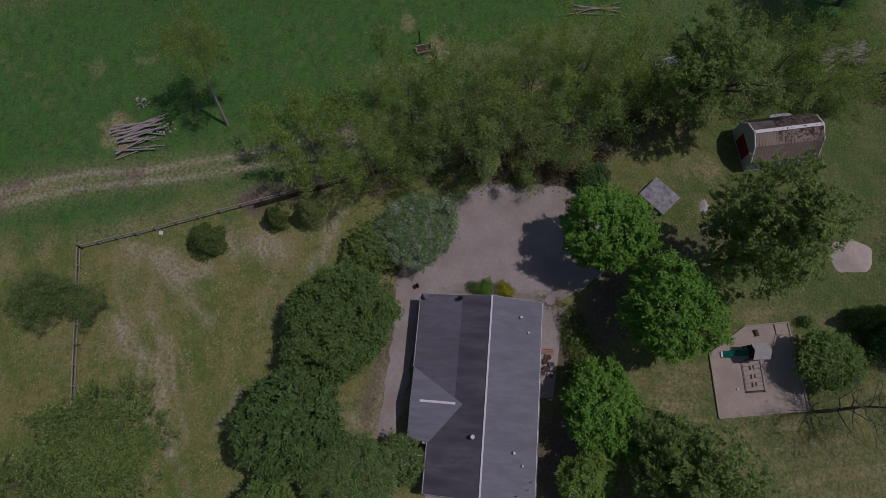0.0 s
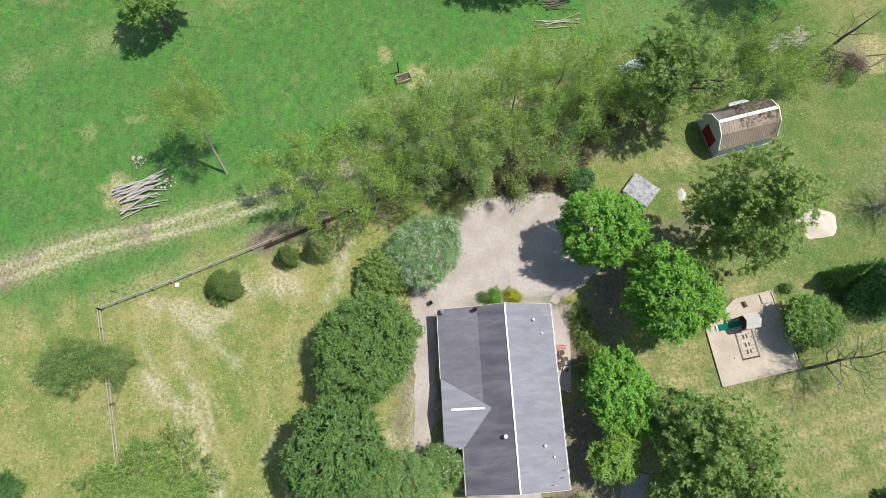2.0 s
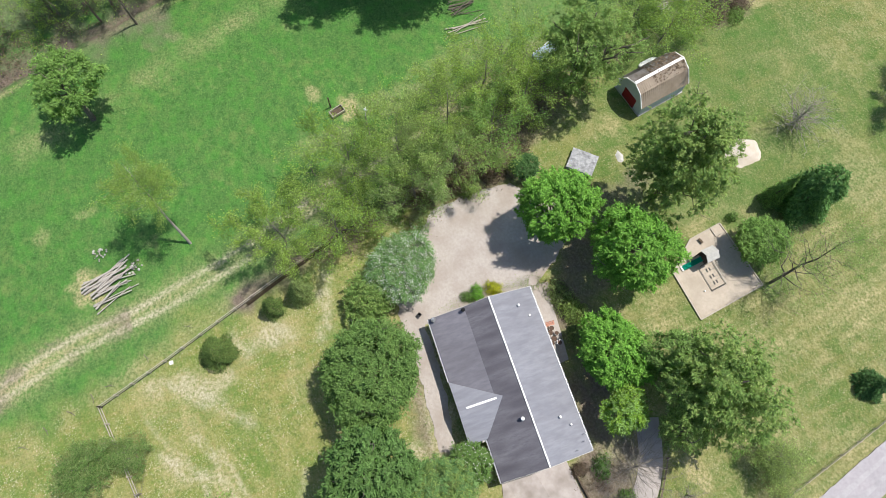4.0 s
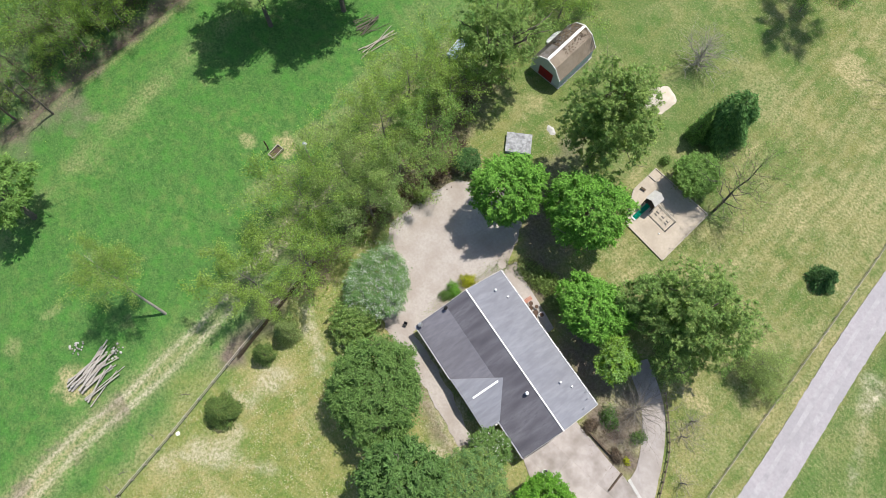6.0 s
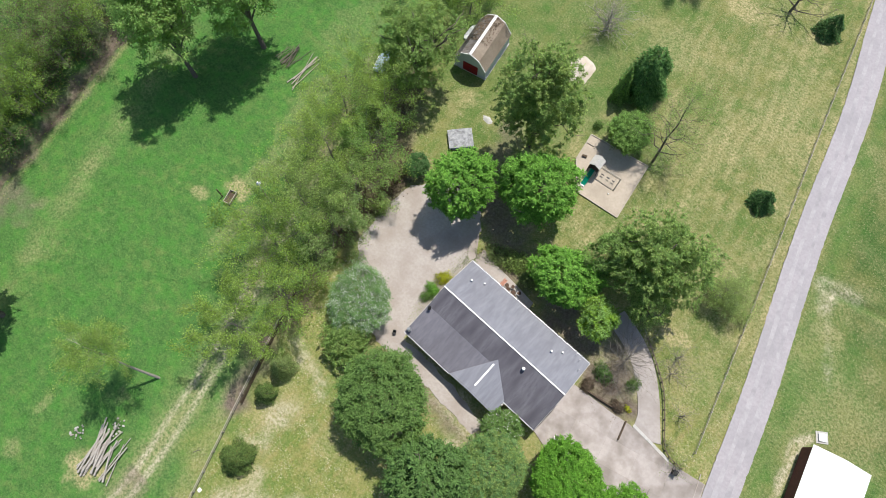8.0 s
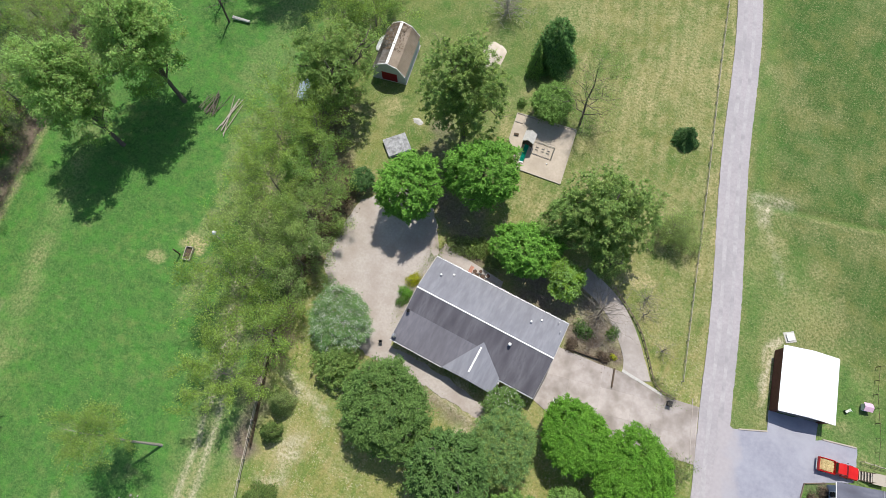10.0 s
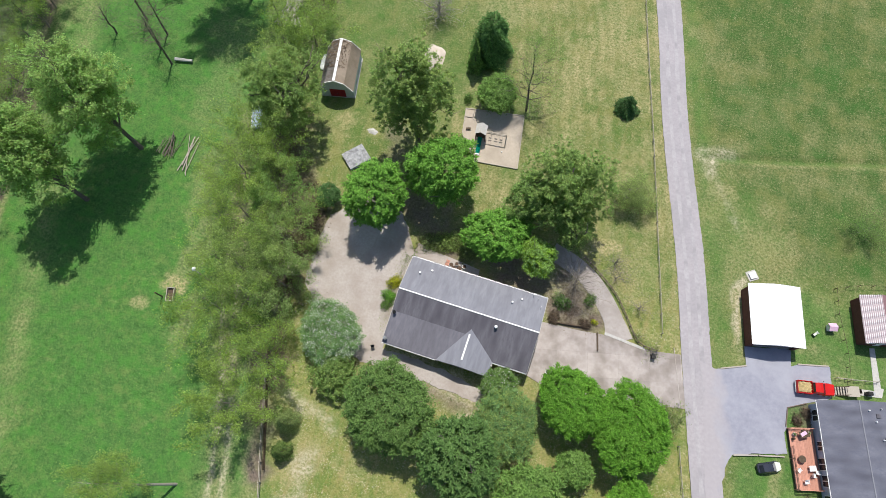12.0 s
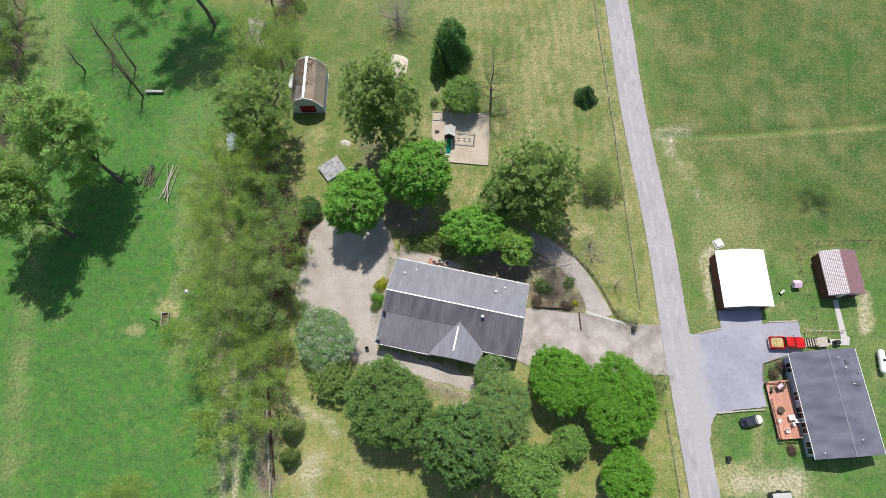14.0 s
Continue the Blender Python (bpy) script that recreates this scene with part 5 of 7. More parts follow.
# ---- the house ----
def house():
    h = thing("house", pose(0, 0, 0), "single-storey house with grey shingle roof and white ridge cap", "house")
    ZR, ZE, S = 5.0, 3.0, 0.339
    EA, EF, ED = 5.9, -5.9, -8.1
    XL, XR, XS = -10.8, 10.8, 1.3
    brk = -3.3
    zb = ZR + brk * S
    ze2 = 2.95
    part("wall", box((0, 5.1, 1.4), (20.4, 0.25, 2.8)), M_siding, h)
    part("wall", box((-10.2, -0.9, 1.4), (0.25, 11.75, 2.8)), M_siding, h)
    part("wall", box((10.2, 0.0, 1.4), (0.25, 9.95, 2.8)), M_siding, h)
    part("wall", box((8.0, -5.1, 1.4), (4.6, 0.25, 2.8)), M_siding, h)
    part("wall", box((-2.3, -6.6, 1.35), (15.6, 0.25, 2.7)), M_siding, h)
    part("wall", box((5.6, -5.85, 1.35), (0.25, 1.25, 2.7)), M_siding, h)
    for x in (-10.2, 10.2):
        part("gable", sheet([(x - 0.1, 5.0, 2.8), (x - 0.1, 0, 4.75), (x - 0.1, -5.0, 2.8), (x - 0.1, 0, 2.75)], 0.05), M_siding, h)
    T = 0.16
    # Back slope coloured palest, steep front darkest, after their tilt to the sun.
    part("roof", sheet([(XL, 0, ZR), (XR, 0, ZR), (XR, EA, ZE), (XL, EA, ZE)], T), M_shingle_pale, h, "grey shingle slope coloured paler as the sunlit side, with dark streaks")
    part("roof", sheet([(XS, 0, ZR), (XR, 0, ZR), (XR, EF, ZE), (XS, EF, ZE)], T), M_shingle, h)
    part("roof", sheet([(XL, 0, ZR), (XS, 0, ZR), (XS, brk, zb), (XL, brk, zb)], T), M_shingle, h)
    part("roof", sheet([(XL, brk, zb), (XS, brk, zb), (XS, ED, ze2), (XL, ED, ze2)], T), M_porch, h, "porch shingles coloured slightly paler for their flatter tilt to the sun")
    # cross gable over the porch
    cx, half, zc = 1.3, 3.7, 4.05
    bm = bmesh.new()
    a, b, c, d, e = [bm.verts.new(p) for p in ((cx - half, ED - 0.05, 2.99), (cx, ED - 0.05, zc), (5.5, ED - 0.05, 2.99), (cx, -2.4, zc + 0.17), (5.5, -5.75, 3.08))]
    bm.faces.new((a, b, d))
    bm.faces.new((b, c, e, d))
    bm.faces.new((a, c, b))
    part("cross_gable", bm, M_shingle_pale, h, "pale grey shingle cross gable")
    part("ridge_cap", box((cx, -5.15, zc + 0.12), (0.26, 3.9, 0.06), None, 0.02), M_white, h, "white ridge vent strip")
    part("ridge_cap", box((0, 0.0, ZR + 0.04), (21.6, 0.2, 0.07), None, 0.02), M_white, h, "white ridge cap")
    for y, z, x0, x1 in ((EA + 0.06, ZE - 0.08, XL, XR), (EF - 0.06, ZE - 0.08, 5.5, XR), (ED - 0.06, ze2 - 0.08, XL, cx - half)):
        bm = bmesh.new()
        L = x1 - x0
        add_box(bm, ((x0 + x1) / 2, y, z - 0.05), (L, 0.13, 0.02))
        add_box(bm, ((x0 + x1) / 2, y + (0.065 if y > 0 else -0.065), z), (L, 0.015, 0.12))
        add_box(bm, ((x0 + x1) / 2, y - (0.065 if y > 0 else -0.065), z), (L, 0.015, 0.12))
        part("gutter", bm, M_greymetal, h, "grey metal gutter")
    for x in (XL, XR):
        part("fascia", sheet([(x - 0.03, 0, ZR), (x + 0.03, 0, ZR), (x + 0.03, EA, ZE), (x - 0.03, EA, ZE)], 0.2), M_siding, h)
        y2, z2 = (EF, ZE) if x > 0 else (brk, zb)
        part("fascia", sheet([(x - 0.03, 0, ZR), (x + 0.03, 0, ZR), (x + 0.03, y2, z2), (x - 0.03, y2, z2)], 0.2), M_siding, h)
    part("fascia", sheet([(XL - 0.03, brk, zb), (XL + 0.03, brk, zb), (XL + 0.03, ED, ze2), (XL - 0.03, ED, ze2)], 0.2), M_siding, h)
    # roof pipes and the round vent
    for x, y, r, hh, mt in ((-8.72, 3.45, 0.13, 0.4, M_white), (-7.1, 4.4, 0.1, 0.3, M_greymetal), (5.85, 3.4, 0.13, 0.4, M_white), (7.1, 4.4, 0.1, 0.3, M_greymetal)):
        z = ZR - abs(y) * S
        bm = rod((x, y, z - 0.1), (x, y, z + hh), r, None, 10)
        add_rod(bm, (x, y, z + hh), (x, y, z + hh + 0.05), r * 1.25, r * 1.1, 10)
        part("roof_pipe", bm, mt, h)
    z = ZR - 1.15 * S
    bm = rod((4.6, -1.15, z - 0.1), (4.6, -1.15, z + 0.55), 0.16, None, 12)
    add_rod(bm, (4.6, -1.15, z + 0.55), (4.6, -1.15, z + 0.78), 0.26, 0.2, 12)
    part("chimney_vent", bm, M_white, h, "white round chimney vent")
    for x, y in ((9.4, 5.2), (10.1, 4.0), (8.6, 5.6)):
        part("wire_mast", rod((x, y, ZR - y * S - 0.05), (x, y, ZR - y * S + 0.9), 0.04), M_greymetal, h)
    # satellite dish at the roof corner
    zc2 = ze2 + 0.1
    bm = rod((-10.5, -7.6, zc2 - 0.1), (-10.5, -7.6, zc2 + 0.5), 0.04)
    add_rod(bm, (-10.5, -7.6, zc2 + 0.5), (-10.3, -7.4, zc2 + 0.62), 0.35, 0.3, 12)
    part("satellite_dish", bm, M_greymetal, h, "grey satellite dish")
    bm = rod((-10.4, -3.6, zb - 0.1), (-10.4, -3.6, zb + 0.5), 0.04)
    add_rod(bm, (-10.4, -3.6, zb + 0.5), (-10.2, -3.5, zb + 0.6), 0.3, 0.26, 12)
    part("satellite_dish", bm, M_black, h, "dark satellite dish")
    for x in (-8.5, -5.0, -1.5, 2.5):
        w = part("window", box((x, -6.76, 1.5), (1.5, 0.06, 1.2)), M_white, h)
        part("pane", box((x, -6.8, 1.5), (1.34, 0.03, 1.04)), M_glass, w)
    for x in (-6, 0, 5):
        w = part("window", box((x, 5.26, 1.6), (1.4, 0.06, 1.1)), M_white, h)
        part("pane", box((x, 5.3, 1.6), (1.24, 0.03, 0.94)), M_glass, w)
    g = part("garage_door", box((10.36, -1.2, 1.15), (0.06, 4.8, 2.2)), M_white, h, "white panelled garage door")
    for k in range(4):
        part("panel", box((10.4, -1.2, 0.36 + 0.54 * k), (0.03, 4.6, 0.46)), M_white, g)
    for x in (-9.8, -6.0, -2.3):
        part("post", box((x, -7.8, 1.38), (0.14, 0.14, 2.76)), M_white, h)


house()


def gable_building(name, x, y, yaw, w, l, ze, zr, wall, roofs, label, over=0.35, thick=0.12, category="building"):
    """Upright walls, gables and two roof slopes; the ridge runs along local y."""
    b = thing(name, pose(x, y, 0, 0, 0, yaw), label, category)
    hw, hl = w / 2 - over, l / 2 - over
    s = (zr - ze) / (w / 2)
    zt = ze + s * over - thick
    for sx in (-1, 1):
        part("wall", box((sx * hw, 0, zt / 2), (0.14, 2 * hl, zt)), wall, b)
    for sx, mat in zip((-1, 1), roofs):
        part("roof", sheet([(0, -l / 2, zr), (0, l / 2, zr), (sx * w / 2, l / 2, ze), (sx * w / 2, -l / 2, ze)], thick), mat, b)
    return b, hw, hl, zt, s


def end_wall(b, hw, y, zt, zr, mat, holes=()):
    """A gable end; holes are (x0, x1, top) from the ground up."""
    edge, zlow = -hw, 0.0
    bm = bmesh.new()
    for x0, x1, top in sorted(holes):
        if x0 > edge:
            add_box(bm, ((edge + x0) / 2, y, zt / 2), (x0 - edge, 0.14, zt))
        add_box(bm, ((x0 + x1) / 2, y, (top + zt) / 2), (x1 - x0, 0.14, zt - top))
        edge = x1
    add_box(bm, ((edge + hw) / 2, y, zt / 2), (hw - edge, 0.14, zt))
    v = [bm.verts.new(p) for p in ((-hw, y - 0.07, zt), (hw, y - 0.07, zt), (0, y - 0.07, zr), (-hw, y + 0.07, zt), (hw, y + 0.07, zt), (0, y + 0.07, zr))]
    bm.faces.new((v[0], v[1], v[2]))
    bm.faces.new((v[5], v[4], v[3]))
    bm.faces.new((v[0], v[2], v[5], v[3]))
    bm.faces.new((v[1], v[4], v[5], v[2]))
    return part("gable_wall", bm, mat, b)


# white-roofed garage across the lane
g, hw, hl, zt, s = gable_building("garage", 43.55, 14.0, 13.2, 7.7, 9.3, 3.0, 3.75, M_barnred, (M_whiteroof, M_whiteroof), "dark red garage with bright white metal roof", 0.3, 0.08, "garage")
end_wall(g, hw, -hl, zt, 3.62, M_barnred, ((-2.9, 2.9, 2.4),))
end_wall(g, hw, hl, zt, 3.62, M_barnred)
for sx in (-1, 1):
    for k in range(16):
        y = -4.5 + 9.0 * k / 15
        part("rib", sheet([(0.06 * sx, y - 0.02, 3.79), (0.06 * sx, y + 0.02, 3.79), (sx * 3.84, y + 0.02, 3.045), (sx * 3.84, y - 0.02, 3.045)], 0.04), M_whiteroof, g)
part("door_frame", box((0, -hl - 0.09, 2.45), (6.1, 0.06, 0.16)), M_white, g)
part("floor_slab", box((0, 0, 0.06), (7.0, 8.6, 0.08)), M_concrete, g)

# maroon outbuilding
g, hw, hl, zt, s = gable_building("outbuilding", 58.55, 18.3, 13.8, 5.8, 7.3, 2.6, 3.4, M_barnred, (M_glarerib, M_maroon), "small outbuilding with ribbed maroon metal roof", 0.3, 0.08, "shed")
end_wall(g, hw, -hl, zt, 3.28, M_barnred, ((-0.5, 0.5, 2.0),))
end_wall(g, hw, hl, zt, 3.28, M_barnred)
part("door", box((0, -hl, 1.0), (0.94, 0.08, 1.98)), M_white, g)
# Left slope and its white ribs are coloured pale in place of sun glare.
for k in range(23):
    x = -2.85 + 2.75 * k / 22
    part("rib", sheet([(x - 0.03, -3.64, 3.45 - (-x) * 0.2759), (x - 0.03, 3.64, 3.45 - (-x) * 0.2759), (x + 0.03, 3.64, 3.45 - (-x) * 0.2759), (x + 0.03, -3.64, 3.45 - (-x) * 0.2759)], 0.05), M_white if k % 2 else M_glarerib, g)
part("trim", box((0, -3.67, 2.62), (5.8, 0.05, 0.1)), M_white, g)

# neighbouring house
g, hw, hl, zt, s = gable_building("neighbour_house", 57.6, -2.4, 16.4, 10.0, 15.2, 3.0, 4.5, M_bluesiding, (M_neighbour_roof, M_neighbour_roof), "neighbouring blue-grey house with dark grey shingle roof", 0.45, 0.14, "house")
end_wall(g, hw, -hl, zt, 4.3, M_bluesiding)
end_wall(g, hw, hl, zt, 4.3, M_bluesiding)
part("ridge_cap", box((0, 0, 4.53), (0.16, 15.2, 0.04), None, 0.02), M_shingle_pale, g)
for sx in (-1, 1):
    part("gutter", box((sx * 5.05, 0, 2.92), (0.1, 15.2, 0.12), None, 0.03), M_white, g)
for y, wd, ht in ((5.6, 1.6, 1.4), (1.4, 1.3, 1.2), (-1.0, 1.7, 1.9), (-3.2, 1.6, 1.4), (-6.0, 1.9, 1.4)):
    w = part("window", box((-hw - 0.1, y, 1.55), (0.08, wd, ht)), M_white, g)
    for k in (-1, 1):
        part("pane", box((-hw - 0.15, y + k * wd * 0.24, 1.55), (0.03, wd * 0.42, ht - 0.16)), M_glass, w)
for x, y in ((2.2, 4.8), (2.9, 2.4), (1.3, 6.3), (3.4, 6.6), (4.3, 4.0), (1.6, -5.4), (-3.8, -6.8)):
    z = 4.5 - abs(x) * 0.3
    part("roof_pipe", rod((x, y, z - 0.1), (x, y, z + 0.35), 0.09, None, 8), M_white if x < 3 else M_greymetal, g)
for x, y in ((2.8, 5.6), (3.6, 2.4)):
    part("roof_vent", box((x, y, 4.5 - x * 0.3 + 0.06), (0.7, 0.6, 0.18), Euler((0, 0.29, 0)).to_matrix(), 0.03), M_shingle, g)

# deck and what stands on it
deck = thing("deck", pose(51.4, -4.6, 0, 0, 0, 16.4), "red-stained wooden deck along the neighbouring house", "deck")
for k in range(16):
    part("plank", box((-1.62 + 0.216 * k, 0, 0.62), (0.205, 8.4, 0.05)), M_deck, deck)
for x, y in ((-1.65, -4.1), (-1.65, 0), (-1.65, 4.1), (1.6, -4.1), (1.6, 4.1)):
    part("post", box((x, y, 0.72), (0.12, 0.12, 1.55)), M_deck, deck)
for z in (1.45, 1.1):
    part("rail", box((-1.65, -1.2, z), (0.07, 5.8, 0.1)), M_deck, deck)
    part("rail", box((0, -4.15, z), (3.3, 0.07, 0.1)), M_deck, deck)
    part("rail", box((0, 4.15, z), (3.3, 0.07, 0.1)), M_deck, deck)
for y in np.linspace(-4.0, 1.6, 20):
    part("baluster", box((-1.65, float(y), 0.95), (0.04, 0.04, 0.9)), M_deck, deck)
part("skirt", box((-1.6, 0, 0.3), (0.06, 8.3, 0.56)), M_darkwood, deck)


def on_deck(x, y):
    a = radians(16.4)
    return 51.4 + x * math.cos(a) - y * math.sin(a), -4.6 + x * math.sin(a) + y * math.cos(a)


def patio_chair(x, y, yaw, z=0.645):
    px, py = on_deck(x, y)
    c = thing("patio_chair", pose(px, py, z, 0, 0, yaw), "white plastic patio chair on the deck", "chair", "deck chairs")
    part("seat", box((0, 0, 0.42), (0.52, 0.5, 0.05), None, 0.02), M_white, c)
    part("backrest", box((0, 0.26, 0.68), (0.52, 0.05, 0.5), Euler((-0.2, 0, 0)).to_matrix(), 0.02), M_white, c)
    for sx in (-0.22, 0.22):
        for sy in (-0.21, 0.21):
            part("leg", box((sx, sy, 0.2), (0.05, 0.05, 0.4)), M_white, c)
        part("armrest", box((sx * 1.15, 0, 0.62), (0.05, 0.46, 0.04)), M_white, c)


for cx, cy, yaw in ((-1.2, -1.6, 60), (1.3, -1.75, 200), (0.75, -2.2, 110), (-0.4, -3.1, 20)):
    patio_chair(cx, cy, yaw)
px, py = on_deck(-0.6, -0.05)
f = thing("fire_pit", pose(px, py, 0.645), "dark round metal fire pit on the deck", "fire pit")
bm = rod((0, 0, 0.25), (0, 0, 0.5), 0.3, 0.46, 16)
part("bowl", bm, M_black, f)
part("rim", rod((0, 0, 0.5), (0, 0, 0.53), 0.52, 0.52, 16), M_darkwood, f)
for k in range(3):
    a = 2.1 * k
    part("leg", rod((0.35 * math.cos(a), 0.35 * math.sin(a), 0), (0.28 * math.cos(a), 0.28 * math.sin(a), 0.35), 0.03), M_black, f)
px, py = on_deck(0.65, -1.25)
f = thing("side_table", pose(px, py, 0.645, 0, 0, 20), "white plastic table among the deck chairs", "table")
part("tabletop", box((0, 0, 0.6), (0.95, 0.75, 0.05), None, 0.02), M_white, f)
for sx in (-0.38, 0.38):
    for sy in (-0.28, 0.28):
        part("leg", box((sx, sy, 0.29), (0.05, 0.05, 0.58)), M_white, f)
px, py = on_deck(0.1, 3.3)
f = thing("patio_table", pose(px, py, 0.645, 0, 0, 30), "cluttered patio table with pale covers on the deck", "table")
part("tabletop", box((0, 0, 0.72), (1.3, 0.9, 0.05), None, 0.02), M_darkwood, f)
part("cover", box((-0.1, 0.1, 0.78), (0.9, 0.5, 0.06), Euler((0, 0, 0.3)).to_matrix(), 0.025), M_pink, f, "pale pink cloth thrown over the table")
for sx in (-0.55, 0.55):
    for sy in (-0.36, 0.36):
        part("leg", box((sx, sy, 0.35), (0.06, 0.06, 0.7)), M_darkwood, f)
for i, (ox, oy, sz) in enumerate(((0.9, 3.5, 0.5), (0.2, 3.75, 0.45), (-1.1, 3.3, 0.5), (-1.3, 2.7, 0.4))):
    px, py = on_deck(ox, oy)
    f = thing("plant_pot", pose(px, py, 0.645), "clay plant pot with dry plants on the deck", "plant pot", "pots on the deck")
    part("pot", rod((0, 0, 0), (0, 0, sz * 0.8), sz * 0.4, sz * 0.5, 12), M_darkwood if i % 2 else M_stone, f)
    rng = np.random.RandomState(i)
    part("plant", leaf_mesh("plant", rng.normal(0, sz * 0.25, (60, 3)) + np.array((0, 0, sz)), rng.normal(0, 1, (60, 3)), 0.18, [M_bramble if i % 2 else M_greyleaf], rng), None, f)


# ---- garden shed with a barn roof ----
def gambrel_shed():
    b = thing("garden_shed", pose(-33.6, 30.7, 0, 0, 0, 12), "blue-grey barn-style shed with tan ribbed roof and red door", "shed")
    w, l = 5.7, 8.0
    prof = [(-w / 2 - 0.12, 2.25), (-1.65, 4.3), (0, 5.05), (1.65, 4.3), (w / 2 + 0.12, 2.25)]
    for sx in (-1, 1):
        part("wall", box((sx * (w / 2 - 0.06), l / 2, 1.18), (0.12, l - 0.1, 2.36)), M_bluewall, b)
    for y in (0.06, l - 0.06):
        bm = bmesh.new()
        out = [(-w / 2, 0), (w / 2, 0), (w / 2, 2.3), (1.62, 4.23), (0, 4.96), (-1.62, 4.23), (-w / 2, 2.3)]
        f1 = [bm.verts.new((x, y - 0.06, z)) for x, z in out]
        f2 = [bm.verts.new((x, y + 0.06, z)) for x, z in out]
        bm.faces.new(f1)
        bm.faces.new(f2[::-1])
        for i in range(len(out)):
            j = (i + 1) % len(out)
            bm.faces.new((f1[i], f2[i], f2[j], f1[j]))
        part("gable_wall", bm, M_bluewall, b)
    for (x0, z0), (x1, z1) in zip(prof, prof[1:]):
        skin = M_tanroof if x1 > 0.1 else M_greyroof
        part("roof", sheet([(x0, -0.25, z0), (x1, -0.25, z1), (x1, l + 0.25, z1), (x0, l + 0.25, z0)], 0.07), skin, b)
        n = 24
        for k in range(n):
            y = -0.15 + (l + 0.3) * k / (n - 1)
            d = Vector((-(z1 - z0), 0, x1 - x0)).normalized() * 0.035
            part("rib", sheet([(x0 + d.x, y - 0.025, z0 + d.z), (x1 + d.x, y - 0.025, z1 + d.z), (x1 + d.x, y + 0.025, z1 + d.z), (x0 + d.x, y + 0.025, z0 + d.z)], 0.03), skin, b)
        for y in (-0.3, l + 0.3):
            part("trim", sheet([(x0, y - 0.06, z0 + 0.05), (x1, y - 0.06, z1 + 0.05), (x1, y + 0.06, z1 + 0.05), (x0, y + 0.06, z0 + 0.05)], 0.2), M_white, b)
    part("ridge_cap", box((0, l / 2, 5.1), (0.46, l + 0.5, 0.06), None, 0.02), M_white, b, "white ridge cap strewn with twigs")
    d = part("door", box((0.05, -0.03, 1.05), (2.7, 0.1, 2.1)), M_reddoor, b, "red double door")
    for sx in (-1, 1):
        part("panel", box((0.05 + sx * 0.67, -0.09, 1.05), (1.24, 0.03, 1.9)), M_reddoor, d)
        part("handle", box((0.05 + sx * 0.12, -0.13, 1.05), (0.05, 0.05, 0.25)), M_black, d)
    part("foundation", box((0, l / 2, 0.04), (w + 0.3, l + 0.3, 0.14)), M_stone, b)
    return b


gambrel_shed()
rng = np.random.RandomState(4)
n = 480
ly = 8.1 - 5.6 * rng.rand(n) ** 1.4
lx = rng.normal(-0.6, 1.0, n).clip(-2.6, 1.5)
lz = 5.14 - 0.455 * np.minimum(np.abs(lx), 1.65) - 1.52 * np.maximum(0, np.abs(lx) - 1.65)
a = radians(12)
pts = np.stack([-33.6 + lx * math.cos(a) - ly * math.sin(a), 30.7 + lx * math.sin(a) + ly * math.cos(a), lz], 1)
tagged(part("leaf_litter", leaf_mesh("leaf_litter", pts, rng.normal(0, 0.3, (n, 3)) + np.array((0, 0, 1)), 0.34, [M_bramble], rng), None, None), "brown twigs and leaves fallen on the shed roof", "leaf litter", kind="stuff")


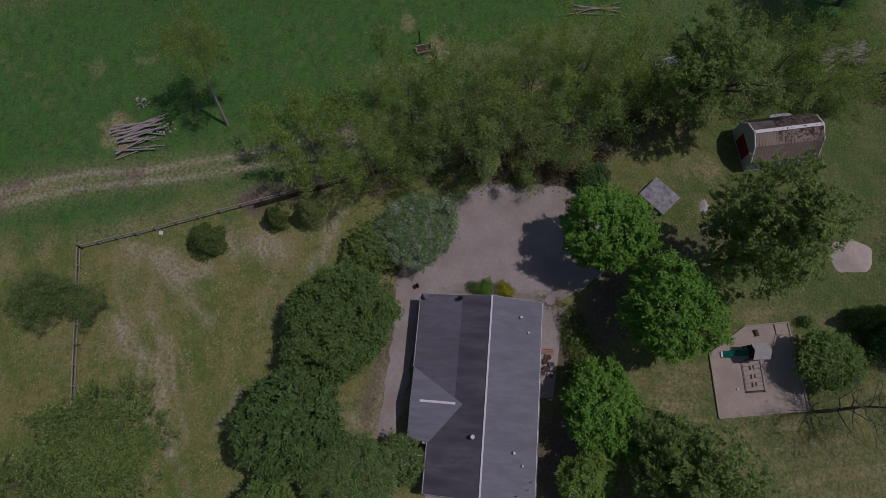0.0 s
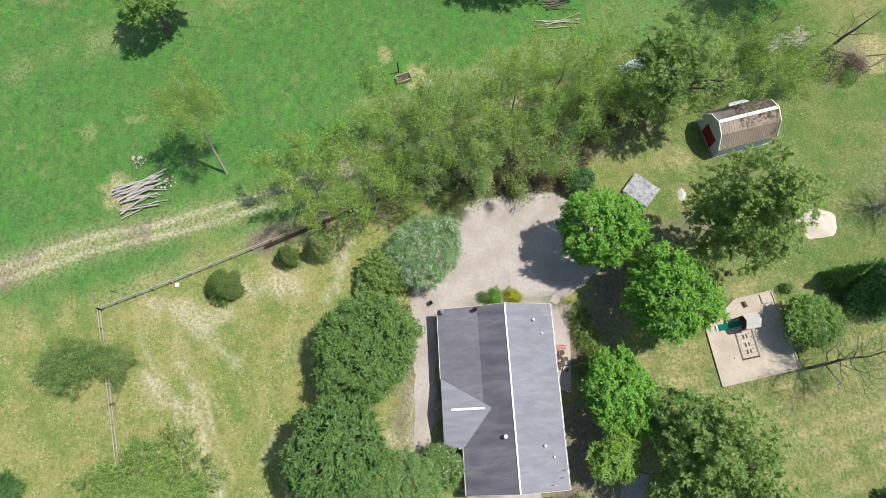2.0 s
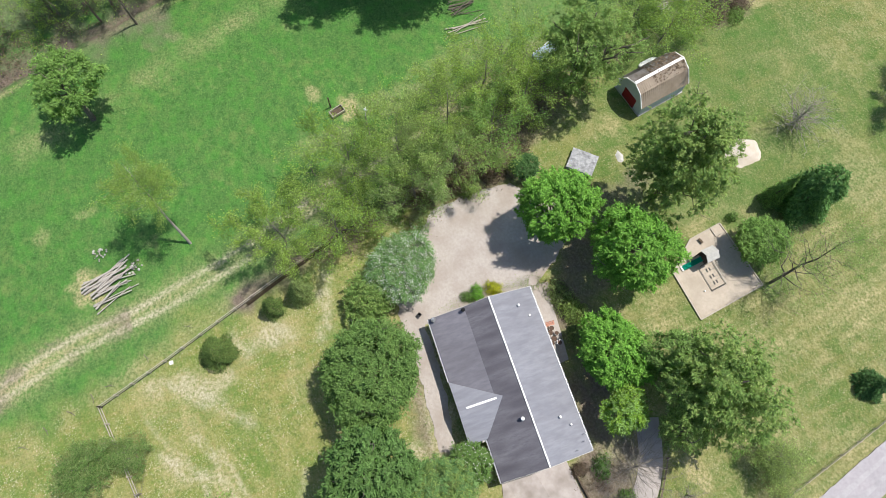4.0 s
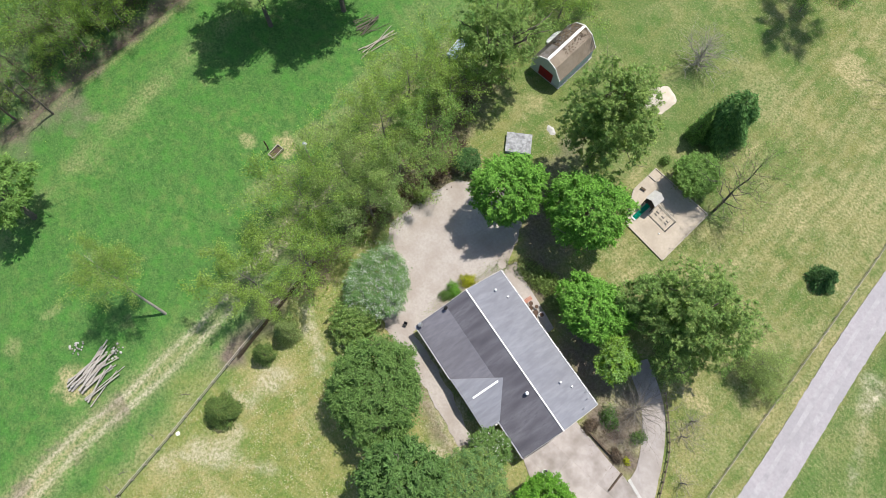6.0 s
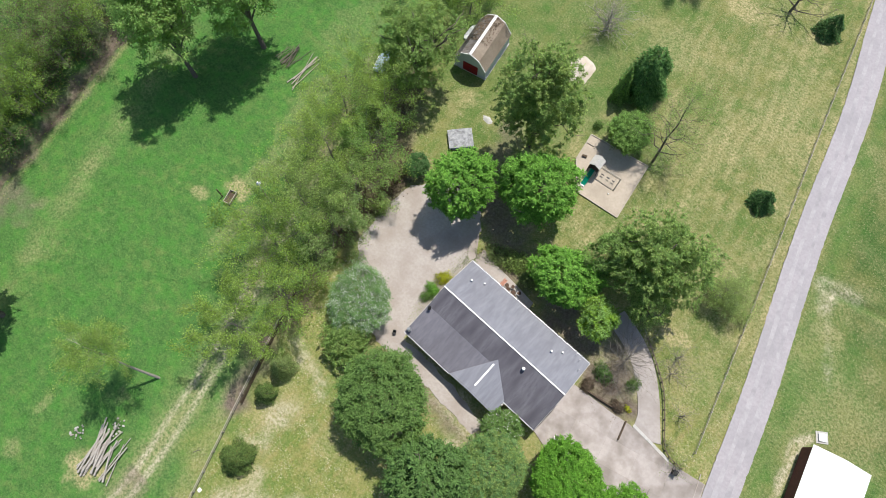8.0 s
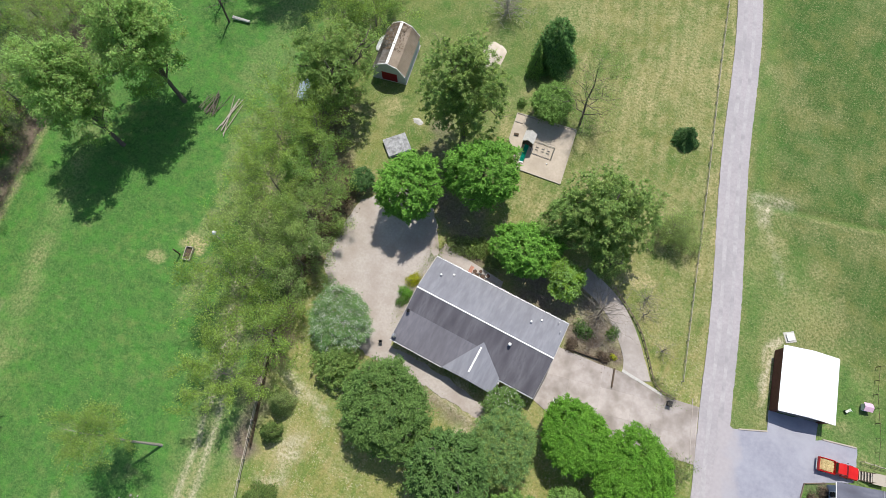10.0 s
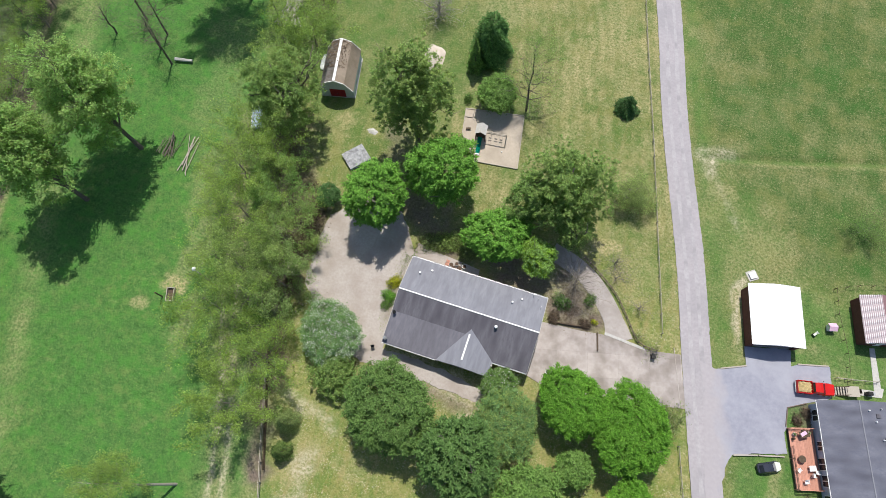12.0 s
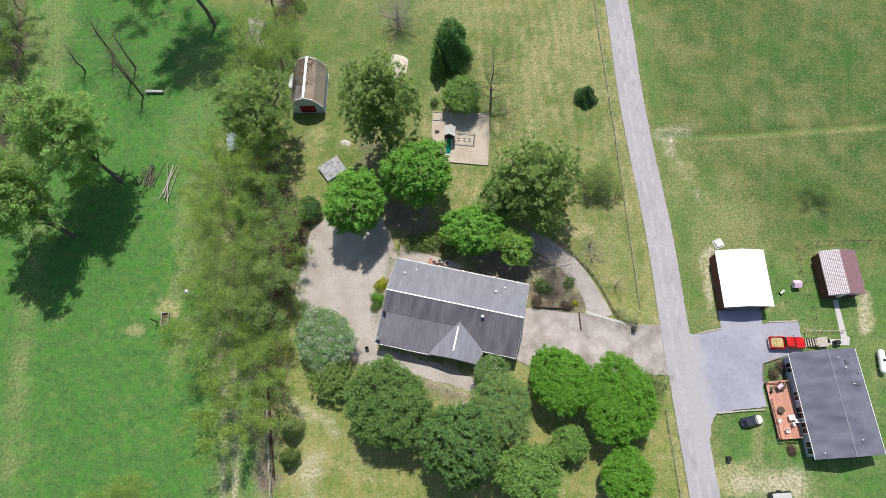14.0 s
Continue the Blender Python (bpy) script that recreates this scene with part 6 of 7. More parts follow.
# ---- play area ----
def play_area():
    P = [(-7.0, 25.9), (0.2, 26.7), (-1.5, 36.8), (-11.5, 35.2), (-10.6, 30.2)]
    paving("pavement_play_sand", P, M_playsand, "sand-filled play area edged with timbers", 0.05)
    edge = thing("timber_edging", pose(0, 0, 0), "weathered timber edging round the play sand", "edging")
    for (ax, ay), (bx, by) in zip(P, P[1:] + P[:1]):
        a, b = Vector((ax, ay, 0.09)), Vector((bx, by, 0.09))
        q = (b - a).to_track_quat("X", "Z").to_matrix()
        m = max(1, round((b - a).length / 2.5))
        for k in range(m):
            c = a.lerp(b, (k + 0.5) / m)
            part("timber", box(c, ((b - a).length / m - 0.03, 0.16, 0.2), q, 0.02), M_timber, edge)
    for ax, ay, bx, by in ((-11.2, 33.6, -9.9, 33.8), (-9.9, 33.8, -10.1, 35.3)):
        a, b = Vector((ax, ay, 0.12)), Vector((bx, by, 0.12))
        part("timber", box((a + b) / 2, ((b - a).length, 0.14, 0.2), (b - a).to_track_quat("X", "Z").to_matrix(), 0.02), M_timber, edge)
    s = thing("play_set", pose(-7.4, 30.6, 0, 0, 0, 6), "wooden play set with pale grey roof, green slide and swings", "play set")
    for x in (-0.75, 0.75):
        for y in (-0.75, 0.75):
            part("post", box((x, y, 1.35), (0.1, 0.1, 2.7)), M_darkwood, s)
    part("platform", box((0, 0, 1.3), (1.6, 1.6, 0.08)), M_darkwood, s)
    for sx in (-1, 1):
        part("roof", sheet([(0, -0.95, 3.3), (0, 0.95, 3.3), (sx * 0.95, 0.95, 2.6), (sx * 0.95, -0.95, 2.6)], 0.05), M_stone, s, "pale grey canopy roof")
    for y in (0.78,):
        part("rail", box((0, y, 1.8), (1.6, 0.06, 0.8)), M_darkwood, s)
    part("rail", box((-0.78, 0, 1.8), (0.06, 1.6, 0.8)), M_darkwood, s)
    bm = bmesh.new()
    prev = None
    for k in range(9):
        t = k / 8
        y, z = -0.8 - 2.5 * t, 1.3 * (1 - t) ** 1.3 + 0.2
        ring = [bm.verts.new((x, y, z + dz)) for x, dz in ((-0.36, 0.2), (-0.32, 0.02), (0, -0.03), (0.32, 0.02), (0.36, 0.2))]
        if prev:
            for i in range(4):
                bm.faces.new((prev[i], prev[i + 1], ring[i + 1], ring[i]))
        prev = ring
    bmesh.ops.solidify(bm, geom=bm.faces[:], thickness=0.04)
    part("slide", bm, M_slide, s, "green plastic slide")
    part("slide_lip", box((0, -3.35, 0.2), (0.7, 0.22, 0.1), None, 0.03), M_white, s, "white end of the slide")
    part("swing_beam", rod((0.8, -0.1, 2.35), (4.4, -0.1, 2.35), 0.07), M_timber, s)
    for x in (4.3,):
        for y in (-1.3, 1.1):
            part("swing_leg", rod((x, y, 0), (x, -0.1, 2.4), 0.06), M_timber, s)
    for y in (-1.2, 1.0):
        part("base_rail", box((2.6, y, 0.08), (3.6, 0.12, 0.14)), M_timber, s)
    part("base_rail", box((4.35, -0.1, 0.08), (0.12, 2.2, 0.14)), M_timber, s)
    for x in (1.6, 2.6, 3.5):
        sw = part("swing", box((x, -0.1, 0.5), (0.5, 0.2, 0.04)), M_black, s)
        for dx in (-0.22, 0.22):
            part("chain", rod((x + dx, -0.1, 0.5), (x + dx, -0.1, 2.33), 0.015, None, 4), M_greymetal, sw)
    lad = part("ladder", rod((-0.85, -0.5, 0), (-0.85, -0.5, 1.35), 0.05), M_darkwood, s)
    part("rung", box((-0.9, 0, 0.6), (0.06, 1.0, 0.06)), M_darkwood, lad)
    t = thing("toy_bench", pose(-9.9, 31.4, 0, 0, 0, 20), "small dark bench in the play sand", "bench")
    part("seat", box((0, 0, 0.35), (0.8, 0.35, 0.06), None, 0.02), M_darkwood, t)
    for sx in (-0.32, 0.32):
        part("leg", box((sx, 0, 0.16), (0.06, 0.3, 0.32)), M_darkwood, t)
    t = thing("ball", pose(-3.2, 28.9, 0.15), "white ball lying in the play sand", "ball")
    bm = bmesh.new()
    bmesh.ops.create_icosphere(bm, subdivisions=2, radius=0.13)
    part("shell", bm, M_white, t)


play_area()


def mound(name, x, y, rx, ry, h, mat, label, seed, yaw=0):
    rng = np.random.RandomState(seed)
    verts, faces = [], []
    R, S = 9, 28
    for i in range(R + 1):
        for k in range(S):
            a = 2 * math.pi * k / S
            t = i / R
            wob = 1 + 0.12 * math.sin(2 * a + seed) + 0.07 * math.sin(5 * a)
            verts.append((math.cos(a) * rx * t * wob, math.sin(a) * ry * t * wob, h * (1 - t * t) ** 1.5 + rng.normal(0, 0.025) * (t < 1) - 0.06 * t))
    for i in range(R):
        for k in range(S):
            a, b = i * S + k, i * S + (k + 1) % S
            faces.append((a, b, b + S, a + S))
    ob = part(name, mesh_of(name, verts, faces, mat, True), None, None)
    ob.matrix_world = pose(x, y, 0, 0, 0, yaw)
    return tagged(ob, label, "mound")


mound("sand_mound", -20.4, 43.4, 2.2, 3.1, 0.7, M_sand, "heap of pale sand on the lawn", 1, 25)

def stone_heap(x, y, spread, count, label, seed):
    """Loose angular stones lying in a low heap."""
    rng = np.random.RandomState(seed)
    t = thing("stone_heap", pose(x, y, 0), label, "stones", "heaps of broken stone")
    for k in range(count):
        r = rng.uniform(0.1, 0.24)
        bm = bmesh.new()
        bmesh.ops.create_icosphere(bm, subdivisions=1, radius=r * 0.8)
        for v in bm.verts:
            v.co *= rng.uniform(0.7, 1.25)
            v.co.z *= 0.7
        px, py = rng.normal(0, spread, 2)
        bmesh.ops.translate(bm, vec=(px, py, r * 0.45 + 0.25 * max(0, 1 - math.hypot(px, py) / spread)), verts=bm.verts)
        part("stone", bm, M_log if k % 3 else M_stone, t)


stone_heap(-34.6, -48.2, 0.5, 26, "small heap of broken pale stones in the pasture", 3)
stone_heap(-30.9, -44.2, 0.6, 24, "loose pale stones and stumps beside the log pile", 4)
mound("stone_patch", -25.5, 26.0, 0.9, 0.6, 0.2, M_stone, "small heap of pale stones on the lawn", 2)
# tarpaulin-covered frame on the back lawn
t = thing("cold_frame", pose(-26.2, 20.3, 0, 0, 0, 49), "low timber frame covered with a grey tarpaulin on the lawn", "cold frame")
part("frame", box((0, 0, 0.3), (3.7, 3.1, 0.62)), M_bluetarp, t, "bluish side boards")
bm = bmesh.new()
bmesh.ops.create_grid(bm, x_segments=18, y_segments=14, size=0.5, matrix=Matrix.Translation((0, 0, 0.68)) @ Matrix.Diagonal((3.9, 3.3, 1, 1)))
for v in bm.verts:
    v.co.z += 0.1 * noise.noise(v.co * 1.3) + 0.05 * noise.noise(v.co * 4)
bmesh.ops.solidify(bm, geom=bm.faces[:], thickness=0.04)
part("tarpaulin", bm, M_tarp, t, "wrinkled grey tarpaulin")


# ---- logs ----
def log_stack(name, x, y, yaw, count, length, wide, label, seed, r=0.12, layers=0.5, mat=None):
    rng = np.random.RandomState(seed)
    t = thing(name, pose(x, y, 0, 0, 0, yaw), label, "logs")
    for k in range(count):
        a = rng.normal(0, 0.24)
        L = length * rng.uniform(0.55, 1.05)
        cx, cy, z = rng.normal(0, length * 0.07), rng.uniform(-wide / 2, wide / 2), r + rng.rand() * layers
        d = Vector((math.cos(a), math.sin(a), rng.normal(0, 0.02))) * L / 2
        c = Vector((cx, cy, z))
        rr = r * rng.uniform(0.6, 1.2)
        part("log", rod(c - d, c + d, rr, rr * 0.7, 7), mat or M_log, t)
    return t


log_stack("log_pile", -29.3, -47.6, 107, 30, 6.6, 4.2, "heap of grey felled logs in the pasture", 1)
log_stack("pole_stack", -54.0, 12.2, 103, 5, 8.0, 2.2, "long pale poles lying in the pasture", 2, 0.1, 0.1, M_timber)
log_stack("brush_heap", -57.4, 12.6, 100, 16, 4.6, 3.4, "heap of dark branches under the trees", 3, 0.07, 0.6, M_bark)
log_stack("wood_pile", -48.7, 44.9, 93, 70, 6.8, 2.2, "old stacked wood beside the back lawn", 4, 0.13, 0.9, M_log)
log_stack("fallen_log", -63.2, 28.9, 14, 1, 3.4, 0.1, "short pale fallen log beside the bare trees", 6, 0.4, 0.0, M_stone)


# ---- fences ----
def rail_fence(name, line, gap, label, mat, rails=(0.4, 1.05), high=1.2, thick=0.13, group=""):
    f = thing(name, pose(0, 0, 0), label, "fence", group)
    pts = [Vector((*p, 0)) for p in line]
    posts = []
    for a, b in zip(pts, pts[1:]):
        m = max(1, round((b - a).length / gap))
        posts += [a.lerp(b, k / m) for k in range(m)]
    posts.append(pts[-1])
    for p in posts:
        part("post", box(p + Vector((0, 0, high / 2 - 0.1)), (thick * 1.3, thick * 1.3, high + 0.2)), mat, f)
    for a, b in zip(posts, posts[1:]):
        q = (b - a).to_track_quat("X", "Z").to_matrix()
        for z in rails:
            part("rail", box((a + b) / 2 + Vector((0, 0, z)), ((b - a).length, thick * 0.5, thick), q), mat, f)
    return f


rail_fence("rail_fence", FENCE, 2.6, "weathered grey post-and-rail fence between lawn and pasture", M_timber)
rail_fence("rail_fence", [FENCE[0], (-4.2, -49.0), (5.3, -46.9), (13, -45)], 2.6, "weathered grey post-and-rail fence across the lawn", M_timber)
rail_fence("lane_fence", [(3.6, 104), (10.4, 77.5), (15.4, 58), (20.6, 38.7), (25.0, 21.5), (28.8, 6.8)], 3.0, "low weathered rail fence along the lane", M_timber, (0.4, 0.75), 0.9, 0.09)
rail_fence("lane_fence", [(34.4, -8.5), (38.2, -22), (44, -44)], 3.0, "low weathered rail fence along the lane", M_timber, (0.4, 0.75), 0.9, 0.09)
rail_fence("drive_fence", smooth_line([(14.8, 15.0), (17.9, 12.9), (20.8, 10.6), (23.2, 7.6), (25.7, 4.4), (28.6, 4.0)], 3), 1.6, "dark timber rail fence along the curved path", M_fencebrown, (0.3, 0.6), 0.75, 0.11)
rail_fence("garden_fence", [(52.6, 22.0), (56, 23.6), (60, 24.7), (66, 26.0)], 2.0, "thin wire garden fence with posts", M_darkwood, (0.9,), 1.0, 0.05)
rail_fence("garden_fence", [(52.6, 22.0), (53.4, 18.0), (55.4, 12.4), (56.2, 8.4)], 2.0, "thin wire garden fence with posts", M_darkwood, (0.9,), 1.0, 0.05)

f = thing("board_fence", pose(0, 0, 0), "dark brown board fence under the hedgerow trees", "fence")
a, b = Vector((-20.8, -30.4, 0)), Vector((-27.4, -13.6, 0))
q = (b - a).to_track_quat("X", "Z").to_matrix()
for k in range(80):
    part("board", box(a.lerp(b, (k + 0.5) / 80) + Vector((0, 0, 0.62)), (0.2, 0.03, 1.3 + 0.04 * math.sin(k * 2.3)), q), M_darkwood, f)
for z in (0.35, 1.0):
    part("rail", box((a + b) / 2 + Vector((0.06, 0.03, z)), ((b - a).length, 0.05, 0.1), q), M_darkwood, f)


# ---- vehicles ----
def wheel(parent, x, y, r=0.36):
    w = part("wheel", rod((x, y - 0.12, r), (x, y + 0.12, r), r, None, 18), M_rubber, parent)
    part("rim", rod((x, y - 0.13, r), (x, y + 0.13, r), r * 0.6, None, 14), M_greymetal, w)


def body_loft(sections):
    """A closed hull from cross-sections (x, half width, z low, z high)."""
    bm = bmesh.new()
    rings = []
    for x, hw, z0, z1 in sections:
        rings.append([bm.verts.new(p) for p in ((x, -hw * 0.92, z0), (x, -hw, (z0 + z1) / 2), (x, -hw * 0.86, z1), (x, 0, z1 + 0.03), (x, hw * 0.86, z1), (x, hw, (z0 + z1) / 2), (x, hw * 0.92, z0))])
    for a, b in zip(rings, rings[1:]):
        for i in range(7):
            j = (i + 1) % 7
            bm.faces.new((a[i], a[j], b[j], b[i]))
    bm.faces.new(rings[0][::-1])
    bm.faces.new(rings[-1])
    return bm


t = thing("pickup_truck", pose(51.5, 5.7, 0.075, 0, 0, 12), "red pickup truck with straw in its bed, parked on the asphalt", "truck")
part("body", body_loft([(0.35, 0.9, 0.4, 1.02), (0.9, 0.93, 0.36, 1.05), (1.9, 0.92, 0.36, 1.02), (2.5, 0.86, 0.4, 0.92), (2.62, 0.78, 0.5, 0.8)]), M_truck, t)
part("cab", body_loft([(-0.55, 0.84, 0.4, 1.1), (-0.5, 0.8, 0.4, 1.7), (0.1, 0.8, 0.4, 1.76), (0.55, 0.76, 0.4, 1.72), (1.15, 0.86, 0.4, 1.06)]), M_truck, t)
part("windscreen", sheet([(0.6, -0.66, 1.72), (0.6, 0.66, 1.72), (1.16, 0.74, 1.12), (1.16, -0.74, 1.12)], 0.02), M_glass, t)
part("rear_window", sheet([(-0.53, -0.62, 1.66), (-0.53, 0.62, 1.66), (-0.58, 0.68, 1.2), (-0.58, -0.68, 1.2)], 0.02), M_glass, t)
part("bed_floor", box((-1.6, 0, 0.62), (2.1, 1.7, 0.08)), M_truck, t)
for sy in (-0.88, 0.88):
    part("bed_side", box((-1.6, sy, 0.78), (2.15, 0.1, 0.62), None, 0.03), M_truck, t)
part("tailgate", box((-2.66, 0, 0.78), (0.08, 1.72, 0.58), None, 0.02), M_truck, t)
for x in (-1.75, 1.7):
    for y in (-0.82, 0.82):
        wheel(t, x, y, 0.37)
part("bumper", box((2.66, 0, 0.5), (0.12, 1.7, 0.2), None, 0.04), M_greymetal, t)
part("bumper", box((-2.76, 0, 0.48), (0.1, 1.66, 0.16), None, 0.04), M_greymetal, t)
for sy in (-0.62, 0.62):
    part("headlight", box((2.6, sy, 0.74), (0.06, 0.3, 0.16), None, 0.02), M_white, t)
    part("mirror", box((0.95, sy * 1.62, 1.15), (0.1, 0.16, 0.14), None, 0.02), M_black, t)
rng = np.random.RandomState(8)
n = 900
p = rng.uniform(-1, 1, (n, 3)) * np.array((0.85, 0.66, 0)) + np.array((-1.62, 0, 0))
p[:, 2] = 0.8 + 0.3 * (1 - (p[:, 0] + 1.62) ** 2) * rng.rand(n)
ob = part("straw_load", leaf_mesh("straw_load", p, rng.normal(0, 0.5, (n, 3)) + np.array((0, 0, 1)), 0.35, [M_straw], rng, 0.3), None, None)
ob.matrix_world = pose(51.5, 5.7, 0.075, 0, 0, 12)
tagged(ob, "loose straw heaped in the truck bed", "straw", kind="stuff")

t = thing("small_car", pose(46.9, -7.3, 0.0, 0, 0, 25) @ Matrix.Scale(0.84, 4), "small dark round-backed car with pale bonnet parked on the grass", "car")
part("body", body_loft([(-2.0, 0.5, 0.42, 0.68), (-1.88, 0.72, 0.32, 0.82), (-1.3, 0.86, 0.26, 0.92), (0.2, 0.88, 0.26, 0.94), (1.1, 0.86, 0.26, 0.9), (1.7, 0.76, 0.3, 0.8), (1.95, 0.52, 0.38, 0.62)]), M_carblack, t)
part("bonnet", body_loft([(0.95, 0.78, 0.82, 0.95), (1.3, 0.76, 0.8, 0.92), (1.7, 0.66, 0.66, 0.84), (1.98, 0.46, 0.5, 0.66)]), M_carsilver, t, "pale yellow-green bonnet")
part("cabin", body_loft([(-1.72, 0.6, 0.8, 0.98), (-1.25, 0.68, 0.8, 1.3), (-0.4, 0.72, 0.8, 1.48), (0.3, 0.68, 0.8, 1.42), (0.95, 0.74, 0.8, 0.96)]), M_carblack, t, "dark roof")
# Windscreen is one plain pale grey sheet.
part("windscreen", sheet([(0.38, -0.56, 1.42), (0.38, 0.56, 1.42), (0.98, 0.66, 0.99), (0.98, -0.66, 0.99)], 0.02), M_greymetal, t, "pale grey windscreen")
part("rear_window", sheet([(-1.24, 0.5, 1.36), (-1.24, -0.5, 1.36), (-1.72, -0.5, 1.03), (-1.72, 0.5, 1.03)], 0.02), M_glass, t)
for x in (-1.2, 1.2):
    for y in (-0.76, 0.76):
        wheel(t, x, y, 0.3)
for sy in (-0.46, 0.46):
    part("headlight", box((1.86, sy, 0.62), (0.1, 0.22, 0.14), None, 0.03), M_white, t)
t = thing("gas_tank", pose(65.6, 5.8, 0, 0, 0, 98), "long white gas tank on short legs behind the neighbouring house", "tank")
bm = bmesh.new()
for (xa, ra), (xb, rb) in zip(((-1.85, 0.12), (-1.75, 0.32), (-1.55, 0.46), (-1.3, 0.5), (1.3, 0.5), (1.55, 0.46), (1.75, 0.32)), ((-1.75, 0.32), (-1.55, 0.46), (-1.3, 0.5), (1.3, 0.5), (1.55, 0.46), (1.75, 0.32), (1.85, 0.12))):
    add_rod(bm, (xa, 0, 0.85), (xb, 0, 0.85), ra, rb, 20)
part("shell", bm, M_white, t)
part("valve_dome", rod((0.1, 0, 1.3), (0.1, 0, 1.5), 0.2, 0.17, 14), M_black, t, "dark valve dome")
for sx in (-1.05, 1.05):
    part("leg", box((sx, 0, 0.2), (0.2, 0.7, 0.44)), M_concrete, t)


# ---- small things ----
def bin_thing(x, y, label, r=0.32, h=1.0):
    b = thing("rubbish_bin", pose(x, y, 0, 0, 0, 8), label, "bin", "bins")
    bm = bmesh.new()
    for k in range(4):
        add_box(bm, (0, 0, h * (k + 0.5) / 4), (r * (1.5 + 0.12 * k), r * (1.6 + 0.12 * k), h / 4 + 0.004))
    part("body", bm, M_black, b)
    part("lid", box((0, 0.02, h + 0.03), (r * 2.05, r * 2.2, 0.07), Euler((0.06, 0, 0)).to_matrix(), 0.03), M_black, b)
    for sx in (-1, 1):
        part("wheel", rod((sx * r * 0.75, r * 0.85, 0.1), (sx * r * 0.95, r * 0.85, 0.1), 0.1, None, 12), M_rubber, b)


bin_thing(28.2, 2.9, "black rubbish bin at the driveway edge")
bin_thing(44.0, -13.4, "dark green bin on the grass", 0.32, 0.7)
t = thing("utility_box", pose(40.3, 20.3, 0, 0, 0, 35), "low pale square utility box on a gravel patch", "box")
part("case", box((0, 0, 0.16), (1.0, 1.0, 0.26), None, 0.04), M_white, t)
part("lid", box((0, 0, 0.31), (1.06, 1.06, 0.05), None, 0.02), M_white, t)
part("pad", box((0, 0, 0.02), (1.6, 1.6, 0.1)), M_stone, t)
t = thing("toy_playhouse", pose(52.7, 15.6, 0, 0, 0, 15) @ Matrix.Scale(0.82, 4), "small pink and white plastic playhouse on the grass", "playhouse")
part("walls", box((0, 0, 0.55), (1.2, 1.1, 1.1), None, 0.05), M_white, t)
for sy in (-1, 1):
    part("roof", sheet([(-0.75, 0, 1.6), (0.75, 0, 1.6), (0.75, sy * 0.75, 1.1), (-0.75, sy * 0.75, 1.1)], 0.06), M_pink, t)
part("door", box((0, -0.56, 0.4), (0.4, 0.04, 0.75)), M_bluetarp, t)
t = thing("toy_tricycle", pose(50.7, 14.0, 0, 0, 0, 50), "small pale green plastic ride-on toy on the grass", "toy")
part("body", box((0, 0, 0.32), (0.9, 0.34, 0.2), None, 0.06), M_carsilver, t)
for x, y in ((-0.3, -0.2), (-0.3, 0.2), (0.35, 0)):
    part("wheel", rod((x, y - 0.05, 0.18), (x, y + 0.05, 0.18), 0.18, None, 10), M_black, t)
part("handlebar", rod((0.25, -0.25, 0.65), (0.25, 0.25, 0.65), 0.03), M_white, t)
part("stem", rod((0.25, 0, 0.4), (0.25, 0, 0.65), 0.03), M_white, t)
# yard lamp on a pole, and the well frame in the pasture
t = thing("yard_lamp", pose(-38.6, -7.8, 0), "tall yard lamp on a wooden pole in the hedgerow", "lamp post")
part("pole", rod((0, 0, -0.2), (0, 0, 8.6), 0.13, 0.09, 8), M_timber, t)
part("arm", rod((0, 0, 8.4), (-0.9, 0.3, 8.7), 0.04), M_greymetal, t)
part("lamp_head", rod((-0.9, 0.3, 8.75), (-0.9, 0.3, 8.5), 0.2, 0.32, 12), M_white, t)
t = thing("well_frame", pose(-45.4, -11.2, 0, 0, 0, 108), "dark timber trough and post standing on bare ground", "trough")
for sy in (-0.55, 0.55):
    part("side", box((0, sy, 0.4), (2.2, 0.1, 0.5)), M_timber, t)
for sx in (-1.05, 1.05):
    part("end", box((sx, 0, 0.4), (0.1, 1.1, 0.5)), M_timber, t)
part("base", box((0, 0, 0.15), (2.1, 1.0, 0.1)), M_darkwood, t)
part("post", rod((-0.3, 1.4, -0.1), (-0.3, 1.4, 2.6), 0.11, 0.1, 8), M_darkwood, t)
t = thing("trailer", pose(-45.2, 22.0, 0, 0, 0, 112), "small pale blue trailer half hidden under a tree", "trailer")
part("bed", box((0, 0, 0.8), (4.2, 1.7, 0.5), None, 0.05), M_bluetarp, t)
part("side_rail", box((0.1, 0.86, 1.12), (4.3, 0.08, 0.1), None, 0.02), M_white, t, "white side rail")
part("drawbar", rod((2.1, 0, 0.6), (3.1, 0, 0.45), 0.05), M_greymetal, t)
for sy in (-0.85, 0.85):
    wheel(t, 0, sy, 0.32)
t = thing("boat", pose(-38.6, 36.4, 0, 0, 0, 102) @ Matrix.Scale(0.8, 4), "white upturned boat beside the shed", "boat")
part("hull", body_loft([(-2.0, 0.55, 0.1, 0.5), (-1.5, 0.75, 0.08, 0.75), (0.5, 0.72, 0.08, 0.78), (1.5, 0.45, 0.1, 0.65), (2.1, 0.08, 0.2, 0.4)]), M_white, t)
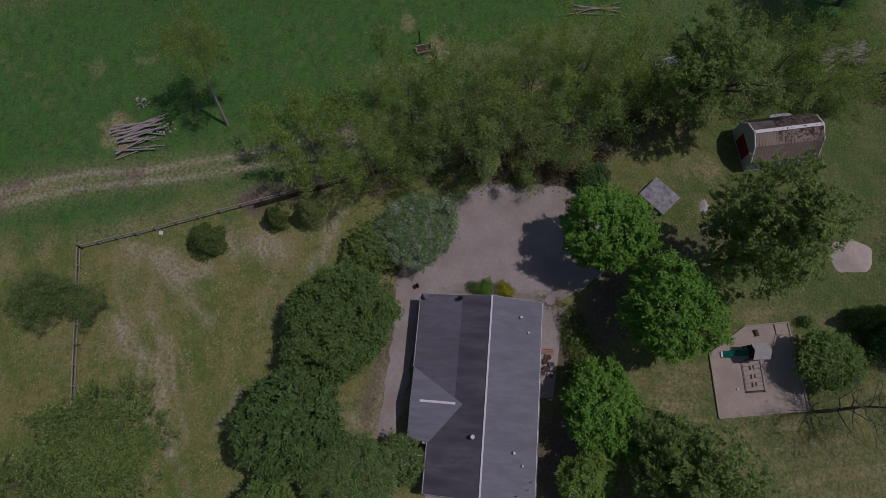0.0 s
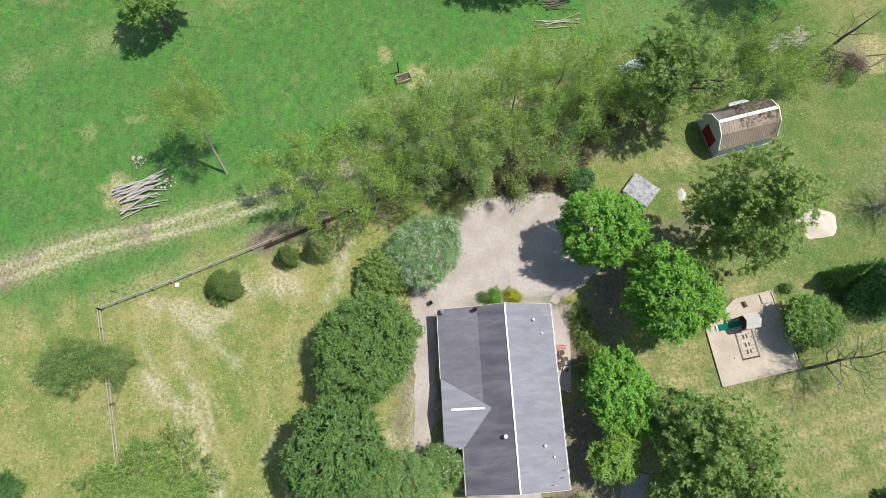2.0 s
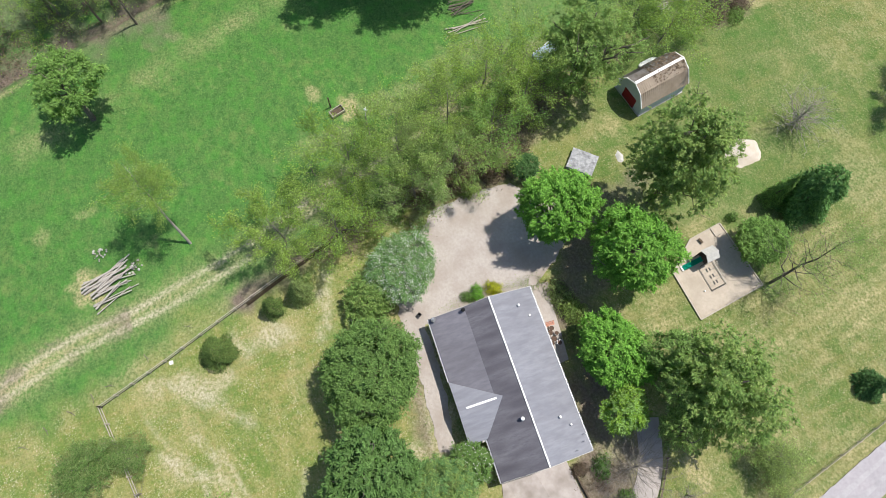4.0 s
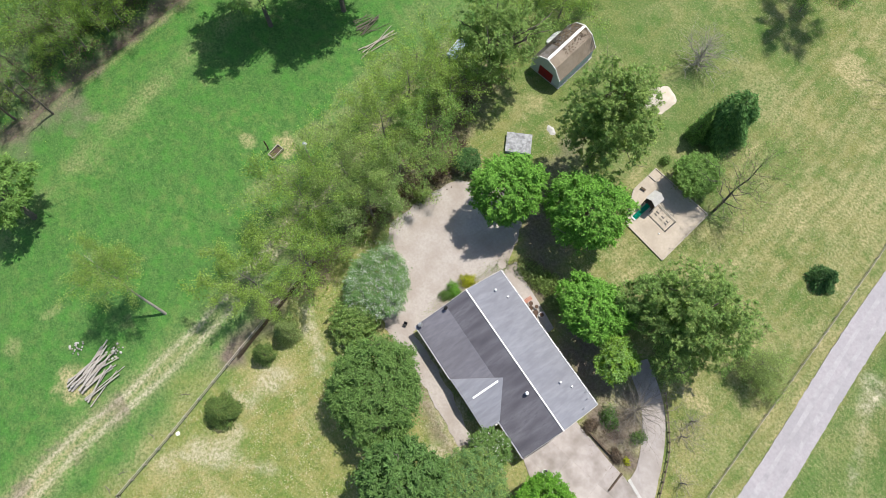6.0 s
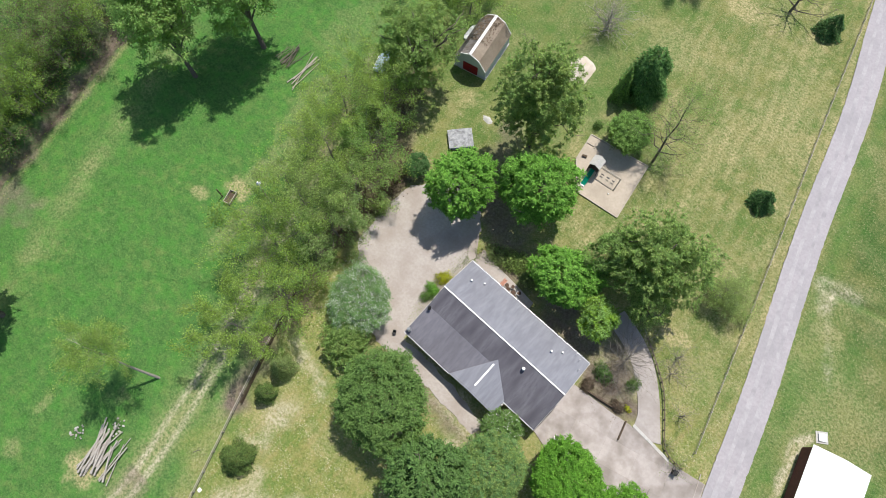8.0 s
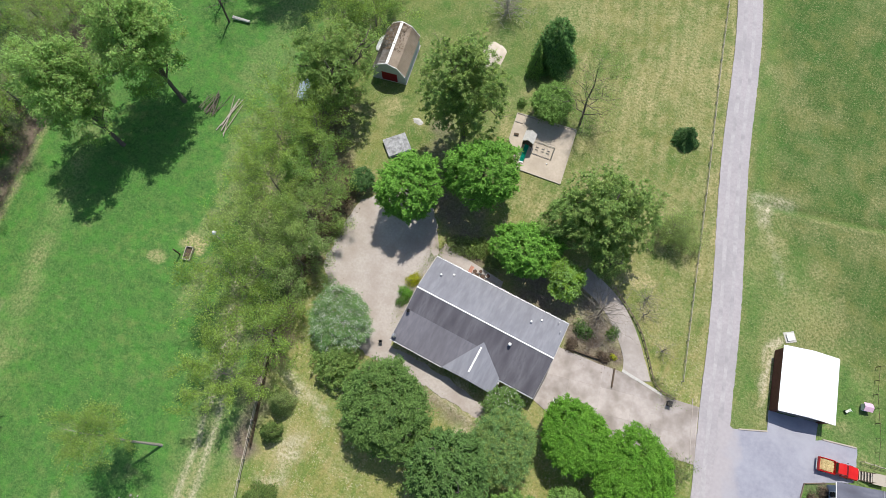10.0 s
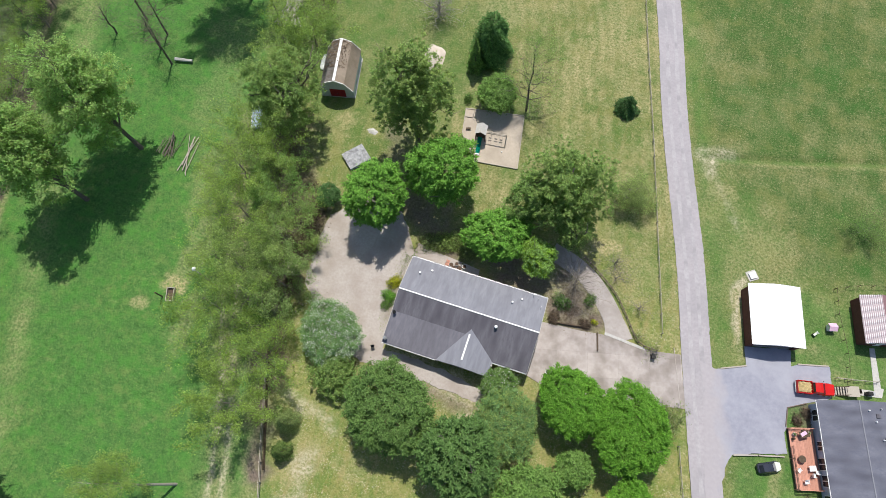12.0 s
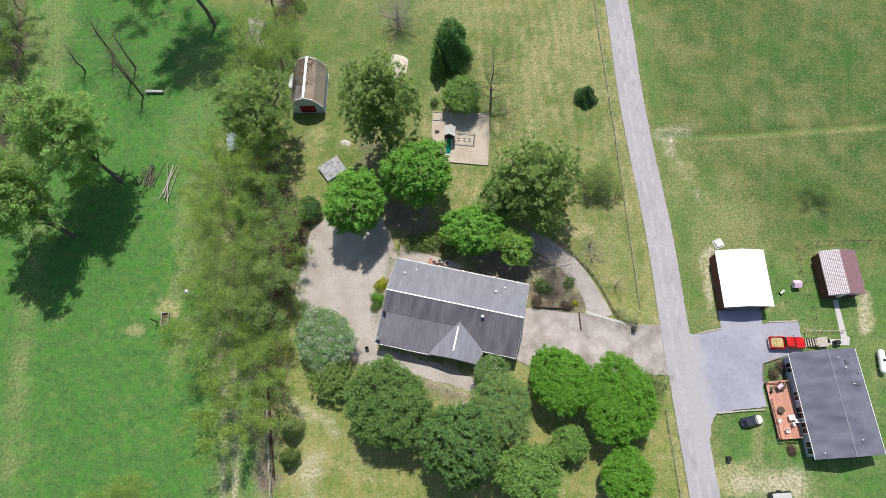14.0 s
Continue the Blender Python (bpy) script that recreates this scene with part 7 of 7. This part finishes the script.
# driveway wall, seams and the timber by the bed
t = thing("low_wall", pose(0, 0, 0), "low brown timber wall between driveway and planting bed", "wall")
for (ax, ay), (bx, by) in (((12.2, 3.3), (15.2, 3.75)), ((15.2, 3.75), (18.2, 4.3)), ((19.5, 3.9), (20.2, 1.2))):
    a, b = Vector((ax, ay, 0.2)), Vector((bx, by, 0.2))
    part("timber", box((a + b) / 2, ((b - a).length, 0.2, 0.42), (b - a).to_track_quat("X", "Z").to_matrix(), 0.03), M_darkwood, t)
t = thing("kerb_strip", pose(0, 0, 0), "pale concrete strip where the path leaves the driveway", "kerb")
a, b = Vector((20.6, 4.2, 0.06)), Vector((26.9, 3.7, 0.06))
part("strip", box((a + b) / 2, ((b - a).length, 0.4, 0.06), (b - a).to_track_quat("X", "Z").to_matrix()), M_stone, t)
t = thing("drive_kerb", pose(0, 0, 0), "narrow pale concrete kerb where the driveway meets the lane", "kerb")
for (ax, ay), (bx, by) in (((31.0, 5.3), (32.3, 1.3)), ((32.3, 1.3), (33.5, -2.5))):
    a, b = Vector((ax, ay, 0.06)), Vector((bx, by, 0.06))
    part("kerbstone", box((a + b) / 2, ((b - a).length - 0.02, 0.1, 0.1), (b - a).to_track_quat("X", "Z").to_matrix(), 0.02), M_concrete, t)
t = thing("watering_tub", pose(13.9, -4.3, 0.05, 0, 0, 30), "white tub with a dark lid at the garage corner", "tub")
part("tub", rod((0, 0, 0), (0, 0, 0.5), 0.26, 0.34, 14), M_white, t)
part("lid", rod((0.05, 0.02, 0.5), (0.05, 0.02, 0.55), 0.3, 0.27, 14), M_black, t)
# sticks lying beyond the pasture fence
for i, (x, y, yaw) in enumerate(((-20.5, -38.7, 60), (-18.1, -44.7, 20), (-16.0, -49.8, 75), (-15.2, -52.2, 10), (-14.2, -55.1, 50), (-13.0, -58.4, 25), (-11.8, -61.4, 65))):
    t = thing("fallen_branch", pose(x, y, 0, 0, 0, yaw), "short dark fallen branch in the grass beside the fence", "branch", "fallen branches")
    part("stick", tube_mesh("stick", [[(Vector((-0.6, 0, 0.05)), 0.05), (Vector((0, 0.08, 0.09)), 0.045), (Vector((0.7, -0.05, 0.06)), 0.025)], [(Vector((0, 0.08, 0.09)), 0.03), (Vector((0.35, 0.4, 0.08)), 0.015)]], M_bark, 6), None, t)
t = thing("parking_timbers", pose(0, 0, 0), "white-painted timbers edging the asphalt", "edging")
for (ax, ay), (bx, by) in (((42.0, -7.2), (45.4, -6.1)), ((45.4, -6.1), (49.0, -5.1)), ((38.1, 4.4), (41.8, 6.05)), ((48.8, 8.6), (53.3, 9.75))):
    a, b = Vector((ax, ay, 0.1)), Vector((bx, by, 0.1))
    part("timber", box((a + b) / 2, ((b - a).length - 0.1, 0.2, 0.2), (b - a).to_track_quat("X", "Z").to_matrix(), 0.03), M_timber, t)
t = thing("bed_edging", pose(0, 0, 0), "brown timber edging round the planting bed at the deck", "edging")
for (ax, ay), (bx, by) in (((48.5, -0.9), (48.35, 1.85)), ((48.35, 1.85), (50.9, 3.3))):
    a, b = Vector((ax, ay, 0.1)), Vector((bx, by, 0.1))
    part("timber", box((a + b) / 2, ((b - a).length, 0.14, 0.3), (b - a).to_track_quat("X", "Z").to_matrix(), 0.03), M_fencebrown, t)
# pot garden and clutter behind the house
for i, (x, y, r, m) in enumerate(((-5.0, 7.2, 0.35, M_stone), (-4.2, 7.6, 0.3, M_stone), (-4.5, 6.8, 0.32, M_darkwood), (-3.6, 7.0, 0.36, M_black), (-2.9, 7.5, 0.34, M_greymetal), (-3.1, 6.6, 0.3, M_stone))):
    p = thing("plant_pot", pose(x, y, 0), "round planting tub behind the house", "plant pot", "tubs behind the house")
    part("pot", rod((0, 0, 0), (0, 0, 0.5), r * 0.8, r * 1.1, 14), m, p)
    part("soil", rod((0, 0, 0.44), (0, 0, 0.52), r * 0.95, r * 0.95, 14), M_mulch, p)
t = thing("garden_bench", pose(-5.6, 6.9, 0, 0, 0, 90), "brown wooden bench against the back wall", "bench")
for k in range(3):
    part("slat", box((0, -0.16 + 0.16 * k, 0.45), (1.8, 0.13, 0.04)), M_deck, t)
part("backrest", box((0, 0.28, 0.7), (1.8, 0.05, 0.4)), M_deck, t)
for sx in (-0.8, 0.8):
    part("leg", box((sx, 0, 0.21), (0.08, 0.4, 0.42)), M_darkwood, t)
t = thing("garden_chair", pose(-12.2, -9.0, 0.05, 0, 0, 30), "dark metal garden chair on the concrete yard", "chair")
part("seat", box((0, 0, 0.45), (0.5, 0.5, 0.05), None, 0.02), M_black, t)
part("backrest", box((0, 0.25, 0.75), (0.5, 0.05, 0.5), None, 0.02), M_black, t)
for sx in (-0.2, 0.2):
    for sy in (-0.2, 0.2):
        part("leg", box((sx, sy, 0.22), (0.04, 0.04, 0.44)), M_black, t)
# concrete walk and steps at the neighbouring house
paving("pavement_walk", [(58.7, 14.4), (59.4, 14.6), (60.9, 8.9), (61.3, 8.9), (61.2, 7.5), (57.2, 6.8), (57.1, 7.7), (60.0, 8.2)], M_stone, "pale concrete walk to the outbuilding", 0.04)
t = thing("entry_steps", pose(55.7, 6.7, 0, 0, 0, 15), "grey timber steps and landing at the end wall", "steps")
for k in range(5):
    part("tread", box((-1.1 + 0.3 * k, 0, 0.15 + 0.15 * k), (0.19, 1.2, 0.05)), M_timber, t)
# Black sheet added below the treads so the gaps come out dark.
part("dark_backing", sheet([(-1.25, -0.58, 0.02), (-1.25, 0.58, 0.02), (0.3, 0.58, 0.72), (0.3, -0.58, 0.72)], 0.03), M_black, t)
for sy in (-0.6, 0.6):
    part("stringer", rod((-1.25, sy, 0.05), (0.25, sy, 0.75), 0.05), M_darkwood, t)
    part("rail", rod((-1.2, sy, 0.95), (0.2, sy, 1.65), 0.03), M_darkwood, t)
    for k in (-1.2, 0.2):
        part("post", rod((k, sy, 0.0), (k, sy, 1.3 + 0.25 * k), 0.03), M_darkwood, t)
part("landing", box((1.1, 0, 0.76), (1.7, 1.5, 0.08)), M_timber, t)
for x in (0.35, 1.85):
    for y in (-0.65, 0.65):
        part("leg", box((x, y, 0.37), (0.1, 0.1, 0.74)), M_darkwood, t)
px, py = 57.6, 7.3
t = thing("crate", pose(px, py, 0.05, 0, 0, 20), "dark crate standing on the concrete walk", "crate")
for k in range(4):
    for sx in (-0.36, 0.36):
        part("slat", box((sx, 0, 0.1 + 0.16 * k), (0.03, 0.6, 0.12)), M_darkwood, t)
    for sy in (-0.3, 0.3):
        part("slat", box((0, sy, 0.1 + 0.16 * k), (0.75, 0.03, 0.12)), M_darkwood, t)
part("base", box((0, 0, 0.03), (0.7, 0.58, 0.05)), M_darkwood, t)
t = thing("barbecue", pose(59.0, 7.4, 0.04, 0, 0, 15), "dark covered barbecue on the concrete walk", "barbecue")
part("cart", box((0, 0, 0.4), (0.7, 0.5, 0.7), None, 0.02), M_black, t)
part("hood", body_loft([(-0.42, 0.26, 0.74, 0.92), (-0.3, 0.3, 0.74, 1.08), (0.3, 0.3, 0.74, 1.08), (0.42, 0.26, 0.74, 0.92)]), M_black, t)
part("side_shelf", box((0.6, 0, 0.78), (0.36, 0.44, 0.04), None, 0.01), M_greymetal, t)
for sx in (-0.28, 0.28):
    part("wheel", rod((sx - 0.04, 0.2, 0.08), (sx + 0.04, 0.2, 0.08), 0.08, None, 10), M_rubber, t)
rail_fence("walk_railing", [(54.4, 8.3), (57.0, 8.8), (60.2, 9.6)], 1.5, "low pale timber railing beside the entry steps", M_timber, (0.45, 0.8), 0.9, 0.07)
tagged(part("water", prism([(-96.8 + (2.3 + 0.4 * math.sin(3 * a)) * math.cos(a), -1.6 + (3.2 + 0.5 * math.sin(2 * a)) * math.sin(a)) for a in [k * math.pi / 12 for k in range(24)]], -0.2, 0.06), M_water, None), "small pond in the wood", "water", kind="structure")
t = thing("trench_plate", pose(-16.5, -41.7, 0.05), "white lid lying beside the fence", "lid")
part("plate", box((0, 0, 0.0), (0.5, 0.5, 0.06), None, 0.02), M_white, t)

bare_tree("bare_sapling", 20.2, 13.2, 3.4, 2.6, "leafless pinkish-grey bush beside the curved path", 118, limbs=22, depth=2, low=0.04)
bare_tree("bare_sapling", 14.8, 7.2, 2.0, 2.4, "leafless grey bush in the planting bed", 119, limbs=30, depth=2, low=0.04)
bare_tree("bare_sapling", 16.4, 6.2, 1.4, 1.8, "leafless grey bush in the planting bed", 120, limbs=26, depth=2, low=0.04)

# covered trailer at the bare patch
t = thing("covered_trailer", pose(51.6, -17.4, 0, 0, 0, 16), "low trailer under a pale grey cover on the bare patch", "trailer")
part("bed", box((0, 0, 0.55), (3.2, 2.2, 0.3), None, 0.04), M_black, t)
part("cover", box((0.1, -0.05, 0.82), (2.7, 1.9, 0.24), None, 0.08), M_stone, t, "pale grey cover")
for y in (-1.15, 1.15):
    wheel(t, 0, y, 0.3)

log_stack("fallen_log", -45.6, 60.0, 112, 3, 8.6, 1.2, "long dark fallen poles at the end of the lawn", 9, 0.09, 0.0, M_bark)
# Brush and branches added to fill a dark shade patch at the lawn's edge.
shrub("brown_shrub", -43.6, 50.4, 2.2, 1.1, M_bramble, "dark brown brush at the foot of the bare tree", 1700, 0.24, 177)
shrub("brown_shrub", -44.4, 54.4, 2.0, 0.9, M_bramble, "dark brown brush at the edge of the back lawn", 1300, 0.24, 178)
shrub("green_shrub", -42.2, 53.0, 1.7, 1.1, M_oak, "dark green bush at the edge of the back lawn", 1300, 0.24, 179)
log_stack("brush_heap", -45.2, 51.8, 60, 22, 3.6, 3.0, "heap of dark branches at the foot of the bare tree", 11, 0.06, 0.5, M_bark)
wispy_tree("hazy_tree", -43.4, 43.4, 5.6, 3.9, M_yellow, "thin yellow-green small tree beside the shed", 181, M_oak, 0.4)
bare_tree("bare_tree", -48.2, 40.4, 9.0, 3.6, "thin dark tree with a few leaves behind the shed", 182, (-1.0, 1.0), M_bark, M_yellow, 1500, 0.24, limbs=12, r0=0.16, depth=1)

for hx, hy, hs, hh in ((-70.6, -37.0, 131, 11), (-73.0, -42.3, 132, 10)):
    bare_tree("woodland_tree", hx, hy, hh, 3.0, "leafless dark tree standing at the edge of the pasture", hs, (0.4, 0.3), M_bark, limbs=8, r0=0.22, depth=1, low=0.45, group=WOODS)

paving("pavement_back", [(-11.4, 7.0), (-11.2, 9.2), (-8.2, 8.6), (-4.4, 8.3), (-0.5, 7.9), (-0.3, 6.1), (-10.8, 6.1)], M_concrete, "weathered concrete strip behind the house", 0.055)
bare_tree("grey_shrub", 27.8, 3.5, 1.6, 1.7, "fine grey twiggy shrub round the bin", 191, (0, 0), M_twig, M_greyleaf, 350, 0.16, limbs=24, depth=2, low=0.03)
bare_tree("grey_shrub", 25.6, 5.2, 1.0, 1.0, "low grey twiggy shrub along the path fence", 192, (0, 0), M_twig, M_greyleaf, 220, 0.15, limbs=16, depth=1, low=0.03)
shrub("brown_shrub", -20.4, 15.6, 1.8, 1.2, M_bramble, "leafless brown brush at the corner of the yard", 1500, 0.22, 193)
shrub("brown_shrub", -23.6, 14.6, 1.5, 1.1, M_bramble, "leafless brown brush at the corner of the yard", 1300, 0.22, 194)
shrub("pale_shrub", -27.4, 3.0, 1.7, 1.8, M_pale, "pale yellow-green shrub leaning over the yard edge", 1700, 0.24, 195)
